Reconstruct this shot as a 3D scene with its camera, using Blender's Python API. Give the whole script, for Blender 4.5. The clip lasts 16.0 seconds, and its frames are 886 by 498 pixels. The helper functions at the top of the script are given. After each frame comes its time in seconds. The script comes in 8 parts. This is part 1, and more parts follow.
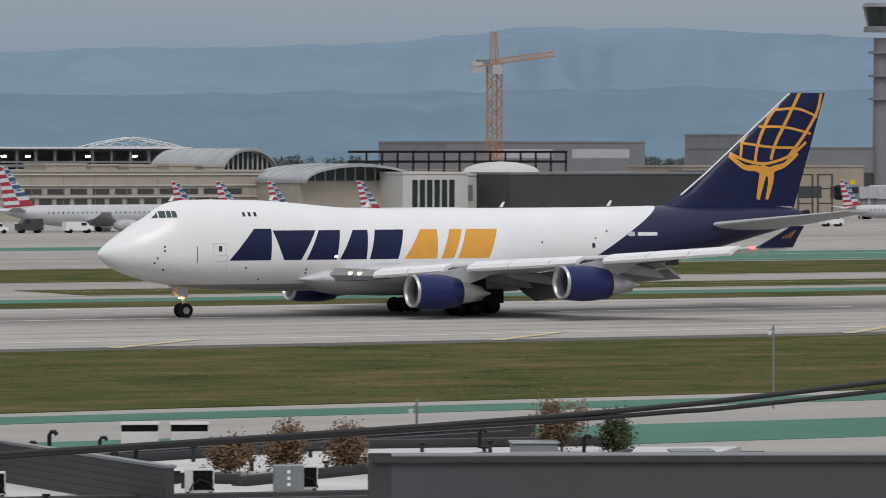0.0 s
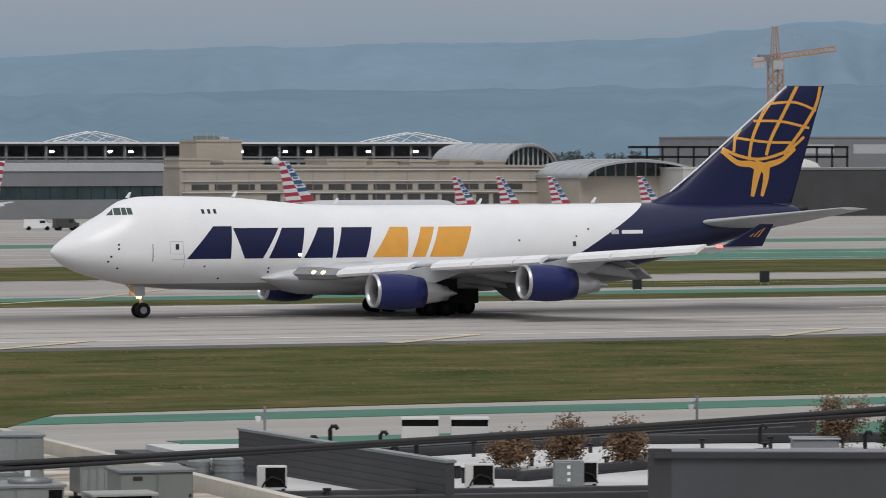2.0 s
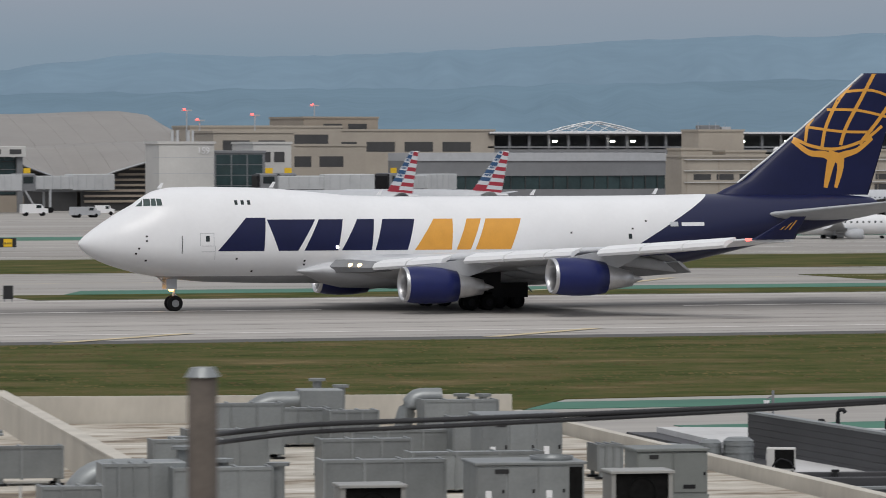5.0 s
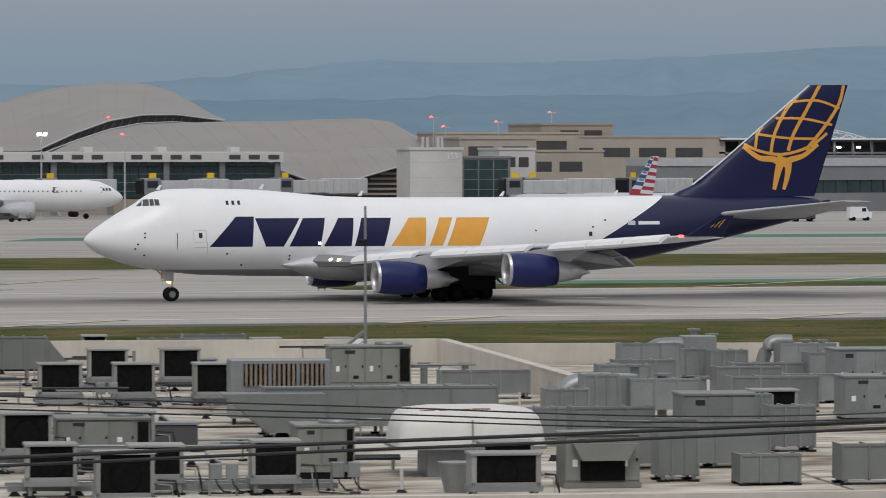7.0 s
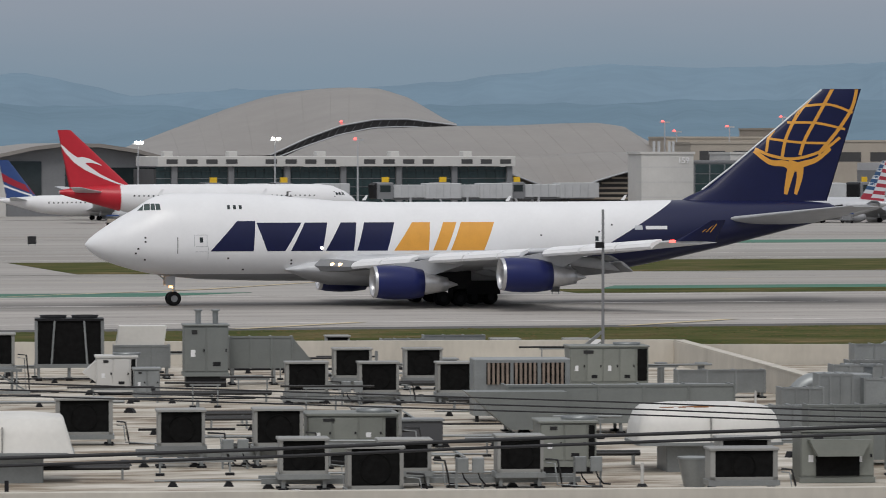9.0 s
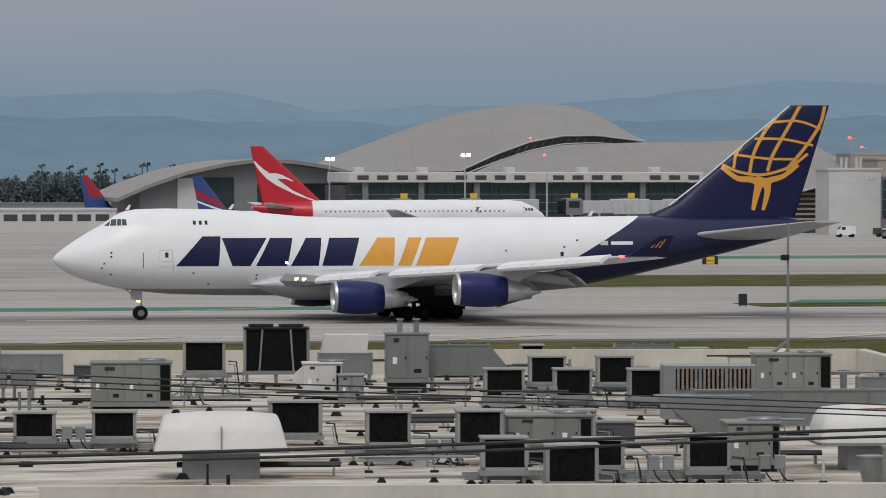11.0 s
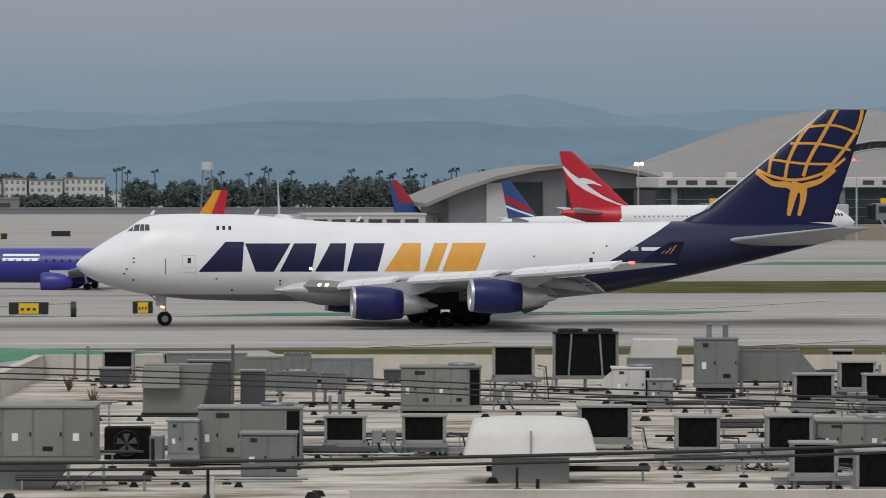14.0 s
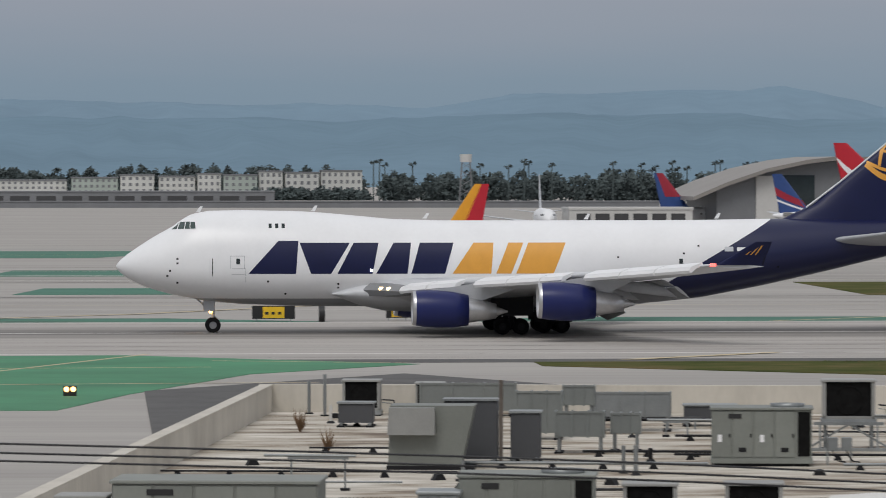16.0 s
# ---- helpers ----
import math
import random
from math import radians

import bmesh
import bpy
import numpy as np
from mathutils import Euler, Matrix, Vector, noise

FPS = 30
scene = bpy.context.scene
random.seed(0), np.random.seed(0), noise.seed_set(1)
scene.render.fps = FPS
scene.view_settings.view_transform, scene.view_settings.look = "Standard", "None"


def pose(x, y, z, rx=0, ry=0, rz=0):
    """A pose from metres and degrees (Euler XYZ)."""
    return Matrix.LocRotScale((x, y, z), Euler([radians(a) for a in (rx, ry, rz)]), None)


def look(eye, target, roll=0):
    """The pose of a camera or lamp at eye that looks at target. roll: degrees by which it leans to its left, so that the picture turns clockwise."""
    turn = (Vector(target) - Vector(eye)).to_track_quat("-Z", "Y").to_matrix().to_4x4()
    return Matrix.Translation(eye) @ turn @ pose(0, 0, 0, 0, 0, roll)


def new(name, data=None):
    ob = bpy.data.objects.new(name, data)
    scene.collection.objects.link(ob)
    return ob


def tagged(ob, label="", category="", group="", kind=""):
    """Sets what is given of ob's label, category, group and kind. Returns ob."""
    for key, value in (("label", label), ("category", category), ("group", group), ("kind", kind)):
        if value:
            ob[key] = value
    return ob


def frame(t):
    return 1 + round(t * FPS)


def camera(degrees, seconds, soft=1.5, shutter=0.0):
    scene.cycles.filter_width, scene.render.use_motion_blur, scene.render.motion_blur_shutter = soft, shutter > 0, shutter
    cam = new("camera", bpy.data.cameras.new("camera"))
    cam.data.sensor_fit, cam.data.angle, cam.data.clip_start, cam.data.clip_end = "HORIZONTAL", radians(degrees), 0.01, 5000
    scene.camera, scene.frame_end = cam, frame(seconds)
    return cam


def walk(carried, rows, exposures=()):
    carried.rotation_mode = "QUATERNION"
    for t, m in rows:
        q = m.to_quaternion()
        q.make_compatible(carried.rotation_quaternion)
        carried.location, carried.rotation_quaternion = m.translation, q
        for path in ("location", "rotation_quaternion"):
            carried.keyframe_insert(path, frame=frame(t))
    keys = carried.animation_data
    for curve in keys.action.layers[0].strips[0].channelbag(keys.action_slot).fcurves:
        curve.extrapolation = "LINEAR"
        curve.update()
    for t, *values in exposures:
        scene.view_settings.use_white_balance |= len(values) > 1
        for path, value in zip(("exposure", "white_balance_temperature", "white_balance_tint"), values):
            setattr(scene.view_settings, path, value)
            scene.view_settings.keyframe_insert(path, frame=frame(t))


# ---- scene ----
# ================= camera =================
cam = camera(10.577, 16.0, soft=0.95, shutter=0.3)
CAM_Z = 13.5
# seconds, x, y, bearing east of north, pitch
PATH = [
    (0, 25.0, 57.6, 27.6754, -1.1085), (0.5, 25.0, 57.6, 26.7825, -1.1236), (1, 25.0, 57.6, 25.9572, -1.1378), (1.5, 25.0, 57.6, 25.1455, -1.1516),
    (2, 25.0, 57.6, 24.3202, -1.1647), (2.5, 25.0, 57.6, 23.4678, -1.1906), (3, 25.0, 57.6, 22.5479, -1.2223), (3.5, 25.0, 57.6, 21.4994, -1.2531),
    (4, 25.0, 57.6, 20.3291, -1.2693), (4.5, 25.0, 57.6, 19.24, -1.2846), (7, 3.4, 12.0, 15.835, -1.217), (7.5, 2.05, 8.2, 15.2219, -1.2051),
    (8, 2.05, 8.2, 14.4913, -1.2099), (8.5, 2.05, 8.2, 13.781, -1.2007), (9, 2.05, 8.2, 13.0843, -1.164), (9.5, 1.0, 4.2, 12.4011, -1.117),
    (12, 0, 0, 9.8143, -0.9045), (12.5, 0, 0, 9.1852, -0.8928), (13, 0, 0, 8.502, -0.8942), (13.5, 0, 0, 7.812, -0.9021),
    (14, 0, 0, 7.1423, -0.9117), (14.5, 0, 0, 6.4671, -0.9087), (15, 0.7, 7.0, 5.791, -0.9202), (15.5, 1.8, 20.9, 5.0069, -0.957),
]
# the last half second moves in evenly
for k in range(1, 6):
    PATH.append((15.5 + 0.1 * k, 1.8 + 0.16 * k, 20.9 + 3.0 * k, 5.0069 - (0.177 + 0.0028 * k) * k, -0.957 - 0.0088 * k))
walk(cam, [(t, pose(x, y, CAM_Z, 90 + p, 0, -a)) for t, x, y, a, p in PATH],
     exposures=[(0, -0.03), (4.5, -0.05), (7, -0.1), (12, -0.12), (16, -0.12)])

# ================= world and sun =================
SUN_EL, SUN_AZ = radians(52), radians(200)          # high, behind the camera, through thick cloud
world = bpy.data.worlds.new("world")
scene.world = world
world.use_nodes = True
wn, wl = world.node_tree.nodes, world.node_tree.links
wn.clear()
w_out = wn.new("ShaderNodeOutputWorld")
w_bg = wn.new("ShaderNodeBackground")
w_sky = wn.new("ShaderNodeTexSky")
w_sky.sky_type, w_sky.sun_disc = "NISHITA", False
w_sky.sun_elevation, w_sky.sun_rotation = SUN_EL, SUN_AZ
w_sky.dust_density = 4.0
w_dim = wn.new("ShaderNodeVectorMath")
w_dim.operation = "SCALE"
w_dim.inputs[3].default_value = 0.035
wl.new(w_sky.outputs[0], w_dim.inputs[0])
w_tc = wn.new("ShaderNodeTexCoord")
w_sep = wn.new("ShaderNodeSeparateXYZ")
wl.new(w_tc.outputs["Generated"], w_sep.inputs[0])
w_noise = wn.new("ShaderNodeTexNoise")
w_map = wn.new("ShaderNodeMapping")
w_map.inputs["Scale"].default_value = (9, 9, 60)
wl.new(w_tc.outputs["Generated"], w_map.inputs[0])
wl.new(w_map.outputs[0], w_noise.inputs["Vector"])
w_noise.inputs["Scale"].default_value, w_noise.inputs["Detail"].default_value = 1.0, 3
w_add = wn.new("ShaderNodeMath")
w_add.operation = "MULTIPLY_ADD"
w_add.inputs[1].default_value = 0.012
wl.new(w_noise.outputs[0], w_add.inputs[0])
wl.new(w_sep.outputs[2], w_add.inputs[2])
w_ramp = wn.new("ShaderNodeValToRGB")                  # cloud deck: blue-grey low down, paler higher
els = w_ramp.color_ramp.elements
els[0].position, els[0].color = 0.0, (0.235, 0.325, 0.41, 1)
els[1].position, els[1].color = 1.0, (0.80, 0.82, 0.86, 1)
for p, c in ((0.022, (0.25, 0.335, 0.42, 1)), (0.044, (0.36, 0.39, 0.455, 1)), (0.12, (0.46, 0.48, 0.53, 1)), (0.45, (0.66, 0.68, 0.73, 1))):
    e = els.new(p)
    e.color = c
wl.new(w_add.outputs[0], w_ramp.inputs[0])
w_mix = wn.new("ShaderNodeMix")
w_mix.data_type = "RGBA"
w_mix.inputs[0].default_value = 0.9
wl.new(w_dim.outputs[0], w_mix.inputs[6])
wl.new(w_ramp.outputs[0], w_mix.inputs[7])
wl.new(w_mix.outputs[2], w_bg.inputs[0])
w_bg.inputs[1].default_value = 1.0
wl.new(w_bg.outputs[0], w_out.inputs[0])
sun_data = bpy.data.lights.new("sun", "SUN")
sun_data.energy, sun_data.angle, sun_data.color = 1.3, radians(25), (1.0, 0.97, 0.93)
sun = new("sun", sun_data)
sun.matrix_world = look((0, 0, 300), (-300 * math.sin(SUN_AZ) / math.tan(SUN_EL), -300 * math.cos(SUN_AZ) / math.tan(SUN_EL), 0))

# ================= materials =================
MATS = {}


def mat(name, color, rough=0.6, metal=0.0, vary=0.15, scale=1.0, bump=0.0, stretch=(1, 1, 1), emit=0.0, spec=0.5, island=0.0):
    """A surface with grain and blotches at two scales, in metres."""
    if name in MATS:
        return MATS[name]
    m = bpy.data.materials.new(name)
    m.use_nodes = True
    n, l = m.node_tree.nodes, m.node_tree.links
    b = n["Principled BSDF"]
    b.inputs["Roughness"].default_value, b.inputs["Metallic"].default_value = rough, metal
    b.inputs["Specular IOR Level"].default_value = spec
    tc = n.new("ShaderNodeTexCoord")
    mp = n.new("ShaderNodeMapping")
    mp.inputs["Scale"].default_value = stretch
    l.new(tc.outputs["Object"], mp.inputs[0])
    big, small = n.new("ShaderNodeTexNoise"), n.new("ShaderNodeTexNoise")
    big.inputs["Scale"].default_value, big.inputs["Detail"].default_value = scale, 4
    small.inputs["Scale"].default_value, small.inputs["Detail"].default_value = scale * 9, 3
    for t in (big, small):
        l.new(mp.outputs[0], t.inputs["Vector"])
    mul = n.new("ShaderNodeMath")
    mul.operation = "MULTIPLY_ADD"
    mul.inputs[1].default_value = 0.45
    l.new(small.outputs[0], mul.inputs[0])
    l.new(big.outputs[0], mul.inputs[2])
    rg = n.new("ShaderNodeMapRange")
    rg.inputs[1].default_value, rg.inputs[2].default_value = 0.45, 1.0
    rg.inputs[3].default_value, rg.inputs[4].default_value = 1 - vary, 1 + vary
    l.new(mul.outputs[0], rg.inputs[0])
    fac = rg.outputs[0]
    if island:
        oi = n.new("ShaderNodeObjectInfo")
        r2 = n.new("ShaderNodeMapRange")
        r2.inputs[3].default_value, r2.inputs[4].default_value = 1 - island, 1 + island
        l.new(oi.outputs["Random"], r2.inputs[0])
        mm = n.new("ShaderNodeMath")
        mm.operation = "MULTIPLY"
        l.new(fac, mm.inputs[0])
        l.new(r2.outputs[0], mm.inputs[1])
        fac = mm.outputs[0]
    sc = n.new("ShaderNodeVectorMath")
    sc.operation = "SCALE"
    sc.inputs[0].default_value = color
    l.new(fac, sc.inputs[3])
    l.new(sc.outputs[0], b.inputs["Base Color"])
    if bump:
        bp = n.new("ShaderNodeBump")
        bp.inputs["Strength"].default_value, bp.inputs["Distance"].default_value = bump, 0.05
        l.new(small.outputs[0], bp.inputs["Height"])
        l.new(bp.outputs[0], b.inputs["Normal"])
    if emit:
        b.inputs["Emission Color"].default_value = (*color, 1)
        b.inputs["Emission Strength"].default_value = emit
    MATS[name] = m
    return m


def nodes_of(m):
    return m.node_tree.nodes, m.node_tree.links, m.node_tree.nodes["Principled BSDF"]


WHITE = mat("white_paint", (0.78, 0.78, 0.79), 0.35, vary=0.04, scale=0.4)
NAVY = mat("navy_paint", (0.007, 0.010, 0.052), 0.4, vary=0.12, scale=0.5, spec=0.3)
GOLD = mat("gold_paint", (0.72, 0.34, 0.05), 0.4, vary=0.06)
GREYP = mat("grey_paint", (0.42, 0.43, 0.45), 0.45, vary=0.08)
STEEL = mat("bare_metal", (0.55, 0.55, 0.56), 0.35, 0.85, vary=0.12, scale=2)
DARKM = mat("dark_metal", (0.018, 0.018, 0.02), 0.55, 0.2, vary=0.2, scale=2, spec=0.2)
RUBBER = mat("tyre_rubber", (0.009, 0.009, 0.01), 0.85, vary=0.2, scale=4, spec=0.15)
GLASSD = mat("dark_glass", (0.02, 0.028, 0.03), 0.08, vary=0.2, scale=0.5)
LAMPW = mat("lit_lamp_warm", (1.0, 0.72, 0.36), 0.4, emit=4)
LAMPY = mat("lit_lamp_amber", (1.0, 0.5, 0.14), 0.4, emit=7)
LAMPC = mat("lit_lamp_white", (1.0, 0.96, 0.85), 0.4, emit=8)
LAMPR = mat("lit_lamp_red", (1.0, 0.06, 0.05), 0.4, emit=6)
GRASS = mat("grass_soil", (0.090, 0.086, 0.031), 0.95, vary=0.5, scale=0.10, bump=0.3, spec=0.05, stretch=(0.3, 1, 1))
BLADE = mat("grass_blades", (0.104, 0.108, 0.034), 0.9, vary=0.5, scale=0.1, spec=0.08)
BLADE_DRY = mat("dry_grass_blades", (0.112, 0.088, 0.036), 0.9, vary=0.4, scale=0.1, spec=0.08)
CONC = mat("old_concrete", (0.30, 0.28, 0.258), 0.85, vary=0.22, scale=0.2, stretch=(0.05, 0.6, 1))
CONC_L = mat("pale_concrete", (0.335, 0.315, 0.292), 0.85, vary=0.2, scale=0.16, stretch=(0.05, 0.6, 1))
ASPH = mat("asphalt", (0.085, 0.082, 0.08), 0.9, vary=0.2, scale=0.3, bump=0.3)
GREENB = mat("bright_green_paint", (0.05, 0.20, 0.10), 0.8, vary=0.28, scale=0.12, stretch=(0.5, 1, 1))
GREENP = mat("green_pavement_paint", (0.045, 0.155, 0.105), 0.8, vary=0.22, scale=0.15, stretch=(0.4, 1, 1))
WHITEL = mat("white_line_paint", (0.62, 0.60, 0.57), 0.7, vary=0.2, scale=0.6)
YELL = mat("yellow_line_paint", (0.52, 0.43, 0.27), 0.7, vary=0.2, scale=0.6)
BEIGE = mat("beige_stucco", (0.385, 0.345, 0.295), 0.85, vary=0.08, scale=0.15)
BEIGE_D = mat("tan_stucco", (0.33, 0.285, 0.235), 0.85, vary=0.1, scale=0.15)
WHITEB = mat("white_panels", (0.55, 0.54, 0.52), 0.6, vary=0.07, scale=0.2)
GREYB = mat("grey_cladding", (0.19, 0.195, 0.205), 0.55, vary=0.1, scale=0.2)
GREYD = mat("dark_cladding", (0.05, 0.05, 0.052), 0.55, vary=0.2, scale=0.2)
ROOFM = mat("bronze_roof_metal", (0.265, 0.245, 0.225), 0.5, 0.2, vary=0.08, scale=0.1)
ROOFL = mat("pale_roof_metal", (0.40, 0.41, 0.43), 0.45, 0.3, vary=0.1, scale=0.1)
BRIDGEM = mat("bridge_cladding", (0.46, 0.47, 0.48), 0.5, vary=0.1, scale=0.5)
ROOFW = mat("roof_membrane", (0.40, 0.37, 0.325), 0.8, vary=0.38, scale=0.25, bump=0.2, stretch=(0.35, 1, 1))
ROOFWW = mat("white_roof_membrane", (0.55, 0.545, 0.54), 0.75, vary=0.15, scale=0.3)
PARAP = mat("parapet_plaster", (0.52, 0.485, 0.425), 0.85, vary=0.14, scale=0.5, stretch=(1, 1, 0.4))
RTUM = mat("sage_grey_enamel", (0.19, 0.20, 0.18), 0.5, vary=0.1, scale=1.2, island=0.12)
GALV = mat("galvanised_sheet", (0.252, 0.266, 0.268), 0.42, 0.45, vary=0.14, scale=1.5, island=0.15)
DUCT = mat("duct_grey_enamel", (0.18, 0.193, 0.186), 0.5, 0.1, vary=0.1, scale=1.2, island=0.08)
FRAMEM = mat("condenser_frame_enamel", (0.27, 0.27, 0.258), 0.5, vary=0.1, scale=2, island=0.12)
COIL = mat("black_coil", (0.007, 0.007, 0.007), 0.8, vary=0.5, scale=6, spec=0.1)
HOODW = mat("white_hood_enamel", (0.66, 0.645, 0.61), 0.5, vary=0.08, scale=0.8)
RUST = mat("rust", (0.28, 0.12, 0.045), 0.9, vary=0.4, scale=3)
WOOD = mat("weathered_timber", (0.12, 0.10, 0.085), 0.9, vary=0.3, scale=3)
CRANEM = mat("crane_paint", (0.40, 0.22, 0.12), 0.6, vary=0.15)
DARKW = mat("charcoal_siding", (0.038, 0.038, 0.042), 0.6, vary=0.15, scale=0.6)
DARKW2 = mat("slate_wall_paint", (0.062, 0.064, 0.07), 0.6, vary=0.08, scale=0.5)
CABLE = mat("cable_sheath", (0.018, 0.018, 0.02), 0.6, vary=0.2)
LEAF = mat("leaf_green", (0.045, 0.06, 0.022), 0.8, vary=0.4, scale=1)
LEAF_B = mat("leaf_brown", (0.16, 0.095, 0.05), 0.8, vary=0.4, scale=1)
BARK = mat("bark", (0.07, 0.055, 0.04), 0.9, vary=0.3, scale=3)
# foliage paled and blued: the distance haze is put into this colour
FARTREE = mat("haze_tinted_foliage", (0.066, 0.085, 0.085), 0.95, vary=0.35, scale=0.05)
RED = mat("red_paint", (0.50, 0.015, 0.03), 0.35, vary=0.06)
CRIMSON = mat("crimson_paint", (0.33, 0.02, 0.04), 0.35, vary=0.06)
BLUE_M = mat("mid_blue_paint", (0.03, 0.07, 0.22), 0.35, vary=0.08)
BLUE_V = mat("violet_blue_paint", (0.035, 0.035, 0.27), 0.35, vary=0.08)
ORANGE = mat("amber_paint", (0.75, 0.33, 0.02), 0.4, vary=0.06)
YSIGN = mat("sign_yellow", (0.80, 0.50, 0.02), 0.5, vary=0.06)
BLACKP = mat("black_paint", (0.015, 0.015, 0.016), 0.5, vary=0.1)
CURTAIN = mat("curtain_wall_glass", (0.030, 0.052, 0.055), 0.16, vary=0.35, scale=0.35)
SILVER = mat("silver_paint", (0.55, 0.56, 0.58), 0.35, 0.3, vary=0.05)


sn, sl, sb = nodes_of(ROOFW)
sco = sn.new("ShaderNodeNewGeometry")
smp = sn.new("ShaderNodeMapping")
smp.inputs["Scale"].default_value = (0.24, 0.7, 1)
sl.new(sco.outputs["Position"], smp.inputs[0])
snz = sn.new("ShaderNodeTexNoise")
snz.inputs["Scale"].default_value, snz.inputs["Detail"].default_value, snz.inputs["Roughness"].default_value = 1.0, 8, 0.62
sl.new(smp.outputs[0], snz.inputs["Vector"])
srp = sn.new("ShaderNodeValToRGB")
se = srp.color_ramp.elements
se[0].position, se[0].color = 0.34, (0.12, 0.088, 0.062, 1)
se[1].position, se[1].color = 0.66, (0.64, 0.60, 0.54, 1)
for p, c in ((0.42, (0.255, 0.205, 0.15, 1)), (0.47, (0.375, 0.33, 0.27, 1)), (0.54, (0.475, 0.435, 0.37, 1))):
    se.new(p).color = c
sl.new(snz.outputs[0], srp.inputs[0])
sl.new(srp.outputs[0], sb.inputs["Base Color"])

# ================= mesh building =================
class Shape:
    """Collects faces; box, rod, loft and sheet add to it."""

    def __init__(self):
        self.v, self.f, self.smooth = [], [], []

    def add(self, v, f, smooth=False):
        k = len(self.v)
        self.v += [tuple(p) for p in v]
        self.f += [tuple(i + k for i in q) for q in f]
        self.smooth += [smooth] * len(f)
        return self

    def box(self, x0, x1, y0, y1, z0, z1, b=0.0):
        if b <= 0:
            v = [(x, y, z) for z in (z0, z1) for y in (y0, y1) for x in (x0, x1)]
            return self.add(v, [(0, 2, 3, 1), (4, 5, 7, 6), (0, 1, 5, 4), (2, 6, 7, 3), (0, 4, 6, 2), (1, 3, 7, 5)])
        def ring(z, i):
            return [(x0 + b + i, y0 + i, z), (x1 - b - i, y0 + i, z), (x1 - i, y0 + b + i, z), (x1 - i, y1 - b - i, z),
                    (x1 - b - i, y1 - i, z), (x0 + b + i, y1 - i, z), (x0 + i, y1 - b - i, z), (x0 + i, y0 + b + i, z)]
        return self.loft([ring(z0, 0), ring(z1 - b, 0), ring(z1, b * 0.8)], smooth=False)

    def loft(self, rings, smooth=True, caps=True, closed=True):
        n = len(rings[0])
        v = [p for r in rings for p in r]
        f = []
        for a in range(len(rings) - 1):
            for i in range(n if closed else n - 1):
                j = (i + 1) % n
                f.append((a * n + i, a * n + j, (a + 1) * n + j, (a + 1) * n + i))
        self.add(v, f, smooth)
        if caps and closed:
            self.add(rings[0], [tuple(range(n))[::-1]])
            self.add(rings[-1], [tuple(range(n))])
        return self

    def rod(self, p, q, r, r2=None, n=8, caps=True):
        p, q = Vector(p), Vector(q)
        d = (q - p).normalized()
        a = d.orthogonal().normalized()
        b = d.cross(a)
        r2 = r if r2 is None else r2
        rings = [[c + (a * math.cos(2 * math.pi * i / n) + b * math.sin(2 * math.pi * i / n)) * rr for i in range(n)] for c, rr in ((p, r), (q, r2))]
        return self.loft(rings, n > 5, caps)

    def bar(self, p, q, w):
        return self.rod(p, q, w * 0.7, n=4)

    def tube(self, pts, r, n=8):
        pts = [Vector(p) for p in pts]
        rings = []
        for i, p in enumerate(pts):
            d = (pts[min(i + 1, len(pts) - 1)] - pts[max(i - 1, 0)]).normalized()
            up = Vector((0, 0, 1)) if abs(d.z) < 0.9 else Vector((0, 1, 0))
            a = d.cross(up).normalized()
            b = a.cross(d)
            rings.append([p + (a * math.cos(2 * math.pi * k / n) + b * math.sin(2 * math.pi * k / n)) * r for k in range(n)])
        return self.loft(rings)

    def prism(self, pts, y0, y1):
        """An outline in x and z, from y0 to y1."""
        n = len(pts)
        self.add([(x, y0, z) for x, z in pts] + [(x, y1, z) for x, z in pts],
                 [tuple(range(n)), tuple(range(n, 2 * n))[::-1]] + [(i, i + n, (i + 1) % n + n, (i + 1) % n) for i in range(n)])
        return self

    def slab(self, pts, z0, z1):
        """An outline in x and y, from z0 to z1."""
        n = len(pts)
        self.add([(x, y, z0) for x, y in pts] + [(x, y, z1) for x, y in pts],
                 [tuple(range(n))[::-1], tuple(range(n, 2 * n))] + [(i, (i + 1) % n, (i + 1) % n + n, i + n) for i in range(n)])
        return self

    def mesh(self, name, material):
        me = bpy.data.meshes.new(name)
        me.from_pydata(self.v, [], self.f)
        me.polygons.foreach_set("use_smooth", self.smooth)
        bm = bmesh.new()
        bm.from_mesh(me)
        bmesh.ops.recalc_face_normals(bm, faces=bm.faces)
        bm.to_mesh(me)
        bm.free()
        me.materials.append(material)
        return me


def part(name, shape, material, parent=None, label="", m=None):
    ob = new(name, shape if isinstance(shape, bpy.types.Mesh) else shape.mesh(name, material))
    if parent is not None:
        ob.parent = parent
    if m is not None:
        ob.matrix_basis = m
    if label:
        ob["label"] = label
    return ob


def thing(name, m, label, category, group="", kind=""):
    ob = new(name)
    ob.empty_display_size = 0.3
    ob.matrix_basis = m
    return tagged(ob, label, category, group, kind)


def setting(name, shape, material, label, category="", m=None):
    ob = part(name, shape, material, None, "", m)
    return tagged(ob, label, category or name.split("_")[0], "", "structure")


def interp(x, xs, ys):
    return float(np.interp(x, xs, ys))


# ================= ground and airfield =================
setting("ground", Shape().slab([(-4800, -300), (4800, -300), (4800, 4700), (-4800, 4700)], -0.6, 0.0), CONC_L, "pale worn concrete airfield ground reaching the horizon", "ground")


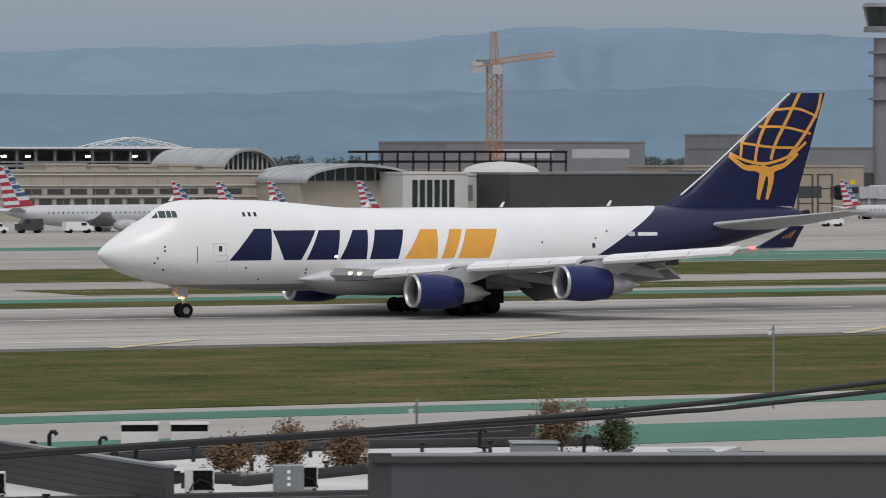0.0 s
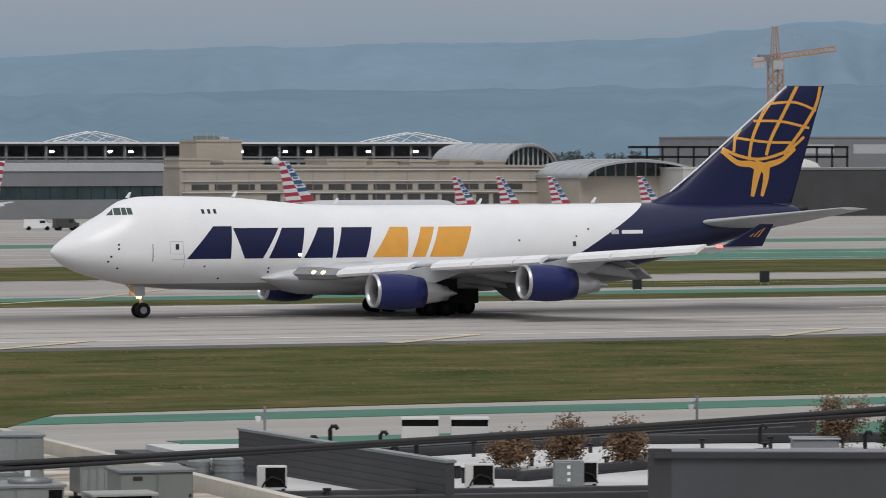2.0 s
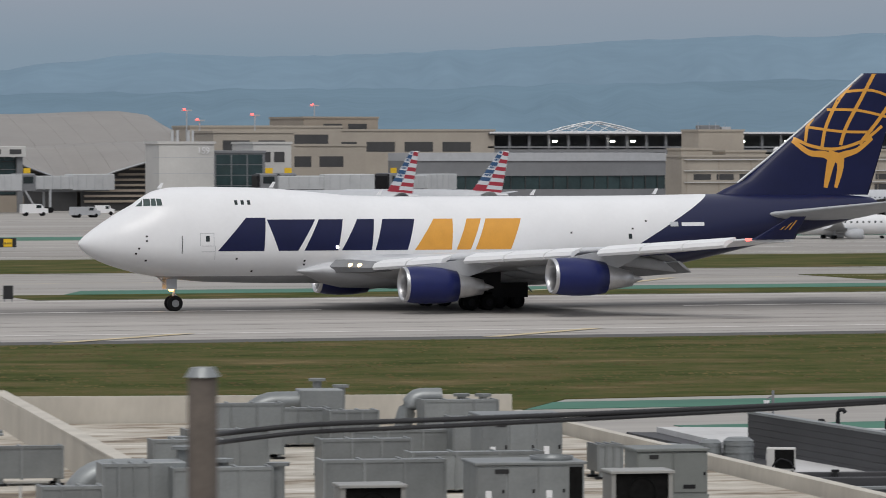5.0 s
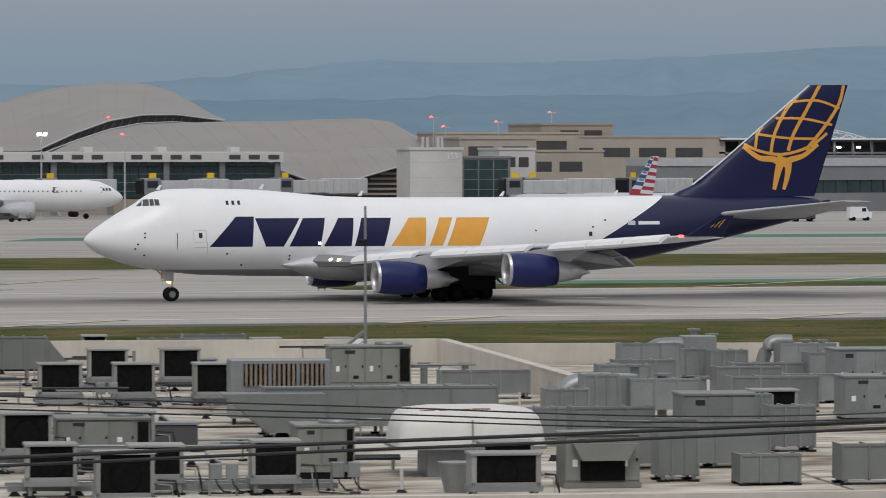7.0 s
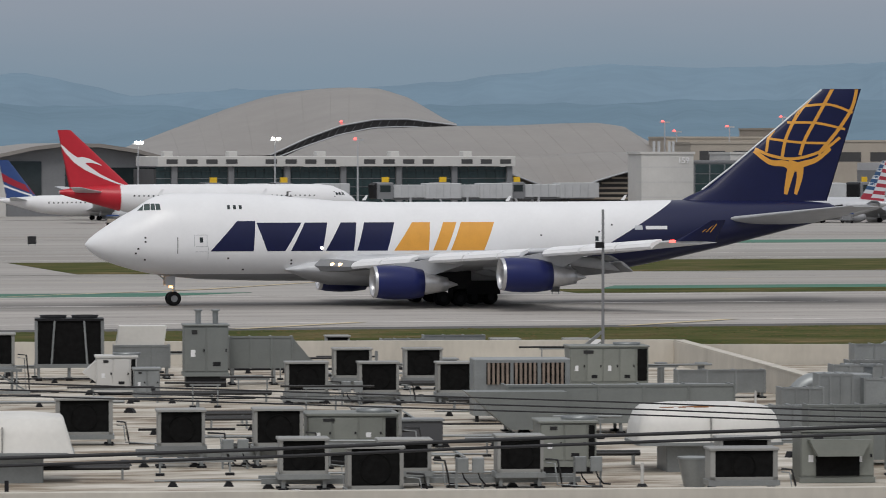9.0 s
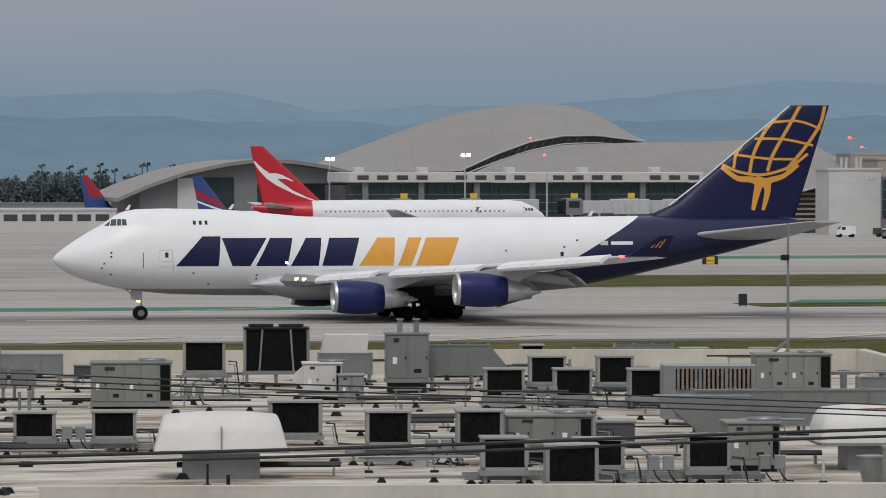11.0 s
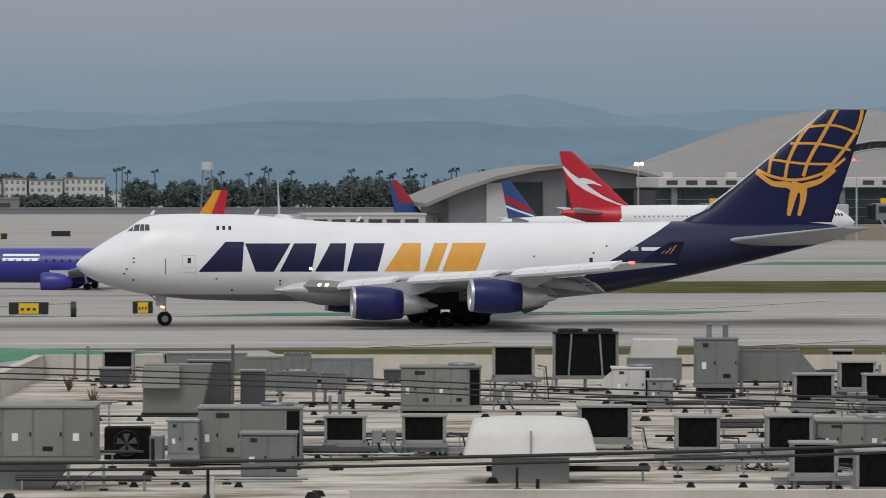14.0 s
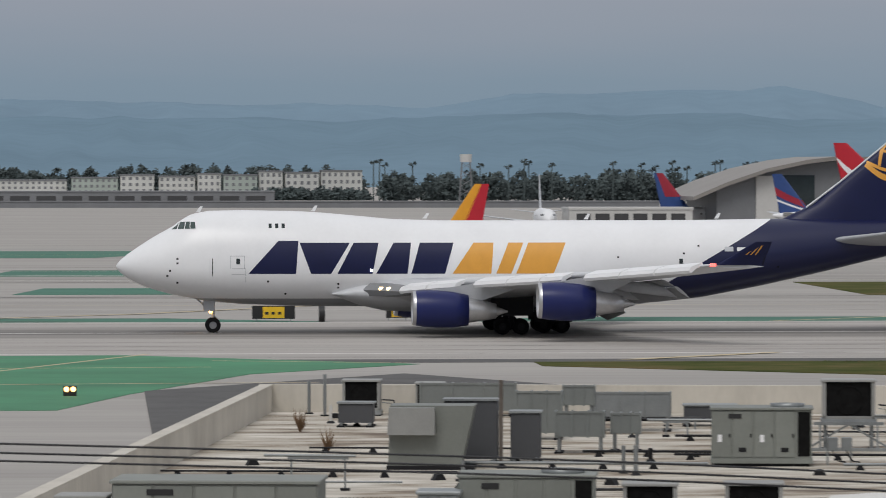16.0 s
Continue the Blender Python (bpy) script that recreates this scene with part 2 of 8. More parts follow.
def strip(name, x0, x1, y0, y1, z, material, label, skew=0.0):
    return setting(name, Shape().slab([(x0, y0), (x1, y0), (x1 + skew, y1), (x0 + skew, y1)], 0.001, z), material, label, name.split("_")[0])


# runway with a low crown; tyre rubber darkens its middle
RUNWAY = mat("runway_concrete", (0.37, 0.345, 0.32), 0.85, vary=0.2, scale=0.3, stretch=(0.04, 0.8, 1))
rn, rl, rb = nodes_of(RUNWAY)
geo = rn.new("ShaderNodeNewGeometry")
gs = rn.new("ShaderNodeSeparateXYZ")
rl.new(geo.outputs["Position"], gs.inputs[0])
wob = rn.new("ShaderNodeTexNoise")
wm = rn.new("ShaderNodeMapping")
wm.inputs["Scale"].default_value = (0.012, 0.5, 1)
rl.new(geo.outputs["Position"], wm.inputs[0])
rl.new(wm.outputs[0], wob.inputs["Vector"])
wob.inputs["Scale"].default_value, wob.inputs["Detail"].default_value = 1.0, 5
off = rn.new("ShaderNodeMath")
off.operation = "SUBTRACT"
off.inputs[1].default_value = 420.5
rl.new(gs.outputs[1], off.inputs[0])
ab = rn.new("ShaderNodeMath")
ab.operation = "ABSOLUTE"
rl.new(off.outputs[0], ab.inputs[0])
wa = rn.new("ShaderNodeMath")
wa.operation = "MULTIPLY_ADD"
wa.inputs[1].default_value = -14
rl.new(wob.outputs[0], wa.inputs[0])
rl.new(ab.outputs[0], wa.inputs[2])
rr = rn.new("ShaderNodeMapRange")
rr.inputs[1].default_value, rr.inputs[2].default_value, rr.inputs[3].default_value, rr.inputs[4].default_value = -5, 9, 0.42, 1.0
rl.new(wa.outputs[0], rr.inputs[0])
old = rb.inputs["Base Color"].links[0].from_socket
rs = rn.new("ShaderNodeVectorMath")
rs.operation = "SCALE"
rl.new(old, rs.inputs[0])
rl.new(rr.outputs[0], rs.inputs[3])
rl.new(rs.outputs[0], rb.inputs["Base Color"])

for base_m in (GRASS, BLADE):
    gn_, gl_, gb_ = nodes_of(base_m)
    gco = gn_.new("ShaderNodeNewGeometry")
    gmp = gn_.new("ShaderNodeMapping")
    gmp.inputs["Scale"].default_value = (0.10, 0.16, 0.1)
    gl_.new(gco.outputs["Position"], gmp.inputs[0])
    gnz = gn_.new("ShaderNodeTexNoise")
    gnz.inputs["Scale"].default_value, gnz.inputs["Detail"].default_value, gnz.inputs["Roughness"].default_value = 1.0, 7, 0.68
    gl_.new(gmp.outputs[0], gnz.inputs["Vector"])
    grp = gn_.new("ShaderNodeValToRGB")
    ge = grp.color_ramp.elements
    ge[0].position, ge[0].color = 0.30, (0.024, 0.032, 0.007, 1)
    ge[1].position, ge[1].color = 0.72, (0.19, 0.145, 0.072, 1)
    for p_, c_ in ((0.44, (0.058, 0.070, 0.018, 1)), (0.52, (0.082, 0.082, 0.027, 1)), (0.60, (0.118, 0.094, 0.042, 1))):
        ge.new(p_).color = c_
    gl_.new(gnz.outputs[0], grp.inputs[0])
    gl_.new(grp.outputs[0], gb_.inputs["Base Color"])

RX0, RX1 = -700, 1500


def crown(y):
    return 0.02 + 0.06 * max(0.0, 1 - abs(y - 420) / 42)


sh = Shape()
ys = [368, 378, 389, 400, 410, 420, 430, 440, 447]
sh.loft([[(RX0, y, crown(y)) for y in ys], [(RX1, y, crown(y)) for y in ys]], smooth=True, caps=False, closed=False)
sh.add([(RX0, 368, 0), (RX1, 368, 0), (RX1, 368, crown(368)), (RX0, 368, crown(368))], [(0, 1, 2, 3)])
setting("runway", sh, RUNWAY, "grey concrete runway with black tyre rubber along its middle", "runway")


def paint(name, pts, y_z, material, label):
    """Flat road paint a little above the pavement."""
    sh = Shape()
    n = len(pts)
    sh.add([(x, y, y_z(y) + 0.012) for x, y in pts], [tuple(range(n))])
    return setting(name, sh, material, label, "marking")


flat = lambda y: 0.03
paint("runway_edge_line_1", [(RX0, 377.6), (RX1, 377.6), (RX1, 378.5), (RX0, 378.5)], crown, WHITEL, "worn white edge line along the runway")
paint("runway_edge_line_2", [(RX0, 445), (RX1, 445), (RX1, 445.9), (RX0, 445.9)], crown, WHITEL, "worn white far edge line along the runway")
centre = tagged(new("centre_line"), "worn white dashed centre line on the runway", "marking", "", "structure")
dash = Shape().add([(0, -0.45, 0), (30, -0.45, 0), (30, 0.45, 0), (0, 0.45, 0)], [(0, 1, 2, 3)]).mesh("dash", WHITEL)
for i in range(-4, 14):
    part("dash", dash, WHITEL, centre, "", pose(i * 61 - 18, 419.2, crown(419.2) + 0.012))
# slanting shoulder bars on the near side of the runway
bars = tagged(new("shoulder_bars"), "worn yellow slanting bars on the runway shoulder", "marking", "", "structure")
bar_me = Shape().add([(0, 0, 0), (1.5, 0, 0), (13.5, 12, 0), (12.0, 12, 0)], [(0, 1, 2, 3)]).mesh("shoulder_bar", YELL)
for i in range(0, 11):
    part("shoulder_bar", bar_me, YELL, bars, "", pose(38 + i * 30.4, 365.5, 0.062))

SEAM = mat("sealed_joint", (0.15, 0.14, 0.13), 0.9, vary=0.35, scale=0.05)
for i, y in enumerate((371, 384.5, 392, 399.5, 407, 433, 440.5)):
    paint("pavement_joint_%d" % (i + 1), [(RX0, y), (RX1, y), (RX1, y + 0.22), (RX0, y + 0.22)], crown, SEAM, "dark sealed joint along the concrete")
for i, (y, w) in enumerate(((450, 0.3), (480, 0.35), (506, 0.4), (520, 0.3), (526, 0.9), (588.5, 0.8), (650, 0.6), (668, 0.5), (730, 0.7), (780, 0.8), (840, 0.9))):
    paint("pavement_joint_%d" % (i + 8), [(RX0, y), (RX1, y), (RX1, y + w), (RX0, y + w)], flat, SEAM, "dark sealed joint along the concrete")
for i, (y, w) in enumerate(((496, 0.35), (622, 0.9), (596, 0.5), (646, 0.5), (757, 0.5))):
    paint("guide_line_%d" % (i + 1), [(RX0, y), (RX1, y), (RX1, y + w), (RX0, y + w)], flat, YELL if y in (496, 757) else WHITEL, "worn painted guide line along the pavement")
for i, x in enumerate((-20, 60, 150)):
    paint("lead_off_line_%d" % (i + 1), [(x, 447.5), (x + 0.9, 447.5), (x + 26, 470), (x + 44, 496), (x + 43, 496), (x + 25, 470.4)], flat, YELL, "worn yellow curved lead-off line")

# shoulders and grass
strip("shoulder_1", RX0, RX1, 362.5, 368, 0.02, ASPH, "dark asphalt shoulder beside the runway grass")
near_grass = [(32, 356), (32, 362.5), (900, 362.5), (900, 291), (130, 291), (108, 289.5), (101, 278), (88, 252), (72, 228), (64, 250), (60, 336)]
setting("grass_1", Shape().slab(near_grass, 0.001, 0.05), GRASS, "rough olive and dry grass strip beside the runway", "grass")
strip("grass_2", 118, 900, 450, 463, 0.04, GRASS, "thin rough grass beyond the runway")
strip("grass_3", 210, 900, 484, 503, 0.04, GRASS, "rough grass island between taxiways")
strip("grass_4", 82, 900, 530, 585, 0.04, GRASS, "rough grass strip between taxiway and far runway")
strip("green_island_1", 124, 900, 464, 474, 0.03, GREENP, "faded green painted pavement strip", 4)
strip("green_island_2", 30, 76, 447.5, 459, 0.03, GREENP, "faded green painted pavement island", 12)
strip("green_island_3", -300, 22, 448, 458, 0.03, GREENP, "faded green painted pavement island", -14)
strip("green_island_4", 130, 400, 690, 712, 0.03, GREENP, "faded green painted pavement strip", 10)
strip("green_island_5", -120, 1, 735, 790, 0.03, GREENP, "faded green painted pavement island", 20)
strip("green_island_6", -12, 5, 618, 652, 0.03, GREENP, "faded green painted pavement island", 3)
strip("green_island_12", -7, 12, 536, 562, 0.03, GREENP, "faded green painted pavement island", 3)
strip("green_island_7", 105, 700, 252, 266, 0.03, GREENP, "green painted pavement by the service road", 0)
strip("green_island_8", 86, 800, 281, 287, 0.03, GREENP, "green painted stripe along the service road", 0)
strip("green_island_9", 270, 700, 590, 640, 0.03, GREENP, "faded green painted pavement island", 30)
strip("green_island_10", 92, 112, 236, 252, 0.03, GREENP, "green painted pavement by the low building", 0)
strip("taxiway_1", RX0, RX1, 600, 640, 0.02, CONC, "grey concrete far runway")
strip("taxiway_2", RX0, RX1, 740, 775, 0.02, CONC, "grey concrete taxiway")
# painted green apron beside the roof
setting("green_island_11", Shape().slab([(-80, 372), (4, 376), (24, 360), (12, 345), (4, 318), (0, 300), (-80, 300)], 0.001, 0.03), GREENB, "bright green painted apron beside the runway", "marking")
setting("asphalt_patch", Shape().slab([(5, 322), (22, 345), (36, 318), (30, 240), (5, 240)], 0.001, 0.04), ASPH, "dark asphalt lot behind the roof", "road")
for i, (x, y, a, L) in enumerate([(10, 366, -20, 14), (-8, 340, 70, 40), (-30, 352, 5, 40), (-14, 330, 5, 30)]):
    c, s = math.cos(radians(a)), math.sin(radians(a))
    paint("taxi_line_%d" % (i + 1), [(x - s * .2, y + c * .2), (x + s * .2, y - c * .2), (x + L * c + s * .2, y + L * s - c * .2), (x + L * c - s * .2, y + L * s + c * .2)], flat, YELL, "yellow taxi guide line on green paint")

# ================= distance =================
# blue distance haze is painted into the base colours of both ranges
HILL = mat("haze_painted_hills", (0.192, 0.272, 0.342), 1.0, vary=0.10, scale=0.004, spec=0.0)
HILL2 = mat("haze_painted_near_hills", (0.166, 0.243, 0.306), 1.0, vary=0.09, scale=0.006, spec=0.0)


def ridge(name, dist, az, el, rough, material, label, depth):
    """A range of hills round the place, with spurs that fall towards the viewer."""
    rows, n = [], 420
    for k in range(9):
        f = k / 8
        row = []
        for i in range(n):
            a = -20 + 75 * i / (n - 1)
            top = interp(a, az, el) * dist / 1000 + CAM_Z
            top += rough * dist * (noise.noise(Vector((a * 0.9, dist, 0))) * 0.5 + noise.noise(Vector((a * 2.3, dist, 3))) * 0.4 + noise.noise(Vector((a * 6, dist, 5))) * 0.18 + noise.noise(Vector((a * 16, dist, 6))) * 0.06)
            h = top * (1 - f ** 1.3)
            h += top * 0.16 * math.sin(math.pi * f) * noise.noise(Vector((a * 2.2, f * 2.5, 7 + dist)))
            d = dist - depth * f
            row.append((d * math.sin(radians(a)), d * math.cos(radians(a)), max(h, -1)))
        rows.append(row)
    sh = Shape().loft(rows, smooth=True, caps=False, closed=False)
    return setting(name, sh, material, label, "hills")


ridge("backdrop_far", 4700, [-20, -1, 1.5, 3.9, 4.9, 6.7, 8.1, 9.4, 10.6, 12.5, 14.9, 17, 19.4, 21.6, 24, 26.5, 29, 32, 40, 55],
      [14, 13.5, 12.8, 12.2, 14.5, 15.6, 16, 12, 12.7, 13.5, 18, 17.6, 19.5, 21.5, 22.3, 22.8, 27, 25, 22, 20], 0.0014, HILL, "mountain range under cloud, blue haze painted into its colour", 600)
ridge("backdrop_near", 3900, [-20, -1, 3, 6, 9, 11, 14, 18, 22, 26, 30, 40, 55], [9, 10, 9.5, 11, 9.5, 9, 10, 11, 12.5, 13, 14, 12, 12], 0.0016, HILL2, "dark green foothills, blue haze painted into their colour", 900)

# ================= the cargo jet =================
# its own space: x aft of the nose gear, y to starboard (away from the camera), z up from the ground
NG = 7.75
S_ST = [0, 0.15, 0.4, 0.9, 1.5, 2.4, 3.35, 4.45, 5.2, 6.1, 7.4, 10, 14.5, 16.2, 19.5, 22, 26, 40, 43, 47, 52, 57, 62, 65.5, 67.6, 68.4]
S_TOP = [5.35, 5.62, 5.9, 6.3, 6.72, 7.32, 7.9, 8.48, 9.05, 9.55, 9.78, 9.84, 9.75, 9.66, 9.36, 9.12, 9.0, 9.0, 9.0, 9.02, 9.1, 9.15, 9.1, 9.0, 8.8, 8.4]
S_BOT = [5.35, 5.05, 4.78, 4.4, 4.05, 3.68, 3.38, 3.08, 2.92, 2.75, 2.55, 2.3, 2.15, 2.12, 2.1, 2.1, 2.1, 2.15, 2.35, 2.75, 3.7, 4.8, 6.0, 6.85, 7.4, 7.9]
S_HW = [0.02, 0.35, 0.65, 1.1, 1.45, 1.95, 2.3, 2.6, 2.75, 2.9, 3.05, 3.2, 3.25, 3.25, 3.25, 3.25, 3.25, 3.25, 3.25, 3.2, 2.85, 2.25, 1.55, 1.0, 0.6, 0.25]


def hull(s):
    t, b, w = interp(s, S_ST, S_TOP), interp(s, S_ST, S_BOT), interp(s, S_ST, S_HW)
    mid = interp(s, [0, 4, 10, 45, 60, 68.4], [5.35, 5.3, 5.2, 5.2, 7.2, 8.1])
    return t, b, w, mid


def skin(s, z, proud=0.0):
    """The port side of the hull at station s and height z."""
    t, b, w, mid = hull(s)
    r = (t - mid) if z > mid else (mid - b)
    return -(w * math.sqrt(max(0.02, 1 - ((z - mid) / r) ** 2)) + proud)


def hull_rings(stations, grow=0.0, n=40):
    out = []
    for s in stations:
        t, b, w, mid = hull(s)
        ring = []
        for i in range(n):
            a = 2 * math.pi * i / n
            c, q = math.cos(a), math.sin(a)
            ring.append((s - NG, (w + grow) * c, mid + q * ((t - mid + grow) if q > 0 else (mid - b + grow))))
        out.append(ring)
    return out


FUSE = mat("fuselage_paint", (0.80, 0.80, 0.81), 0.32, vary=0.035, scale=0.35)
fn, fl, fb = nodes_of(FUSE)
ftc = fn.new("ShaderNodeTexCoord")
fsep = fn.new("ShaderNodeSeparateXYZ")
fl.new(ftc.outputs["Object"], fsep.inputs[0])
fz = fn.new("ShaderNodeMath")
fz.operation = "MULTIPLY_ADD"
fz.inputs[1].default_value = -1.72
fl.new(fsep.outputs[2], fz.inputs[0])
fl.new(fsep.outputs[0], fz.inputs[2])
fgt = fn.new("ShaderNodeMath")
fgt.operation = "GREATER_THAN"
fgt.inputs[1].default_value = 46.6 - NG - 1.72 * 5.5
fl.new(fz.outputs[0], fgt.inputs[0])
fmix = fn.new("ShaderNodeMix")
fmix.data_type = "RGBA"
fl.new(fgt.outputs[0], fmix.inputs[0])
fbel = fn.new("ShaderNodeMath")
fbel.operation = "LESS_THAN"
fbel.inputs[1].default_value = 2.78
fl.new(fsep.outputs[2], fbel.inputs[0])
fgm = fn.new("ShaderNodeMix")
fgm.data_type = "RGBA"
fl.new(fbel.outputs[0], fgm.inputs[0])
fl.new(fb.inputs["Base Color"].links[0].from_socket, fgm.inputs[6])
fgm.inputs[7].default_value = (0.30, 0.305, 0.32, 1)
fl.new(fgm.outputs[2], fmix.inputs[6])
fmix.inputs[7].default_value = (0.007, 0.010, 0.052, 1)
fl.new(fmix.outputs[2], fb.inputs["Base Color"])

COCKPIT = mat("cockpit_glass", (0.05, 0.075, 0.07), 0.06, vary=0.3, scale=2)
COWL = mat("blue_cowl_paint", (0.012, 0.018, 0.10), 0.35, vary=0.1, scale=0.8, spec=0.35)
jet = thing("cargo_jet", pose(0, 420, 0.08), "white four-engine cargo jet with navy tail rolling on the runway", "airplane")
st = sorted(set([0.0, 0.15] + [round(x, 2) for x in np.linspace(0.35, 12, 26)] + [round(x, 2) for x in np.linspace(12.5, 68.4, 70)]))
fuselage = part("fuselage", Shape().loft(hull_rings(st)), FUSE, jet, "white fuselage with navy rear")


def decal(name, quad, material, parent, proud=0.012, label="", nu=6, nv=5):
    """A slanting four-cornered patch on the hull's port side; corners as station and height: low aft order bl br tr tl."""
    bl, br, tr, tl = quad
    v, f = [], []
    for j in range(nv + 1):
        for i in range(nu + 1):
            u, w = i / nu, j / nv
            s = (bl[0] * (1 - u) + br[0] * u) * (1 - w) + (tl[0] * (1 - u) + tr[0] * u) * w
            z = (bl[1] * (1 - u) + br[1] * u) * (1 - w) + (tl[1] * (1 - u) + tr[1] * u) * w
            v.append((s - NG, skin(s, z, proud), z))
    for j in range(nv):
        for i in range(nu):
            a = j * (nu + 1) + i
            f.append((a, a + 1, a + nu + 2, a + nu + 1))
    return part(name, Shape().add(v, f, True), material, parent, label)


# title blocks, plain slanting shapes
Z0, Z1 = 4.78, 7.25
for q in [((10.5, Z0), (14.3, Z0), (14.5, 7.4), (12.9, 7.4)), ((15.5, Z0), (17.1, Z0), (18.6, Z1), (14.6, Z1)), ((17.6, Z0), (20.4, Z0), (20.9, Z1), (18.9, Z1)),
          ((20.7, Z0), (23.2, Z0), (23.5, Z1), (22.1, Z1)), ((23.5, Z0), (26.2, Z0), (26.9, Z1), (24.2, Z1))]:
    decal("title_block", q, NAVY, fuselage)
for q in [((26.8, Z0), (29.9, Z0), (30.1, Z1), (28.5, Z1)), ((30.3, Z0), (31.5, Z0), (32.5, Z1), (31.3, Z1)), ((31.9, Z0), (34.9, Z0), (35.9, Z1), (32.9, Z1))]:
    decal("title_block", q, GOLD, fuselage)
decal("registration_bar", ((49.7, 6.55), (51.7, 6.55), (51.7, 6.85), (49.7, 6.85)), WHITE, fuselage)
decal("flag_patch", ((48.7, 6.52), (49.4, 6.52), (49.4, 6.9), (48.7, 6.9)), SILVER, fuselage)
# cockpit glazing, upper-deck windows, doors and hatches
for q in [((4.42, 8.30), (4.85, 8.33), (5.02, 8.84), (4.86, 8.66)), ((4.92, 8.34), (5.42, 8.36), (5.52, 8.92), (5.10, 8.88)), ((5.48, 8.36), (5.86, 8.37), (5.88, 8.93), (5.58, 8.92)), ((5.92, 8.38), (6.32, 8.39), (6.30, 8.90), (5.94, 8.92))]:
    decal("cockpit_window", q, COCKPIT, fuselage, 0.02, nu=3, nv=3)
for k in range(3):
    decal("window", ((12.15 + 0.52 * k, 8.42), (12.4 + 0.52 * k, 8.42), (12.4 + 0.52 * k, 8.78), (12.15 + 0.52 * k, 8.78)), GLASSD, fuselage, nu=2, nv=2)


def seam(s0, z0, s1, z1, w=0.05, m=None):
    if abs(s1 - s0) > abs(z1 - z0):
        q = ((s0, z0 - w / 2), (s1, z1 - w / 2), (s1, z1 + w / 2), (s0, z0 + w / 2))
    else:
        q = ((s0 - w / 2, z0), (s0 + w / 2, z0), (s1 + w / 2, z1), (s1 - w / 2, z1))
    decal("seam", q, m or GREYP, fuselage, 0.008)


seam(7.65, 4.6, 7.65, 6.0, 0.06, DARKM)
decal("door_window", ((9.55, 5.55), (9.85, 5.55), (9.85, 6.0), (9.55, 6.0)), GLASSD, fuselage, nu=2, nv=2)
for a in ((9.2, 5.2, 10.3, 5.2), (9.2, 4.75, 10.3, 4.75), (10.3, 4.1, 10.3, 5.2), (9.1, 5.2, 9.1, 6.2), (9.1, 6.2, 10.2, 6.2), (10.2, 5.2, 10.2, 6.2)):
    seam(*a, 0.035)
for s, z in ((4.8, 5.9), (4.8, 5.55), (4.8, 4.0), (4.2, 4.95), (4.0, 4.55), (12.0, 4.1), (13.4, 3.1), (17.6, 3.9), (17.6, 3.6), (24.0, 3.2), (40.0, 6.0), (45.3, 6.3), (46.5, 6.9), (53, 5.2)):
    decal("hatch", ((s, z), (s + 0.16, z), (s + 0.16, z + 0.14), (s, z + 0.14)), DARKM, fuselage, 0.01, nu=1, nv=1)
decal("door_window", ((45.0, 5.55), (45.3, 5.55), (45.3, 5.95), (45.0, 5.95)), GLASSD, fuselage, nu=2, nv=2)
for s, z in ((37.6, 9.12), (15.6, 9.8), (24.6, 9.2), (6.4, 9.75), (48.2, 9.18)):
    part("antenna_blade", Shape().prism([(s - NG, z - 0.05), (s - NG + 0.35, z - 0.05), (s - NG + 0.55, z + 0.4), (s - NG + 0.35, z + 0.4)], -0.03, 0.03), WHITE, fuselage)


def foil(c, t, n=12):
    """Half-thickness points round a wing section: (fraction, height)."""
    up = []
    for i in range(n + 1):
        x = 0.5 * (1 - math.cos(math.pi * i / n))
        y = 5 * t * (0.2969 * math.sqrt(x) - 0.126 * x - 0.3516 * x * x + 0.2843 * x ** 3 - 0.1036 * x ** 4)
        up.append((x * c, y * c))
    return up + [(x, -y) for x, y in up[-2:0:-1]]


def wing_rings(rows):
    """rows: span y, leading edge x, chord, z, thickness ratio."""
    return [[(le + x, y, z + h - (0.03 * x)) for x, h in foil(c, t)] for y, le, c, z, t in rows]


W_ROWS = [(3.0, 20.4, 16.4, 3.55, 0.125), (6.5, 23.4, 13.4, 3.85, 0.12), (11.7, 27.7, 9.9, 4.35, 0.11), (20.8, 35.3, 6.9, 5.05, 0.10), (29.5, 42.6, 4.5, 5.85, 0.09), (31.2, 44.1, 3.9, 6.02, 0.08)]
WINGG = mat("wing_grey_paint", (0.56, 0.57, 0.59), 0.35, vary=0.06, scale=0.6)


def wing_at(y):
    ys_ = [r[0] for r in W_ROWS]
    return [interp(y, ys_, [r[k] for r in W_ROWS]) for k in (1, 2, 3)]


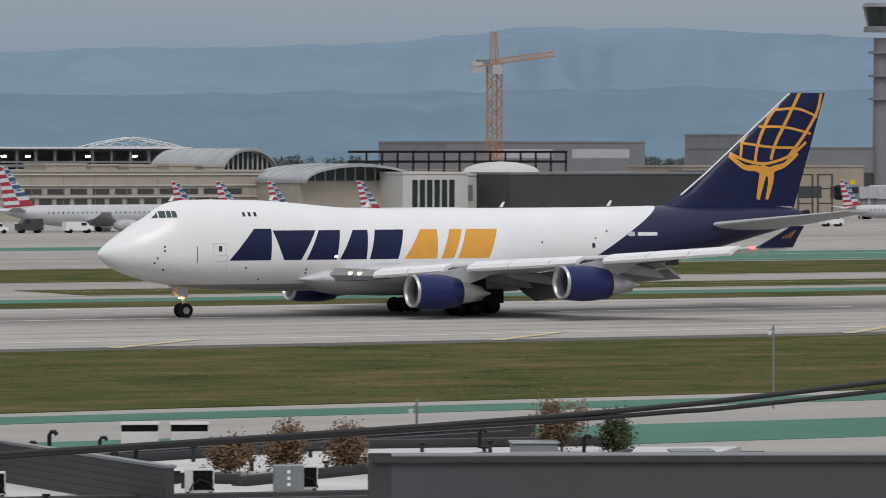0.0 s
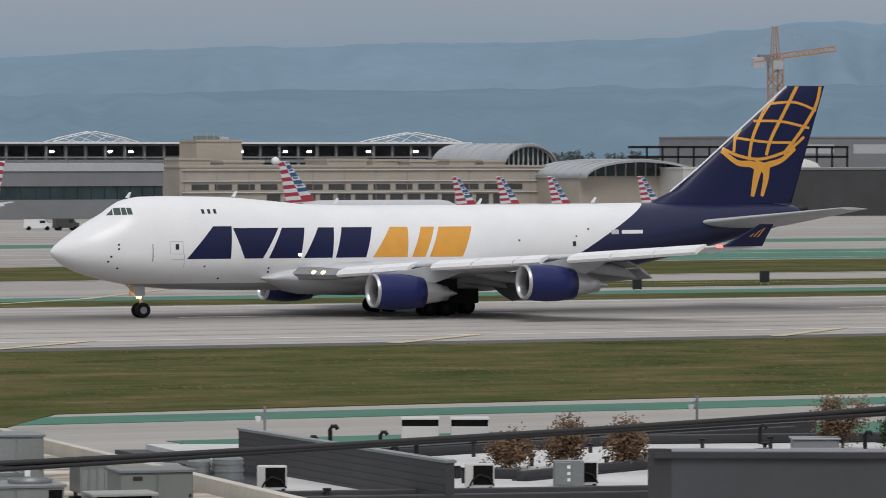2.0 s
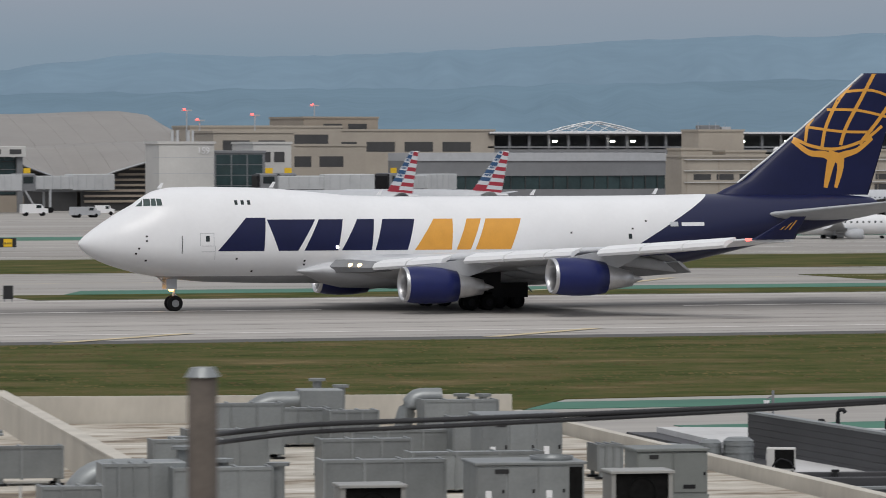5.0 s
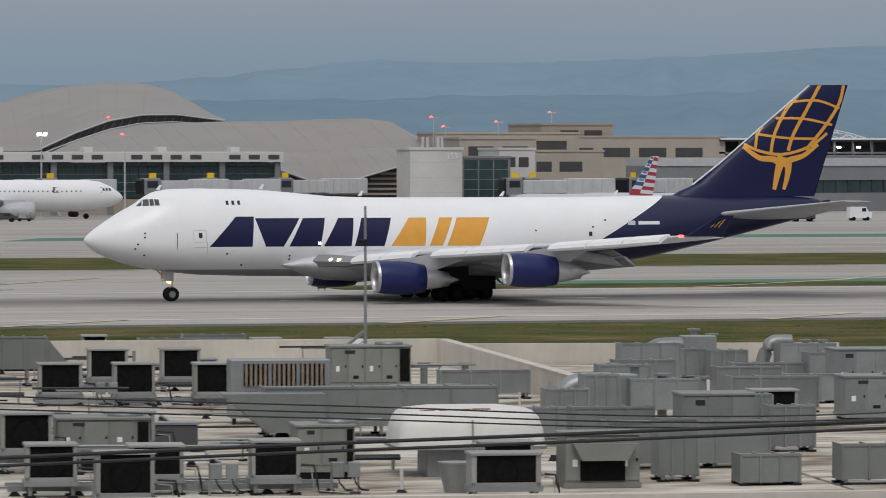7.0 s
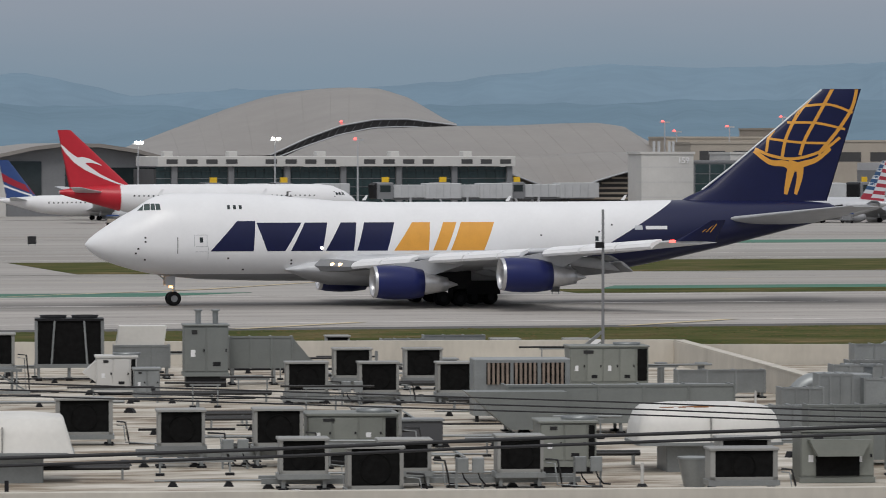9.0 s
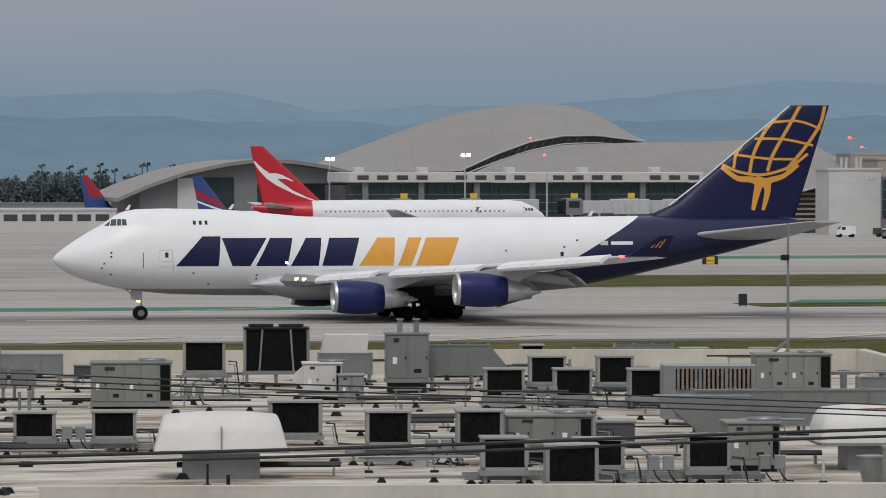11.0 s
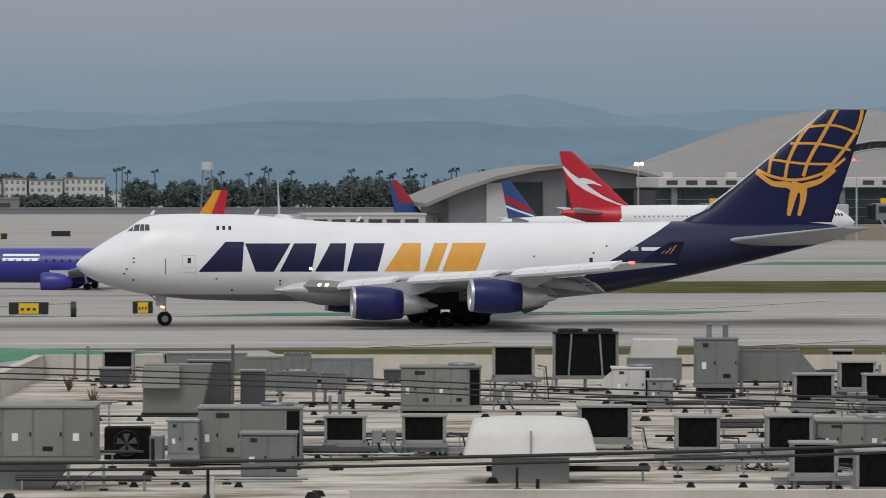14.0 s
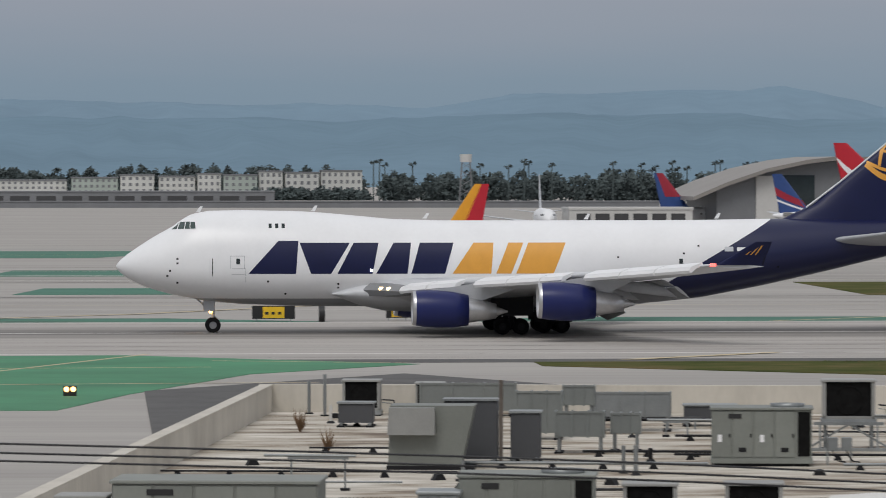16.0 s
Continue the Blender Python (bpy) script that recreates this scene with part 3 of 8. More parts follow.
# flaps darkened in colour for underside shade; the root edge is itself dark grey
UNDERG = mat("root_grey_and_shaded_flap_paint", (0.24, 0.245, 0.255), 0.5, vary=0.15, scale=0.8)
for sg in (-1, 1):
    rows = [(sg * y, le - NG, c, z, t) for y, le, c, z, t in W_ROWS]
    wing = part("wing", Shape().loft(wing_rings(rows)), WINGG, jet, "grey-white swept wing")
    # white drooped leading-edge flaps, in panels
    for y0, y1 in ((6.1, 8.4), (8.5, 11.0), (12.6, 15.3), (15.4, 18.1), (18.2, 20.0), (21.8, 24.6), (24.7, 27.4), (27.5, 30.2)):
        rings = []
        for y in (y0, y1):
            le, c, z = wing_at(y)
            th = 0.45 * (1.0 if y < 12 else 0.8)
            rings.append([(le - NG - 0.75, sg * y, z - 0.22 - th * 0.3), (le - NG - 0.55, sg * y, z - 0.02), (le - NG + 0.25, sg * y, z + 0.28),
                          (le - NG + 0.35, sg * y, z + 0.05), (le - NG - 0.2, sg * y, z - 0.18), (le - NG - 0.6, sg * y, z - 0.42 - th * 0.3)])
        part("leading_edge_flap", Shape().loft(rings, smooth=False), WHITE, wing)
    # trailing flaps, drooped in two slotted rows
    for y0, y1, d in ((3.6, 10.8, 1.0), (13.4, 20.4, 0.85)):
        for k, (back, drop, ch, ang) in enumerate(((-0.6, 0.15, 1.5, 24), (0.7, 0.75, 1.9, 38))):
            rings = []
            for y in (y0, y1):
                le, c, z = wing_at(y)
                x0, zz = le + c - NG + back * d, z - 0.03 * c - drop * d
                ca, sa = math.cos(radians(ang)), math.sin(radians(ang))
                rings.append([(x0 + (x * ca + h * sa), sg * y, zz - x * sa + h * ca) for x, h in foil(ch * d * (1.15 if y < 12 else 0.9), 0.16, 6)])
            part("trailing_flap", Shape().loft(rings), UNDERG, wing)
    for y in (5.4, 9.2, 14.6, 19.2):
        le, c, z = wing_at(y)
        te = le + c - NG
        part("flap_fairing", Shape().loft([[(x, sg * y + r * 0.6 * math.cos(a), zz + r * math.sin(a)) for a in np.linspace(0, 2 * math.pi, 9)[:-1]]
             for x, r, zz in ((te - 4.2, 0.08, z - 0.55), (te - 2.6, 0.42, z - 0.75), (te - 0.4, 0.45, z - 1.0), (te + 1.4, 0.28, z - 1.35), (te + 2.4, 0.05, z - 1.65))]), GREYP, wing)
    # winglet
    tip = (31.2, 44.1 - NG, 3.9, 6.02)
    wl_sh = Shape().loft([[(tip[1] + x0 + x, sg * (31.2 + oy) + h, tip[3] + oz) for x, h in foil(c, 0.09, 6)] for x0, c, oy, oz in ((0.2, 3.6, 0, 0), (1.5, 2.5, 0.35, 0.75), (3.1, 1.25, 0.85, 1.75))])
    winglet = part("winglet", wl_sh, NAVY, wing, "navy winglet with gold mark")
    gm = Shape()
    for dx in (0.0, 0.35, 0.7):
        gm.add([(tip[1] + 2.4 + dx, sg * 31.55 - 0.11, tip[3] + 0.75), (tip[1] + 2.5 + dx, sg * 31.55 - 0.11, tip[3] + 0.75), (tip[1] + 3.25 + dx * 0.6, sg * 31.85 - 0.11, tip[3] + 1.45), (tip[1] + 3.15 + dx * 0.6, sg * 31.85 - 0.11, tip[3] + 1.45)], [(0, 1, 2, 3)])
    part("mark", gm, GOLD, winglet)
    part("navigation_lamp", Shape().box(tip[1] - 0.15, tip[1] + 0.25, sg * 31.0 - 0.3, sg * 31.0 + 0.1, tip[3] - 0.1, tip[3] + 0.12, 0.04), LAMPR if sg < 0 else LAMPC, wing)
    # engines
    for y, s, zc in ((11.7, 23.0, 2.3), (20.85, 32.0, 3.12)):
        cx, cy = s - NG, sg * y
        def tube_rings(prof, n=28):
            return [[(cx + x, cy + r * math.cos(a), zc + (zo if (zo := -0.04 * x) else 0) + r * math.sin(a)) for a in np.linspace(0, 2 * math.pi, n + 1)[:-1]] for x, r in prof]
        eng = part("engine", Shape().loft(tube_rings([(0.28, 1.36), (0.9, 1.44), (2.0, 1.47), (3.2, 1.40), (4.4, 1.2), (4.35, 1.12), (3.0, 1.15)]), caps=False), COWL, jet, "navy turbofan engine with bare metal lip")
        part("intake_lip", Shape().loft(tube_rings([(0.9, 1.12), (0.3, 1.14), (0.04, 1.22), (0.0, 1.29), (0.05, 1.35), (0.29, 1.365)]), caps=False), STEEL, eng, "polished intake lip")
        part("fan", Shape().loft(tube_rings([(0.9, 1.13), (0.95, 0.35), (0.45, 0.05)])), DARKM, eng, "dark fan disc")
        part("core_nozzle", Shape().loft(tube_rings([(3.0, 1.13), (4.3, 1.02), (5.6, 0.78), (6.6, 0.58), (6.6, 0.5), (6.0, 0.5)]), caps=False), STEEL, eng, "bare metal core nozzle")
        part("tail_cone", Shape().loft(tube_rings([(5.8, 0.5), (6.6, 0.38), (7.5, 0.06)])), STEEL, eng)
        le, c, z = wing_at(y)
        part("pylon", Shape().loft([[(cx + 1.2, cy - 0.1, zc + 1.35), (cx + 1.2, cy + 0.1, zc + 1.35), (le - NG + 0.3, cy + 0.22, z - 0.15), (le - NG + 0.3, cy - 0.22, z - 0.15)],
                                    [(cx + 5.4, cy - 0.15, zc + 0.55), (cx + 5.4, cy + 0.15, zc + 0.55), (le - NG + 4.2, cy + 0.22, z - 0.3), (le - NG + 4.2, cy - 0.22, z - 0.3)]], smooth=False), GREYP, eng)
# wing-root fairing with its landing lamps
fr = []
for s, w, zl, zh in ((17.2, 2.9, 3.0, 3.3), (19.0, 3.35, 2.3, 4.2), (21.5, 3.75, 1.75, 4.75), (26, 3.9, 1.6, 4.7), (33, 3.9, 1.6, 4.4), (38.5, 3.6, 1.8, 3.9), (42.5, 3.0, 2.3, 3.0)):
    fr.append([(s - NG, w * math.cos(a) * (1 if abs(math.cos(a)) > .05 else 1), (zl + zh) / 2 + (zh - zl) / 2 * math.sin(a)) for a in np.linspace(0, 2 * math.pi, 25)[:-1]])
fairing = part("wing_root_fairing", Shape().loft(fr), WINGG, jet, "white wing-root fairing")
for sg in (-1, 1):
    part("root_leading_edge", Shape().loft([[(20.0 - NG, sg * 3.3, 3.0), (19.6 - NG, sg * 3.3, 3.5), (20.2 - NG, sg * 3.3, 4.05), (22.6 - NG, sg * 3.3, 4.1), (22.6 - NG, sg * 3.3, 2.9)],
                                            [(22.5 - NG, sg * 6.05, 3.15), (22.25 - NG, sg * 6.05, 3.45), (22.7 - NG, sg * 6.05, 3.9), (24.5 - NG, sg * 6.05, 4.0), (24.5 - NG, sg * 6.05, 3.2)]], smooth=False), UNDERG, fairing, "dark grey wing-root edge with lamps")
    for y in (4.55, 5.15):
        xl = 19.7 + (y - 3.3) * 0.96 - NG
        part("landing_lamp", Shape().loft([[(xl + dx, sg * y + r * math.cos(a), 3.62 + r * math.sin(a)) for a in np.linspace(0, 2 * math.pi, 13)[:-1]] for dx, r in ((-0.1, 0.02), (-0.02, 0.15), (0.4, 0.15))]), LAMPW, fairing, "lit landing lamp")
decal("root_lamp", ((20.2, 4.95), (20.42, 4.95), (20.42, 5.15), (20.2, 5.15)), LAMPC, fuselage, 0.05, nu=1, nv=1)

# tail surfaces
fin_pts = [(53.6, 9.12), (56.2, 10.2), (67.0, 19.08), (70.6, 19.08), (67.4, 9.0)]


def fin_le(z):
    return interp(z, [9.1, 10.2, 19.08], [53.6, 56.2, 67.0])


def fin_te(z):
    return interp(z, [9.0, 19.08], [67.4, 70.6])


fr = []
for z in (9.0, 9.5, 10.2, 12, 14.5, 17, 18.9, 19.08):
    c = fin_te(z) - fin_le(z)
    k = 0.096 if z < 19.05 else 0.05
    fr.append([(fin_le(z) - NG + x, h, z) for x, h in foil(c, k)])
fin = part("fin", Shape().loft(fr), NAVY, jet, "navy fin with gold globe lines")


def fin_side(s, z, proud=0.015):
    c = fin_te(z) - fin_le(z)
    x = min(max((s - fin_le(z)) / c, 0.001), 1)
    t = 0.096
    return -(5 * t * (0.2969 * math.sqrt(x) - 0.126 * x - 0.3516 * x * x + 0.2843 * x ** 3 - 0.1036 * x ** 4) * c + proud)


def fin_band(pts, w, material=GOLD, name="globe_line"):
    """A painted band along a smooth line on the fin's port side."""
    P = [Vector(p) for p in pts]
    fine = []
    n = len(P)
    for i in range(n - 1):
        p0, p1, p2, p3 = P[max(i - 1, 0)], P[i], P[i + 1], P[min(i + 2, n - 1)]
        for k in range(7):
            t = k / 7
            fine.append(0.5 * ((2 * p1) + (p2 - p0) * t + (2 * p0 - 5 * p1 + 4 * p2 - p3) * t * t + (3 * p1 - p0 - 3 * p2 + p3) * t ** 3))
    fine.append(P[-1])
    v, f = [], []
    for i, p in enumerate(fine):
        d = (fine[min(i + 1, len(fine) - 1)] - fine[max(i - 1, 0)]).normalized()
        nrm = Vector((-d.y, d.x))
        ww = w if not isinstance(w, tuple) else w[0] + (w[1] - w[0]) * i / (len(fine) - 1)
        for sgn in (-0.5, 0.5):
            q = p + nrm * ww * sgn
            zc = min(max(q.y, 9.35), 19.03)
            s = min(max(q.x, fin_le(zc) + 0.05), fin_te(zc) - 0.03)
            v.append((s - NG, fin_side(s, zc), zc))
        if i:
            f.append((2 * i - 2, 2 * i - 1, 2 * i + 1, 2 * i))
    return part(name, Shape().add(v, f, True), material, fin)


for w, pts in ((0.32, [(67.9, 19.17), (66.59, 16.9), (65.28, 14.63), (64.75, 13.12)]), (0.3, [(65.7, 18.1), (64.49, 16.65), (63.44, 14.63), (63.07, 12.97)]),
               (0.26, [(62.35, 15.3), (61.85, 14.63), (61.6, 13.4)]), (0.32, [(70.2, 19.17), (69.75, 17.4), (68.42, 15.39), (66.5, 13.2)]),
               (0.22, [(65.3, 17.55), (67.64, 17.65), (69.8, 16.95)]), (0.22, [(63.6, 16.05), (66.33, 16.0), (69.1, 15.45)]), (0.22, [(61.9, 14.6), (64.75, 14.25), (67.6, 14.2)]),
               (0.26, [(60.6, 13.7), (62.12, 13.05), (64.3, 12.8), (66.85, 13.5), (68.6, 14.7)])):
    fin_band(pts, w)
fin_band([(60.5, 13.5), (61.9, 12.5), (63.3, 12.35), (64.1, 11.9)], (0.35, 0.7), name="support_shape")
fin_band([(67.7, 13.7), (66.3, 12.7), (65.0, 12.3), (64.2, 11.9)], (0.3, 0.7), name="support_shape")
fin_band([(64.15, 12.6), (63.75, 11.2), (63.4, 9.6)], (0.95, 0.34), name="support_shape")
fin_band([(64.7, 12.5), (64.75, 11.2), (64.35, 9.6)], (0.85, 0.3), name="support_shape")
part("fin_leading_edge", Shape().tube([(x - 0.02, 0, z) for x, z in [(fin_le(z) - NG, z) for z in (10.0, 12, 14, 16, 18, 19.0)]], 0.1, 6), SILVER, fin)
for sg in (-1, 1):
    rows = [(sg * 1.2, 57.0 - NG, 9.0, 7.35, 0.085), (sg * 6, 61.2 - NG, 6.0, 8.0, 0.08), (sg * 11.1, 66.1 - NG, 2.6, 8.7, 0.08)]
    part("stabilizer", Shape().loft(wing_rings(rows)), GREYP, jet, "grey horizontal stabilizer")
part("exhaust_pipe", Shape().rod((68.2 - NG, 0, 8.3), (68.9 - NG, 0, 8.45), 0.3, 0.25, 14), DARKM, jet)

# landing gear
WHEELS = []


def wheel(x, y, r, w, parent):
    prof = [(-0.5, 0.48), (-0.5, 0.85), (-0.42, 0.96), (-0.2, 1.0), (0.2, 1.0), (0.42, 0.96), (0.5, 0.85), (0.5, 0.48)]
    ty = Shape().loft([[(r * k * math.cos(a), w * t, r * k * math.sin(a)) for a in np.linspace(0, 2 * math.pi, 25)[:-1]] for t, k in prof], caps=False)
    ob = part("wheel", ty, RUBBER, parent, "black tyre with pale hub, main hubs darkened as in shade")
    ob.matrix_basis = pose(x, y, r)
    hub = Shape().loft([[(r * k * math.cos(a), w * t, r * k * math.sin(a)) for a in np.linspace(0, 2 * math.pi, 17)[:-1]] for t, k in ((-0.42, 0.49), (-0.3, 0.3), (-0.45, 0.12), (0.45, 0.12), (0.3, 0.3), (0.42, 0.49))], smooth=False)
    # main hubs get near-black metal: shade under the jet put into their colour
    part("hub", hub, GREYB if x == 0 else DARKM, ob)
    for q in range(4):
        a = q * math.pi / 2
        part("bolt", Shape().rod((r * 0.4 * math.cos(a), -w * 0.36, r * 0.4 * math.sin(a)), (r * 0.4 * math.cos(a), w * 0.36, r * 0.4 * math.sin(a)), r * 0.06, n=6), DARKM, ob)
    WHEELS.append((ob, x, y, r))
    return ob


nose = part("nose_gear", Shape().rod((0, 0, 0.62), (0.05, 0, 3.0), 0.13, n=12).rod((0.1, 0, 1.5), (-1.5, 0, 2.9), 0.07).rod((0, -0.45, 0.62), (0, 0.45, 0.62), 0.09)
            .rod((0.15, 0, 1.3), (0.5, 0, 1.0), 0.05).rod((0.5, 0, 1.0), (0.1, 0, 0.7), 0.05), SILVER, jet, "silver nose gear leg")
for y in (-0.46, 0.46):
    wheel(0, y, 0.62, 0.42, jet)
for sg in (-1, 1):
    part("gear_door", Shape().box(-0.75, 0.1, sg * 0.62 - 0.03, sg * 0.62 + 0.03, 1.75, 2.6), GREYP, jet)
    part("taxi_lamp", Shape().loft([[(-0.28 + dx, sg * 0.22 + r * math.cos(a), 1.75 + r * math.sin(a)) for a in np.linspace(0, 2 * math.pi, 11)[:-1]] for dx, r in ((-0.06, 0.02), (0, 0.19), (0.2, 0.19))]), LAMPY, nose, "lit amber taxi lamp")
for sg in (-1, 1):
    for s, y, zt in ((31.3, 5.5, 3.2), (34.9, 1.92, 2.4)):
        x, yy = s - NG, sg * y
        leg = part("main_gear", Shape().rod((x, yy, 0.65), (x, yy, zt), 0.2, n=12).rod((x - 0.75, yy, 0.66), (x + 0.75, yy, 0.66), 0.12, n=10)
                   .rod((x, yy, 1.6), (x + 1.6, yy, zt), 0.09).rod((x - 0.74, yy - 0.65, 0.66), (x - 0.74, yy + 0.65, 0.66), 0.08).rod((x + 0.74, yy - 0.65, 0.66), (x + 0.74, yy + 0.65, 0.66), 0.08), DARKM, jet, "dark main gear leg")
        for dx in (-0.74, 0.74):
            for dy in (-0.58, 0.58):
                wheel(x + dx, yy + dy, 0.64, 0.46, jet)
    # main gear doors darkened in colour too, for the same shade
    part("gear_door", Shape().box(29.6 - NG, 33 - NG, sg * 6.2 - 0.04, sg * 6.2 + 0.04, 1.5, 3.2), DARKM, jet)
    part("gear_door", Shape().box(33.4 - NG, 36.4 - NG, sg * 3.0 - 0.04, sg * 3.0 + 0.04, 0.9, 2.1), DARKM, jet)

JET_X = [
    (0, 190.67), (0.5, 183.18), (1, 176.05), (1.5, 168.91), (2, 161.98), (2.5, 155.17), (3, 148.49), (3.5, 141.89),
    (4, 135.25), (4.5, 128.92), (7, 94.44), (7.5, 89.32), (8, 83.85), (8.5, 78.6), (9, 73.58), (9.5, 68.03),
    (12, 44.43), (12.5, 40.07), (13, 35.77), (13.5, 31.77), (14, 27.98), (14.5, 24.1), (15, 20.45), (15.5, 16.25),
    (16, 11.3),
]


def motions():
    walk(jet, [(t, pose(x, 420, 0.08)) for t, x in JET_X])
    walk(taxiing, [(t, pose(268.5 + 5.0 * t, 667, 0, 0, 0, 180)) for t in (0, 4, 8, 12, 16)])
    steps = 321
    ts = [16 * i / (steps - 1) for i in range(steps)]
    xs = [interp(t, [a for a, _ in JET_X], [b for _, b in JET_X]) for t in ts]
    for ob, x, y, r in WHEELS:
        walk(ob, [(t, pose(x, y, r, 0, math.degrees((X - xs[0]) / r), 0)) for t, X in zip(ts, xs)])

# ================= terminal side =================
def bands(b, n, x0, x1, y, z0, z1, material, name="window", gap=0.25, proud=0.05):
    """A row of panes let into a front at y, as parts of b."""
    w = (x1 - x0) / n
    gap = 0.08 if material is CURTAIN else gap
    me = Shape().box(0, w * (1 - gap), -proud, 0.3, z0, z1).mesh(name, material)
    for i in range(n):
        part(name, me, material, b, "", pose(x0 + w * i + w * gap / 2, y, 0))


def block(name, x0, x1, y0, y1, z1, material, label, z0=0.0, wins=(), roof=None, category="building"):
    b = thing(name, pose((x0 + x1) / 2, y0, 0), label, category)
    cx = (x0 + x1) / 2
    part("wall", Shape().box(x0 - cx, x1 - cx, 0, y1 - y0, z0, z1), material, b)
    part("roof", Shape().box(x0 - cx - 0.2, x1 - cx + 0.2, -0.2, y1 - y0, z1, z1 + 0.45), roof or material, b)
    for n, a, c, za, zb, m in wins:
        bands(b, n, a - cx, c - cx, 0, za, zb, m)
    return b


def vault(name, x0, x1, y0, y1, zs, zt, material, label, end_mat=GLASSD, eave=1.0, wall=WHITEB):
    """A barrel-vaulted hall with a glazed end and ribs."""
    cx, hw = (x0 + x1) / 2, (x1 - x0) / 2
    b = thing(name, pose(cx, y0, 0), label, "building")
    arc = [(hw * math.cos(a), zs + (zt - zs) * math.sin(a)) for a in np.linspace(math.pi, 0, 25)]
    part("wall", Shape().box(-hw + 0.3, hw - 0.3, 1.0, y1 - y0, 0, zs), wall, b)
    part("roof", Shape().loft([[(x * k, y, z + dz) for x, z in arc] + [(x * k, y, z + dz - 0.5) for x, z in arc[::-1]] for y, k, dz in ((-eave, 1, 0), (y1 - y0, 1, 0))], smooth=False), material, b)
    part("glazed_end", Shape().prism([(x * 0.93, zs + (z - zs) * 0.88) for x, z in arc], 0.6, 0.9), end_mat, b)
    part("rim", Shape().loft([[(x, y, z) for x, z in arc] + [(x * 0.92, y, zs + (z - zs) * 0.86) for x, z in arc[::-1]] for y in (0.2, 0.55)], smooth=False), wall, b)
    for k in range(-4, 5):
        x = hw * 0.18 * k
        part("mullion", Shape().box(x - 0.12, x + 0.12, 0.4, 0.6, zs, zs + (zt - zs) * 0.84 * math.sqrt(max(0.02, 1 - (x / hw) ** 2))), wall, b)
    for k in range(6):
        y = (y1 - y0) * k / 6
        part("rib", Shape().tube([(x, y, z + 0.06) for x, z in arc], 0.14, 5), ROOFL, b)
    return b


# cargo and gate buildings behind the crane end
block("gate_building", 383, 467, 982, 1030, 10.2, BEIGE, "long beige gate building with small dark windows", wins=[(15, 385, 462, 5.5, 6.7, GREYD), (14, 402, 458, 2.2, 4.6, GREYD)])
for x0, x1, z in ((417, 426, 11.6), (436, 442, 11.3)):
    block("roof_house", x0, x1, 984, 996, z, BEIGE, "small beige plant room on the roof", 10.2)
for x0, w in ((386, 7), (396, 9), (430, 12), (448, 6), (456, 5)):
    block("roof_house", x0, x0 + w, 990, 998, 11.2 + (x0 % 3) * 0.25, WHITEB if x0 % 2 else BEIGE, "low plant box on the gate building roof", 10.2)
sl_ = thing("wall_fins", pose(424, 981.9, 0), "pale ledges along the gate building front", "ledge")
for z in (4.9, 7.3, 9.6):
    part("ledge", Shape().box(-40.5, 42.5, -0.3, 0.0, z, z + 0.22), WHITEB, sl_)
for i in range(12):
    part("joint", Shape().box(-40 + i * 7.2, -39.9 + i * 7.2, -0.06, 0.0, 0.2, 10.1), BEIGE_D, sl_)
b = thing("parking_deck", pose(420, 1080, 0), "dark steel parking deck with roof over open floors", "building")
part("roof", Shape().box(-46, 74, -1, 40, 14.9, 15.45), GREYD, b)
part("roof_edge", Shape().box(-46, 74, -1.2, -0.9, 15.3, 15.7), WHITE, b, "white roof edge")
part("floor_slab", Shape().box(-46, 74, 0, 40, 9.6, 10.3), BEIGE, b)
part("floor_slab", Shape().box(-46, 74, 0, 40, 12.0, 12.4), GREYB, b)
part("back_wall", Shape().box(-46, 74, 14, 15, 0, 14.9), GREYB, b)
part("front_wall", Shape().box(-46, 74, 0, 1, 0, 9.6), BEIGE_D, b)
col = Shape().box(-0.3, 0.3, 0.2, 0.8, 9.0, 14.9).mesh("column", GREYB)
for i in range(26):
    part("column", col, GREYB, b, "", pose(-45.5 + i * 4.75, 0, 0))
rail = Shape().box(0, 4.2, 0.1, 0.2, 11.0, 11.7).mesh("railing", GREYB)
for i in range(25):
    part("railing", rail, GREYB, b, "", pose(-45.2 + i * 4.75, 0, 0))
lamp_me = Shape().box(-0.45, 0.45, 0, 0.5, 13.3, 13.75, 0.05).mesh("ceiling_lamp", LAMPC)
for x in (-30, -16, -11, 4, 16, 27, 33, 48, 60, 68):
    part("ceiling_lamp", lamp_me, LAMPC, b, "", pose(x, -0.4, 0))


def tent(x0, x1, y, z0, z1, k=7):
    cx, hw = (x0 + x1) / 2, (x1 - x0) / 2
    b = thing("roof_truss", pose(cx, y, 0), "white tubular steel roof truss over the deck", "roof truss", "white trusses")
    xs = np.linspace(-hw, hw, k)
    prev = None
    for i, x in enumerate(xs):
        z = z0 + (z1 - z0) * (1 - abs(x / hw)) ** 0.8
        for dy in (0, 6):
            if prev is not None:
                part("chord", Shape().rod((prev[0], dy, prev[1]), (x, dy, z), 0.16, n=6), WHITE, b)
        if prev is not None:
            part("brace", Shape().rod((prev[0], 0, prev[1]), (x, 6, z), 0.10, n=5), WHITE, b)
            part("brace", Shape().rod((prev[0], 0, z0), (x, 0, z), 0.10, n=5), WHITE, b)
            part("brace", Shape().rod((x, 0, z0), (prev[0], 6, prev[1]), 0.08, n=5), WHITE, b)
        prev = (x, z)
    part("bottom_chord", Shape().rod((-hw, 0, z0), (hw, 0, z0), 0.14, n=6), WHITE, b)
    return b


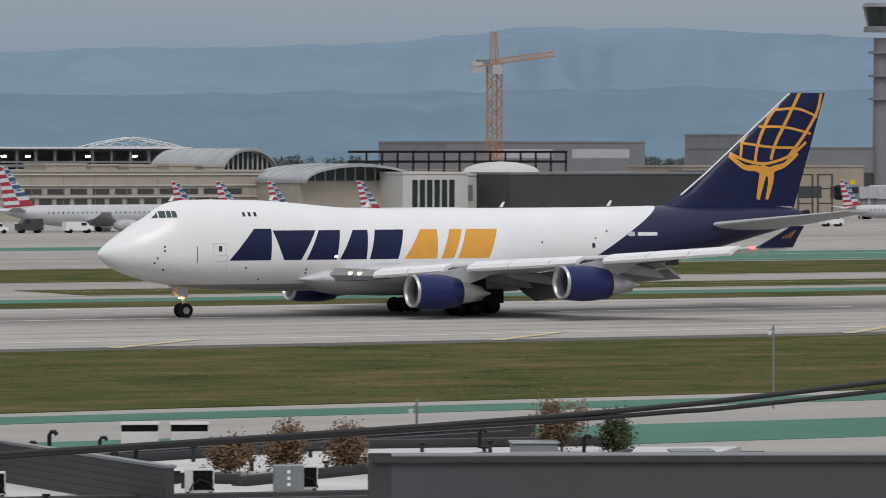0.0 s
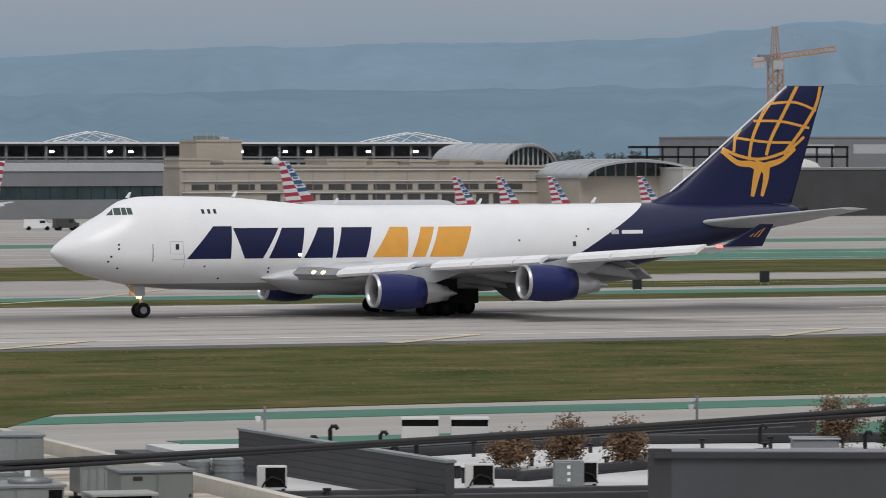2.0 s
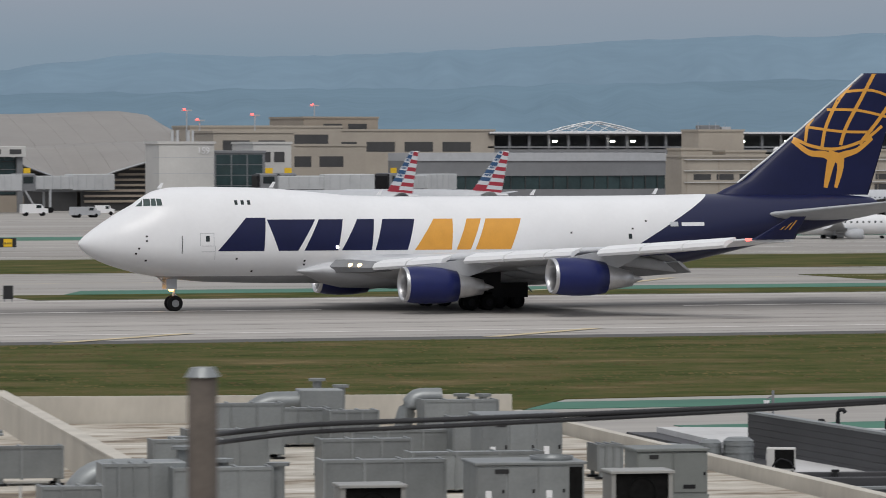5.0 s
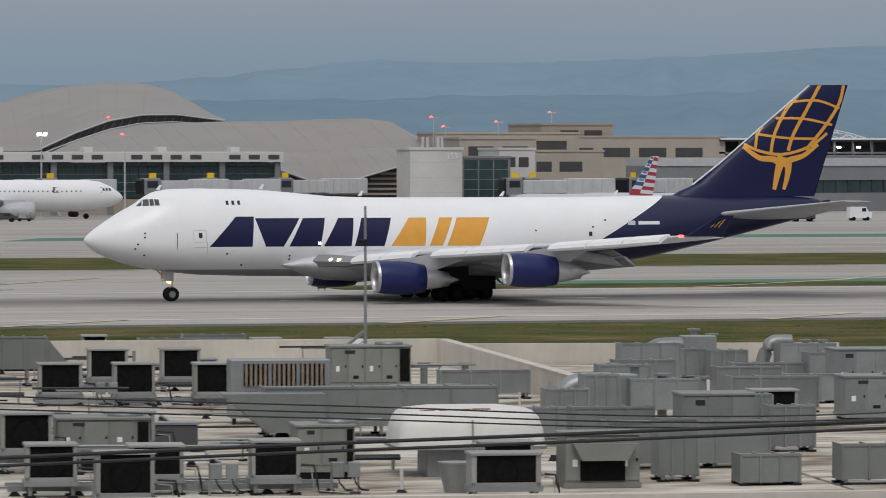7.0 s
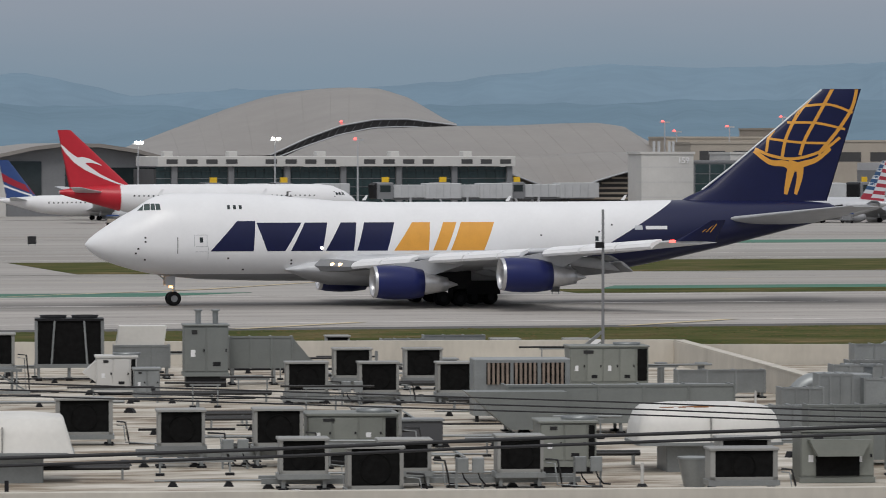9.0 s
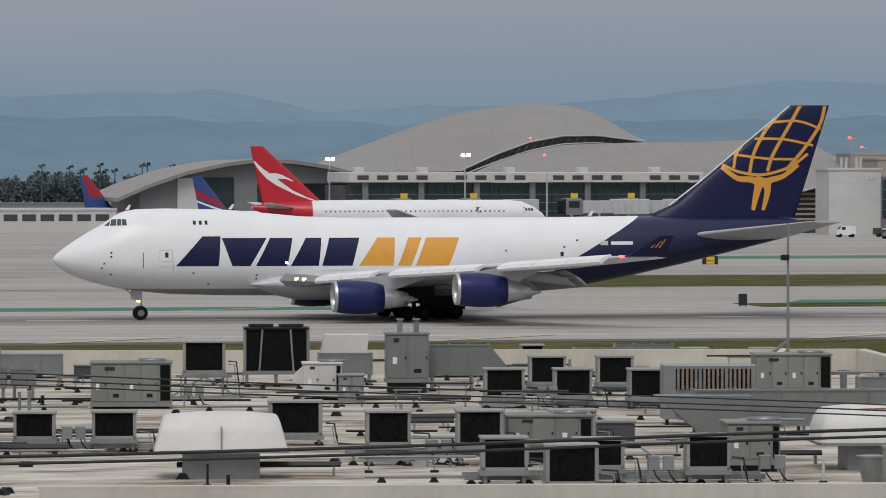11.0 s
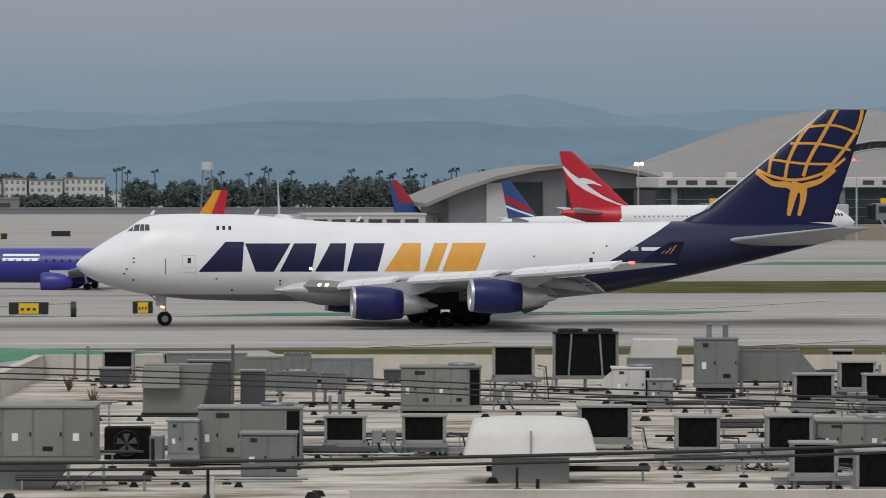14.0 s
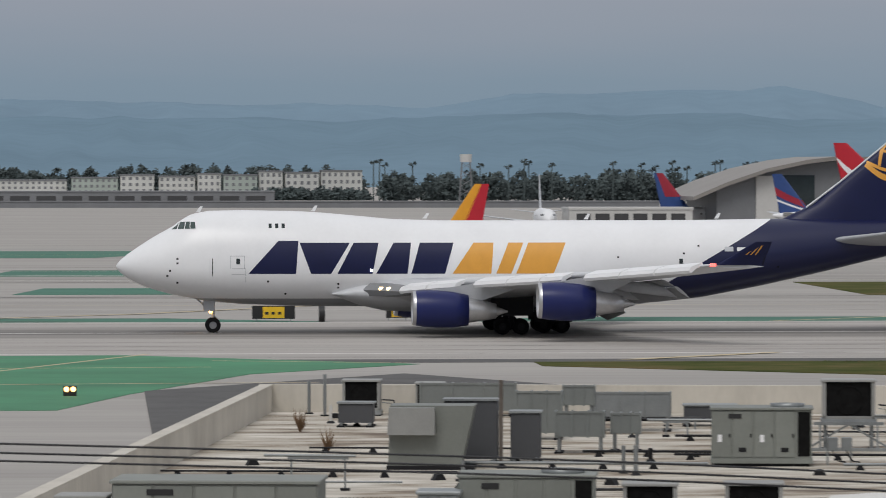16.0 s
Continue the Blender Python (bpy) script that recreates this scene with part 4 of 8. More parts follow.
tent(476.5, 501, 1099, 15.7, 18.0)
tent(397, 418.1, 1099, 15.7, 18.1)
block("stair_tower", 393.8, 404.1, 1000, 1010, 15.6, BEIGE, "beige stair tower with roof equipment", category="tower")
bx = thing("roof_plant", pose(398.8, 1004, 16.05), "small roof plant with aerials on the stair tower", "equipment")
part("casing", Shape().box(-3, 1.4, 0, 3, 0, 0.9, 0.08), GREYB, bx)
part("casing", Shape().box(1.8, 4, 0, 3, 0, 0.6, 0.08), GREYP, bx)
for x in (-3.5, -1, 0.5, 2.5):
    part("aerial", Shape().rod((x, 0, 0), (x, 0, 1.5), 0.05, n=5), GREYP, bx)
dish = thing("radome", pose(411.8, 1000, 10.6), "white ball aerial on the roof", "antenna")
part("ball", Shape().loft([[(0.9 * math.sin(p) * math.cos(a), 0.9 * math.sin(p) * math.sin(a), 0.9 - 0.9 * math.cos(p)) for a in np.linspace(0, 2 * math.pi, 17)[:-1]] for p in np.linspace(0.05, 3.09, 9)]), WHITE, dish)
part("stand", Shape().box(-0.5, 0.5, -0.5, 0.5, -3, 0.1), GREYP, dish)

vault("vaulted_hall", 465, 478, 1000, 1038, 10.0, 15.2, ROOFL, "pale barrel-vaulted hall with arched glazed end")
vault("low_vaulted_hall", 464.5, 490.7, 960, 985, 8.4, 11.8, ROOFL, "low silver vaulted roof over dark glazing", eave=3, wall=BEIGE)
block("glazed_hall", 483.5, 499, 950, 975, 9.8, WHITEB, "white hall with dark glazed front", wins=[(6, 485.5, 496, 2.0, 8.6, GLASSD)])
block("glazed_hall", 496, 505, 955, 975, 9.4, WHITEB, "white hall with dark glazed front", wins=[(3, 498, 503, 4, 7.5, GREYB)])
block("black_hangar", 503.7, 552, 940, 980, 9.7, GREYD, "black clad hall with a white fascia", roof=GREYB)
block("grey_cargo_building", 625, 687, 1200, 1240, 17.2, GREYB, "large grey flat-roofed cargo building", wins=[(2, 637, 685, 13.0, 15.5, GREYP)])
block("steel_frame_house", 525, 579, 1052, 1080, 9.9, BEIGE_D, "unfinished building under a steel frame")
b = thing("construction_frame", pose(552, 1050, 9.8), "dark steel frame of a building under construction", "building frame")
for i in range(14):
    x = -26.5 + i * 4.08
    part("post", Shape().box(x - 0.18, x + 0.18, 0, 0.4, 0, 5.0), DARKM, b)
for z in (4.5, 2.2):
    part("beam", Shape().box(-26.8, 26.8, 0, 0.4, z, z + 0.55), DARKM, b)
    part("beam", Shape().box(-26.8, 26.8, 9, 9.4, z, z + 0.55), DARKM, b)
d = thing("fabric_dome", pose(515, 965, 10.0), "low white fabric dome roof", "roof")
part("dome", Shape().loft([[(9 * r * math.cos(a), 6 * r * math.sin(a), 2.4 * math.sqrt(1 - r * r)) for a in np.linspace(0, 2 * math.pi, 25)[:-1]] for r in (0.999, 0.9, 0.7, 0.4, 0.05)]), WHITEB, d)
for x0, x1, y, z, m in ((557, 565, 940, 10.0, GREYB), (565, 581, 950, 8.2, BEIGE), (656, 714, 1100, 15.5, GREYB), (581, 630, 1000, 11.0, BEIGE_D)):
    block("gate_building", x0, x1, y, y + 25, z, m, "weathered gate building with dark openings", wins=[(5, x0 + 1, x1 - 1, z * 0.35, z * 0.6, GREYD)])
block("far_office_block", 747, 767, 1250, 1280, 19.6, GREYB, "distant grey office block with window bands", wins=[(8, 748, 766, 16.4, 18.6, GLASSD)])
# scaffold gantries by the hall under repair
for i in range(5):
    g = thing("gantry", pose(559 + i * 5, 936, 0), "rusty steel gantry frame beside the gate building", "gantry", "gantries")
    for x in (-1.8, 1.8):
        part("post", Shape().box(x - 0.15, x + 0.15, -0.15, 0.15, 0, 9.6), GREYD, g)
    for z in (3.2, 6.4, 9.4):
        part("beam", Shape().box(-2, 2, -0.12, 0.12, z, z + 0.3), GREYD, g)

# tower crane
cr = thing("tower_crane", pose(613, 1150, 1.4), "ochre lattice tower crane above the terminal", "crane")
mast = Shape()
zz = np.linspace(-1.4, 36, 16)
for sx in (-1.45, 1.45):
    for sy in (-1.45, 1.45):
        mast.bar((sx, sy, -1.4), (sx, sy, 36), 0.32)
for i in range(len(zz) - 1):
    q = 1.45 if i % 2 else -1.45
    for sy in (-1.45, 1.45):
        mast.bar((-q, sy, zz[i]), (q, sy, zz[i + 1]), 0.2)
        mast.bar((sy, -q, zz[i]), (sy, q, zz[i + 1]), 0.2)
        mast.bar((-1.45, sy, zz[i]), (1.45, sy, zz[i]), 0.16)
part("mast", mast, CRANEM, cr)
part("cab", Shape().box(-1.6, 1.4, -1.8, 0.4, 33.4, 35.6, 0.15), GREYP, cr)
top = Shape()
for sx in (-0.9, 0.9):
    for sy in (-0.9, 0.9):
        top.bar((sx, sy, 36), (sx * 0.5 - 0.3, sy * 0.4, 44.5), 0.2)
for i in range(5):
    z = 36 + i * 1.7
    top.bar((-0.9 + 0.06 * i, -0.8, z), (0.9 - 0.1 * i, -0.8, z + 1.7), 0.12)
part("tower_head", top, CRANEM, cr)
jib = Shape()
jx = np.linspace(-6.5, 17.5, 17)
for y in (-0.7, 0.7):
    jib.bar((-6.5, y, 35.2), (17.5, y, 38.2), 0.3)
jib.bar((-3, 0, 36.9), (17.5, 0, 39.4), 0.28)
for i in range(16):
    z0, z1 = 35.2 + (jx[i] + 6.5) / 8, 35.2 + (jx[i + 1] + 6.5) / 8
    jib.bar((jx[i], -0.7, z0), ((jx[i] + jx[i + 1]) / 2, 0, z0 + 1.4), 0.2)
    jib.bar(((jx[i] + jx[i + 1]) / 2, 0, z0 + 1.4), (jx[i + 1], -0.7, z1), 0.2)
    jib.bar((jx[i], -0.7, z0), (jx[i + 1], 0.7, z1), 0.1)
part("jib", jib, CRANEM, cr)
part("counterweight", Shape().box(-6.8, -3.6, -0.8, 0.8, 33.6, 36.4, 0.1), GREYP, cr)
part("hoist", Shape().box(-5, -1.5, -0.7, 0.7, 36, 37.2, 0.1), GREYB, cr)
for a_, b_ in (((-0.3, 0, 44.5), (16, 0, 39.0)), ((-0.3, 0, 44.5), (-6, 0, 36.5)), ((-0.3, 0, 44.5), (5.5, 0, 43.3)), ((5.5, 0, 43.3), (6, 0, 37.2))):
    part("stay", Shape().rod(a_, b_, 0.06, n=4), GREYP, cr)
# control tower at the edge of the view
ct = thing("control_tower", pose(699.5, 1100, 0), "slim grey control tower with glazed cab", "tower")
part("shaft", Shape().rod((0, 0, 0), (0, 0, 44), 2.4, 2.0, 12), GREYB, ct)
part("cab", Shape().rod((0, 0, 47), (0, 0, 52), 3.6, 4.8, 10), GLASSD, ct)
part("platform", Shape().rod((0, 0, 45.6), (0, 0, 47), 4.6, 4.6, 12), GREYB, ct)
part("roof", Shape().rod((0, 0, 52), (0, 0, 53), 5.2, 4.6, 12), GREYB, ct)
for z in (28, 34, 40):
    part("balcony", Shape().rod((0, 0, z), (0, 0, z + 0.6), 3.4, 3.4, 12), GREYB, ct)

# middle concourse: beige blocks, grey curved front
block("concourse_block", 322, 375.5, 1080, 1110, 15.8, BEIGE, "beige concourse block with dark openings", wins=[(5, 326, 371, 11.2, 13.4, GREYD)])
block("concourse_upper_storey", 340, 358, 1112, 1140, 18.8, BEIGE_D, "tan upper storey with plant on the roof", wins=[(2, 344, 356, 15.6, 17.6, GREYD)])
block("concourse_block", 287, 323, 1010, 1050, 12.5, BEIGE, "beige concourse block with dark openings", wins=[(4, 291, 319, 8.2, 10.4, GREYD)])
cf = thing("curved_concourse", pose(346, 960, 0), "grey concourse with a curved front and ribbon glazing", "building")
arc = [(x, 0.012 * x * x * 0.6) for x in np.linspace(-27, 27, 19)]
for nm, z0, z1, m, dy in (("lower_wall", 0, 3.9, GREYB, 0.0), ("ribbon_window", 3.9, 6.6, CURTAIN, 0.35), ("upper_wall", 6.6, 9.6, GREYB, 0.0), ("parapet", 9.6, 11.2, GREYP, -0.3)):
    part(nm, Shape().slab([(x, y + dy) for x, y in arc] + [(27, 22), (-27, 22)], z0, z1), m, cf)
for i in range(18):
    x = -26 + i * 3
    part("mullion", Shape().box(x - 0.05, x + 0.05, 0.0072 * x * x + 0.1, 0.0072 * x * x + 0.36, 3.9, 6.6), GREYD, cf)


def jet_bridge(x, y, L, rz, label="white passenger boarding bridge on a lift column"):
    b = thing("boarding_bridge", pose(x, y, 0, 0, 0, rz), label, "boarding bridge", "boarding bridges")
    part("tunnel", Shape().box(0, L, -1.3, 1.3, 4.5, 7.0, 0.12), BRIDGEM, b)
    part("outer_tunnel", Shape().box(L * 0.5, L + 0.5, -1.55, 1.55, 4.3, 7.3, 0.12), BRIDGEM, b)
    for k in range(9):
        x0 = 0.6 + k * (L - 1) / 9
        part("rib", Shape().box(x0, x0 + 0.1, -1.62 if x0 > L * 0.5 else -1.37, -1.2, 4.4, 7.15), GREYP, b)
    cab = part("cab", Shape().box(-3.2, 0.3, -2.0, 2.0, 4.2, 7.5, 0.3), GREYB, b, "dark grey cab of the bridge")
    part("cab_window", Shape().box(-2.6, -0.4, -2.06, -1.98, 5.6, 6.9), GLASSD, cab)
    part("canopy", Shape().prism([(-3.7, 4.4), (-3.2, 4.2), (-3.2, 7.4), (-3.8, 7.0)], -1.8, 1.8), DARKM, cab)
    part("service_stair", Shape().bar((0.6, -2.0, 0.2), (-2.2, -2.0, 4.2), 0.3), GREYP, b)
    part("underbeam", Shape().box(0.5, L, -0.5, 0.5, 4.0, 4.5), GREYB, b)
    for yy in (-1.1, 1.1):
        part("leg", Shape().rod((4, yy, 0.6), (4, yy, 4.5), 0.25, n=8), GREYP, b)
    part("drive_wheel", Shape().rod((4, -1.5, 0.55), (4, 1.5, 0.55), 0.55, n=12), RUBBER, b)
    part("gate_sign", Shape().box(-1.9, -0.5, -1.2, -0.9, 7.5, 8.5), YSIGN, b, "yellow gate sign")
    return b


for x, y, L, rz in ((276, 918, 19, 0), (301, 922, 16, 30), (170, 925, 14, 12), (184, 925, 12, 10), (205, 928, 14, 6), (217, 930, 13, 8), (233, 935, 18, 20), (282, 926, 15, 4), (579, 925, 14, 15)):
    jet_bridge(x, y, L, rz)

# white drum with its gate number, glazed wing beside it
dr = thing("drum_tower", pose(262.6, 935, 0), "pale concrete drum tower with gate number", "tower")
front = [(5.4 * u, -4.2 - 0.9 * math.cos(u * math.pi / 2)) for u in np.linspace(-1, 1, 17)]
part("drum", Shape().slab(front + [(5.4, 6), (-5.4, 6)], 0, 13.0), WHITEB, dr)
part("cap", Shape().slab([(x * 1.05, y - 0.2) for x, y in front] + [(5.7, 6), (-5.7, 6)], 13.0, 13.5), WHITEB, dr)
for z in (4.4, 7.4, 10.4):
    part("joint", Shape().slab([(x, y - 0.03) for x, y in front] + [(5.42, 0), (-5.42, 0)], z, z + 0.08), GREYP, dr)
for x in (-2.2, -1.2, 1.0, 1.8):
    part("roof_aerial", Shape().rod((x, -2, 13.5), (x, -2, 15.6), 0.28, n=8), BRIDGEM, dr)
txt = bpy.data.curves.new("gate_number", "FONT")
txt.body, txt.size, txt.extrude, txt.align_x = "159", 1.7, 0.05, "CENTER"
gn = new("gate_number", txt)
gn.parent = dr
gn.matrix_basis = pose(3.1, -4.95, 11.2, 90, 0, 8)
txt.materials.append(WHITE)
block("glazed_wing", 268.2, 278.4, 932, 950, 11.3, GREYB, "dark glazed wing with white frame", wins=[(3, 268.6, 278, 3.2, 5.0, CURTAIN), (3, 268.6, 278, 5.15, 7.0, CURTAIN), (3, 268.6, 278, 7.15, 9.0, CURTAIN), (3, 268.6, 278, 9.15, 11.0, CURTAIN)])
for x0, x1, y, z in ((278.4, 286, 940, 13.0), (283, 300, 985, 15.2), (296, 330, 1050, 16.5)):
    block("plant_block", x0, x1, y, y + 15, z, BEIGE if x0 > 280 else WHITEB, "pale terminal block with flat roof", wins=[(2, x0 + 1, x1 - 1, z - 3.5, z - 1.5, GREYD)])

# great terminal: overlapping shells that rise away from the runway
def resample(pts, n):
    d = [0.0]
    for p, q in zip(pts, pts[1:]):
        d.append(d[-1] + math.hypot(q[0] - p[0], q[1] - p[1]))
    out = []
    for i in range(n):
        s = d[-1] * i / (n - 1)
        out.append((interp(s, d, [p[0] for p in pts]), interp(s, d, [p[1] for p in pts])))
    return out


def shell(name, front, yf, ridge_, yr, label, n=40, bulge=0.0, seams=14):
    """A curved metal roof from its front edge up to its ridge."""
    b = thing(name, pose(0, yf, 0), label, "roof", "terminal roofs")
    f_, r_ = resample(front, n), resample(ridge_, n)
    rings = []
    for k in range(9):
        t = k / 8
        rings.append([(f_[i][0] * (1 - t) + r_[i][0] * t, (yr - yf) * t, f_[i][1] * (1 - t) + r_[i][1] * t + bulge * math.sin(math.pi * t)) for i in range(n)])
    back = [[(x, y + 25, 0.0) for x, y, z in rings[-1]]]
    part("shell", Shape().loft(rings + back, smooth=True, caps=False, closed=False), ROOFM, b)
    for j in range(1, seams):
        i = j * (n - 1) // seams
        part("standing_seam", Shape().tube([(rg[i][0], rg[i][1], rg[i][2] + 0.0) for rg in rings], 0.045, 4), ROOFM, b)
    return b


gr = shell("great_roof", [(176, 12.4), (200, 12.6), (214.5, 12.6), (223.3, 16.6), (231.4, 19.5), (239.4, 20.9), (247.5, 21.0), (259, 19.6)], 1100,
           [(186, 12.8), (191, 13.6), (205.3, 19.1), (219.5, 24.3), (228, 26.9), (233.8, 28.1), (242, 29.2), (250, 29.6), (258.3, 29.3), (265.5, 27.1), (272, 23.4), (278, 19.8)], 1180, "great bronze-grey shell roof of the terminal", bulge=0.6)
gp = Shape()
lo = [(212, 10.6), (222.9, 14.8), (231, 17.5), (239, 19.1), (247, 19.4), (259, 18.6)]
hi = [(214.5, 12.6), (223.3, 16.6), (231.4, 19.5), (239.4, 20.9), (247.5, 21.0), (259, 19.6)]
gp.loft([[(x, 0.4, z) for x, z in resample(lo, 24)], [(x, -0.2, z) for x, z in resample(hi, 24)]], smooth=False, caps=False, closed=False)
part("clerestory_glazing", gp, GREYD, gr, "dark curved clerestory under the roof edge")
part("edge_rim", Shape().tube([(x, -0.5, z + 0.1) for x, z in resample(hi, 24)], 0.22, 6), ROOFL, gr, "pale metal roof edge")
part("lower_rim", Shape().tube([(x, -0.5, z) for x, z in resample(lo, 24)], 0.2, 6), ROOFL, gr, "pale metal roof edge")
for k in range(1, 23):
    q0, q1 = resample(lo, 24)[k], resample(hi, 24)[k]
    part("mullion", Shape().bar((q0[0], -0.1, q0[1]), (q1[0], -0.4, q1[1]), 0.09), GREYB, gr)
shell("middle_roof", [(211, 10), (224, 10.4), (246, 10.6), (270, 10.6), (288, 10.8), (300, 11)], 1040,
      [(214.6, 11.8), (221.3, 14.8), (229.3, 17.4), (237.3, 18.9), (248, 19.2), (256.7, 19.5), (269.5, 19.6), (281, 20.1), (290, 20.3), (296.8, 19.5), (303, 15.7)], 1090, "bronze-grey middle shell roof of the terminal", bulge=0.3)
shell("front_roof", [(237.4, 8.9), (243, 6.9), (248.8, 4.7), (252, 6.3), (255.4, 7.7), (261.4, 9.4), (266.8, 10.2)], 958,
      [(240, 11.4), (245, 12.4), (251, 12.8), (256, 13.1), (261, 13.3), (266, 13.5), (271, 13.4)], 990, "bronze-grey pointed roof in front of the concourse", seams=8, bulge=0.3)
ap = thing("arched_front", pose(0, 960, 0), "dark slatted arched front under a thin bronze roof", "building")
part("glazing", Shape().prism([(249.4, 0), (249.4, 4.6), (252, 5.8), (255.4, 7.2), (261.4, 8.9), (266.8, 9.7), (266.8, 0)], 0.4, 0.9), GREYD, ap)
part("side_wall", Shape().prism([(237.6, 0), (237.6, 8.3), (243, 6.4), (248.6, 4.2), (248.6, 0)], 0.6, 1.0), GREYD, ap)
part("arch_rim", Shape().tube([(237.4, -2.2, 8.8), (243, -2.2, 6.8), (248.8, -2.2, 4.6), (252, -2.2, 6.2), (255.4, -2.2, 7.6), (261.4, -2.2, 9.3), (266.8, -2.2, 10.1)], 0.2, 6), ROOFL, ap)
for k in range(7):
    z = 1.6 + k * 1.05
    x0 = 250 + max(0, (z - 3.6) * 2.1)
    part("louvre", Shape().box(x0, 266.4, 0.0, 0.4, z, z + 0.45), BEIGE_D, ap)
con = thing("gate_concourse", pose(198, 944, 0), "white gate concourse with dark ribbon glazing", "building")
part("wall", Shape().box(-37, 36, 1.5, 26, 0, 10.0), GREYD, con)
part("fascia", Shape().box(-36.5, 36.4, -0.6, 26, 10.6, 12.6, 0.1), WHITEB, con)
part("base", Shape().box(-37, 36.2, 0.4, 26, 0, 3.2), BEIGE_D, con)
pane_rows = ((3.4, 4.7), (4.85, 6.4), (6.55, 8.1), (8.25, 9.6), (9.7, 10.5))
pane_me = [Shape().box(0.05, 1.77, 1.15, 1.4, z0, z1).mesh("pane", CURTAIN) for z0, z1 in pane_rows]
for i in range(40):
    for me in pane_me:
        part("pane", me, CURTAIN, con, "", pose(-36.6 + i * 1.82, 0, 0))
for z in (4.72, 6.42, 8.12):
    part("transom", Shape().box(-36.6, 36.0, 1.0, 1.2, z, z + 0.11), GREYB, con)
cwin = Shape().box(0.2, 2.5, -0.66, -0.5, 11.1, 12.0).mesh("clerestory", GREYD)
for i in range(18):
    if i % 5 != 4:
        part("clerestory", cwin, GREYD, con, "", pose(-35 + i * 4.0, 0, 0))
pier = Shape().box(-0.6, 0.6, 0.2, 1.4, 0, 10.7, 0.1).mesh("pier", GREYB)
for i in range(7):
    part("pier", pier, GREYB, con, "", pose(-33 + i * 11.4, 0, 0))
box_me = Shape().box(-0.9, 0.9, -0.4, 3.0, 12.6, 13.6, 0.1).mesh("roof_box", WHITEB)
for x in (-34, -21, -3, 12, 27):
    part("roof_box", box_me, WHITEB, con, "", pose(x, 2, 0))
# north hall with a shallow arched roof
nh = thing("north_hall", pose(148.5, 1000, 0), "grey hall with shallow arched roof and glazed bays", "building")
n_out = [(-27, 7.2), (-20, 10.2), (-12, 12.9), (-4, 14.6), (2, 15.3), (10, 15.2), (18, 14.0), (27, 11.6)]
part("roof", Shape().loft([[(x, y, z) for x, z in n_out] + [(x, y, z - 0.8) for x, z in n_out[::-1]] for y in (-3, 55)], smooth=False), ROOFM, nh)
part("wall", Shape().prism([(-22, 0), (-22, 8.6), (-12, 12), (-4, 13.7), (2, 14.4), (10, 14.3), (18, 13.1), (26, 11), (26, 0)], 0, 50), GREYB, nh)
for x0, x1, z1 in ((-9, -2, 11.5), (3, 9, 10.0), (12, 24, 10.2)):
    part("glazing", Shape().box(x0, x1, -0.3, 0.2, 3.5, z1), GLASSD, nh)
part("pier", Shape().box(-14, -9.5, -0.6, 0.2, 0, 11.4), WHITEB, nh)
block("low_gate_house", 96, 121, 995, 1010, 4.6, WHITEB, "low pale gate house", wins=[(6, 97, 120, 2.4, 3.8, GREYD)])


def light_mast(x, y, z, n=2, lamp=LAMPC, label="tall apron light mast with lit floodlights", base=0):
    b = thing("light_mast", pose(x, y, base), label, "light mast", "light masts")
    part("pole", Shape().rod((0, 0, 0), (0, 0, z), 0.22, 0.12, 8), GREYP, b)
    part("crossbar", Shape().box(-1.1, 1.1, -0.12, 0.12, z - 0.3, z), GREYP, b)
    for k in range(n):
        part("floodlight", Shape().box(-0.75 + k * 1.1, -0.75 + k * 1.1 + (0.65 if n > 1 else 0.35), -0.5, 0.1, z - 0.1, z + (0.45 if n > 1 else 0.25), 0.06), lamp, b)
    return b


light_mast(181.5, 925, 15.9, 2)
light_mast(160.3, 960, 15.2, 2)
for x, y, z, base in ((281.5, 1000, 20, 0), (296, 1000, 19, 0), (233, 1105, 20.5, 0), (198, 925, 16, 0), (345, 1120, 22, 0), (287, 1010, 18, 0)):
    light_mast(x, y, z, 1, LAMPR, "slim mast with a red warning lamp", base)

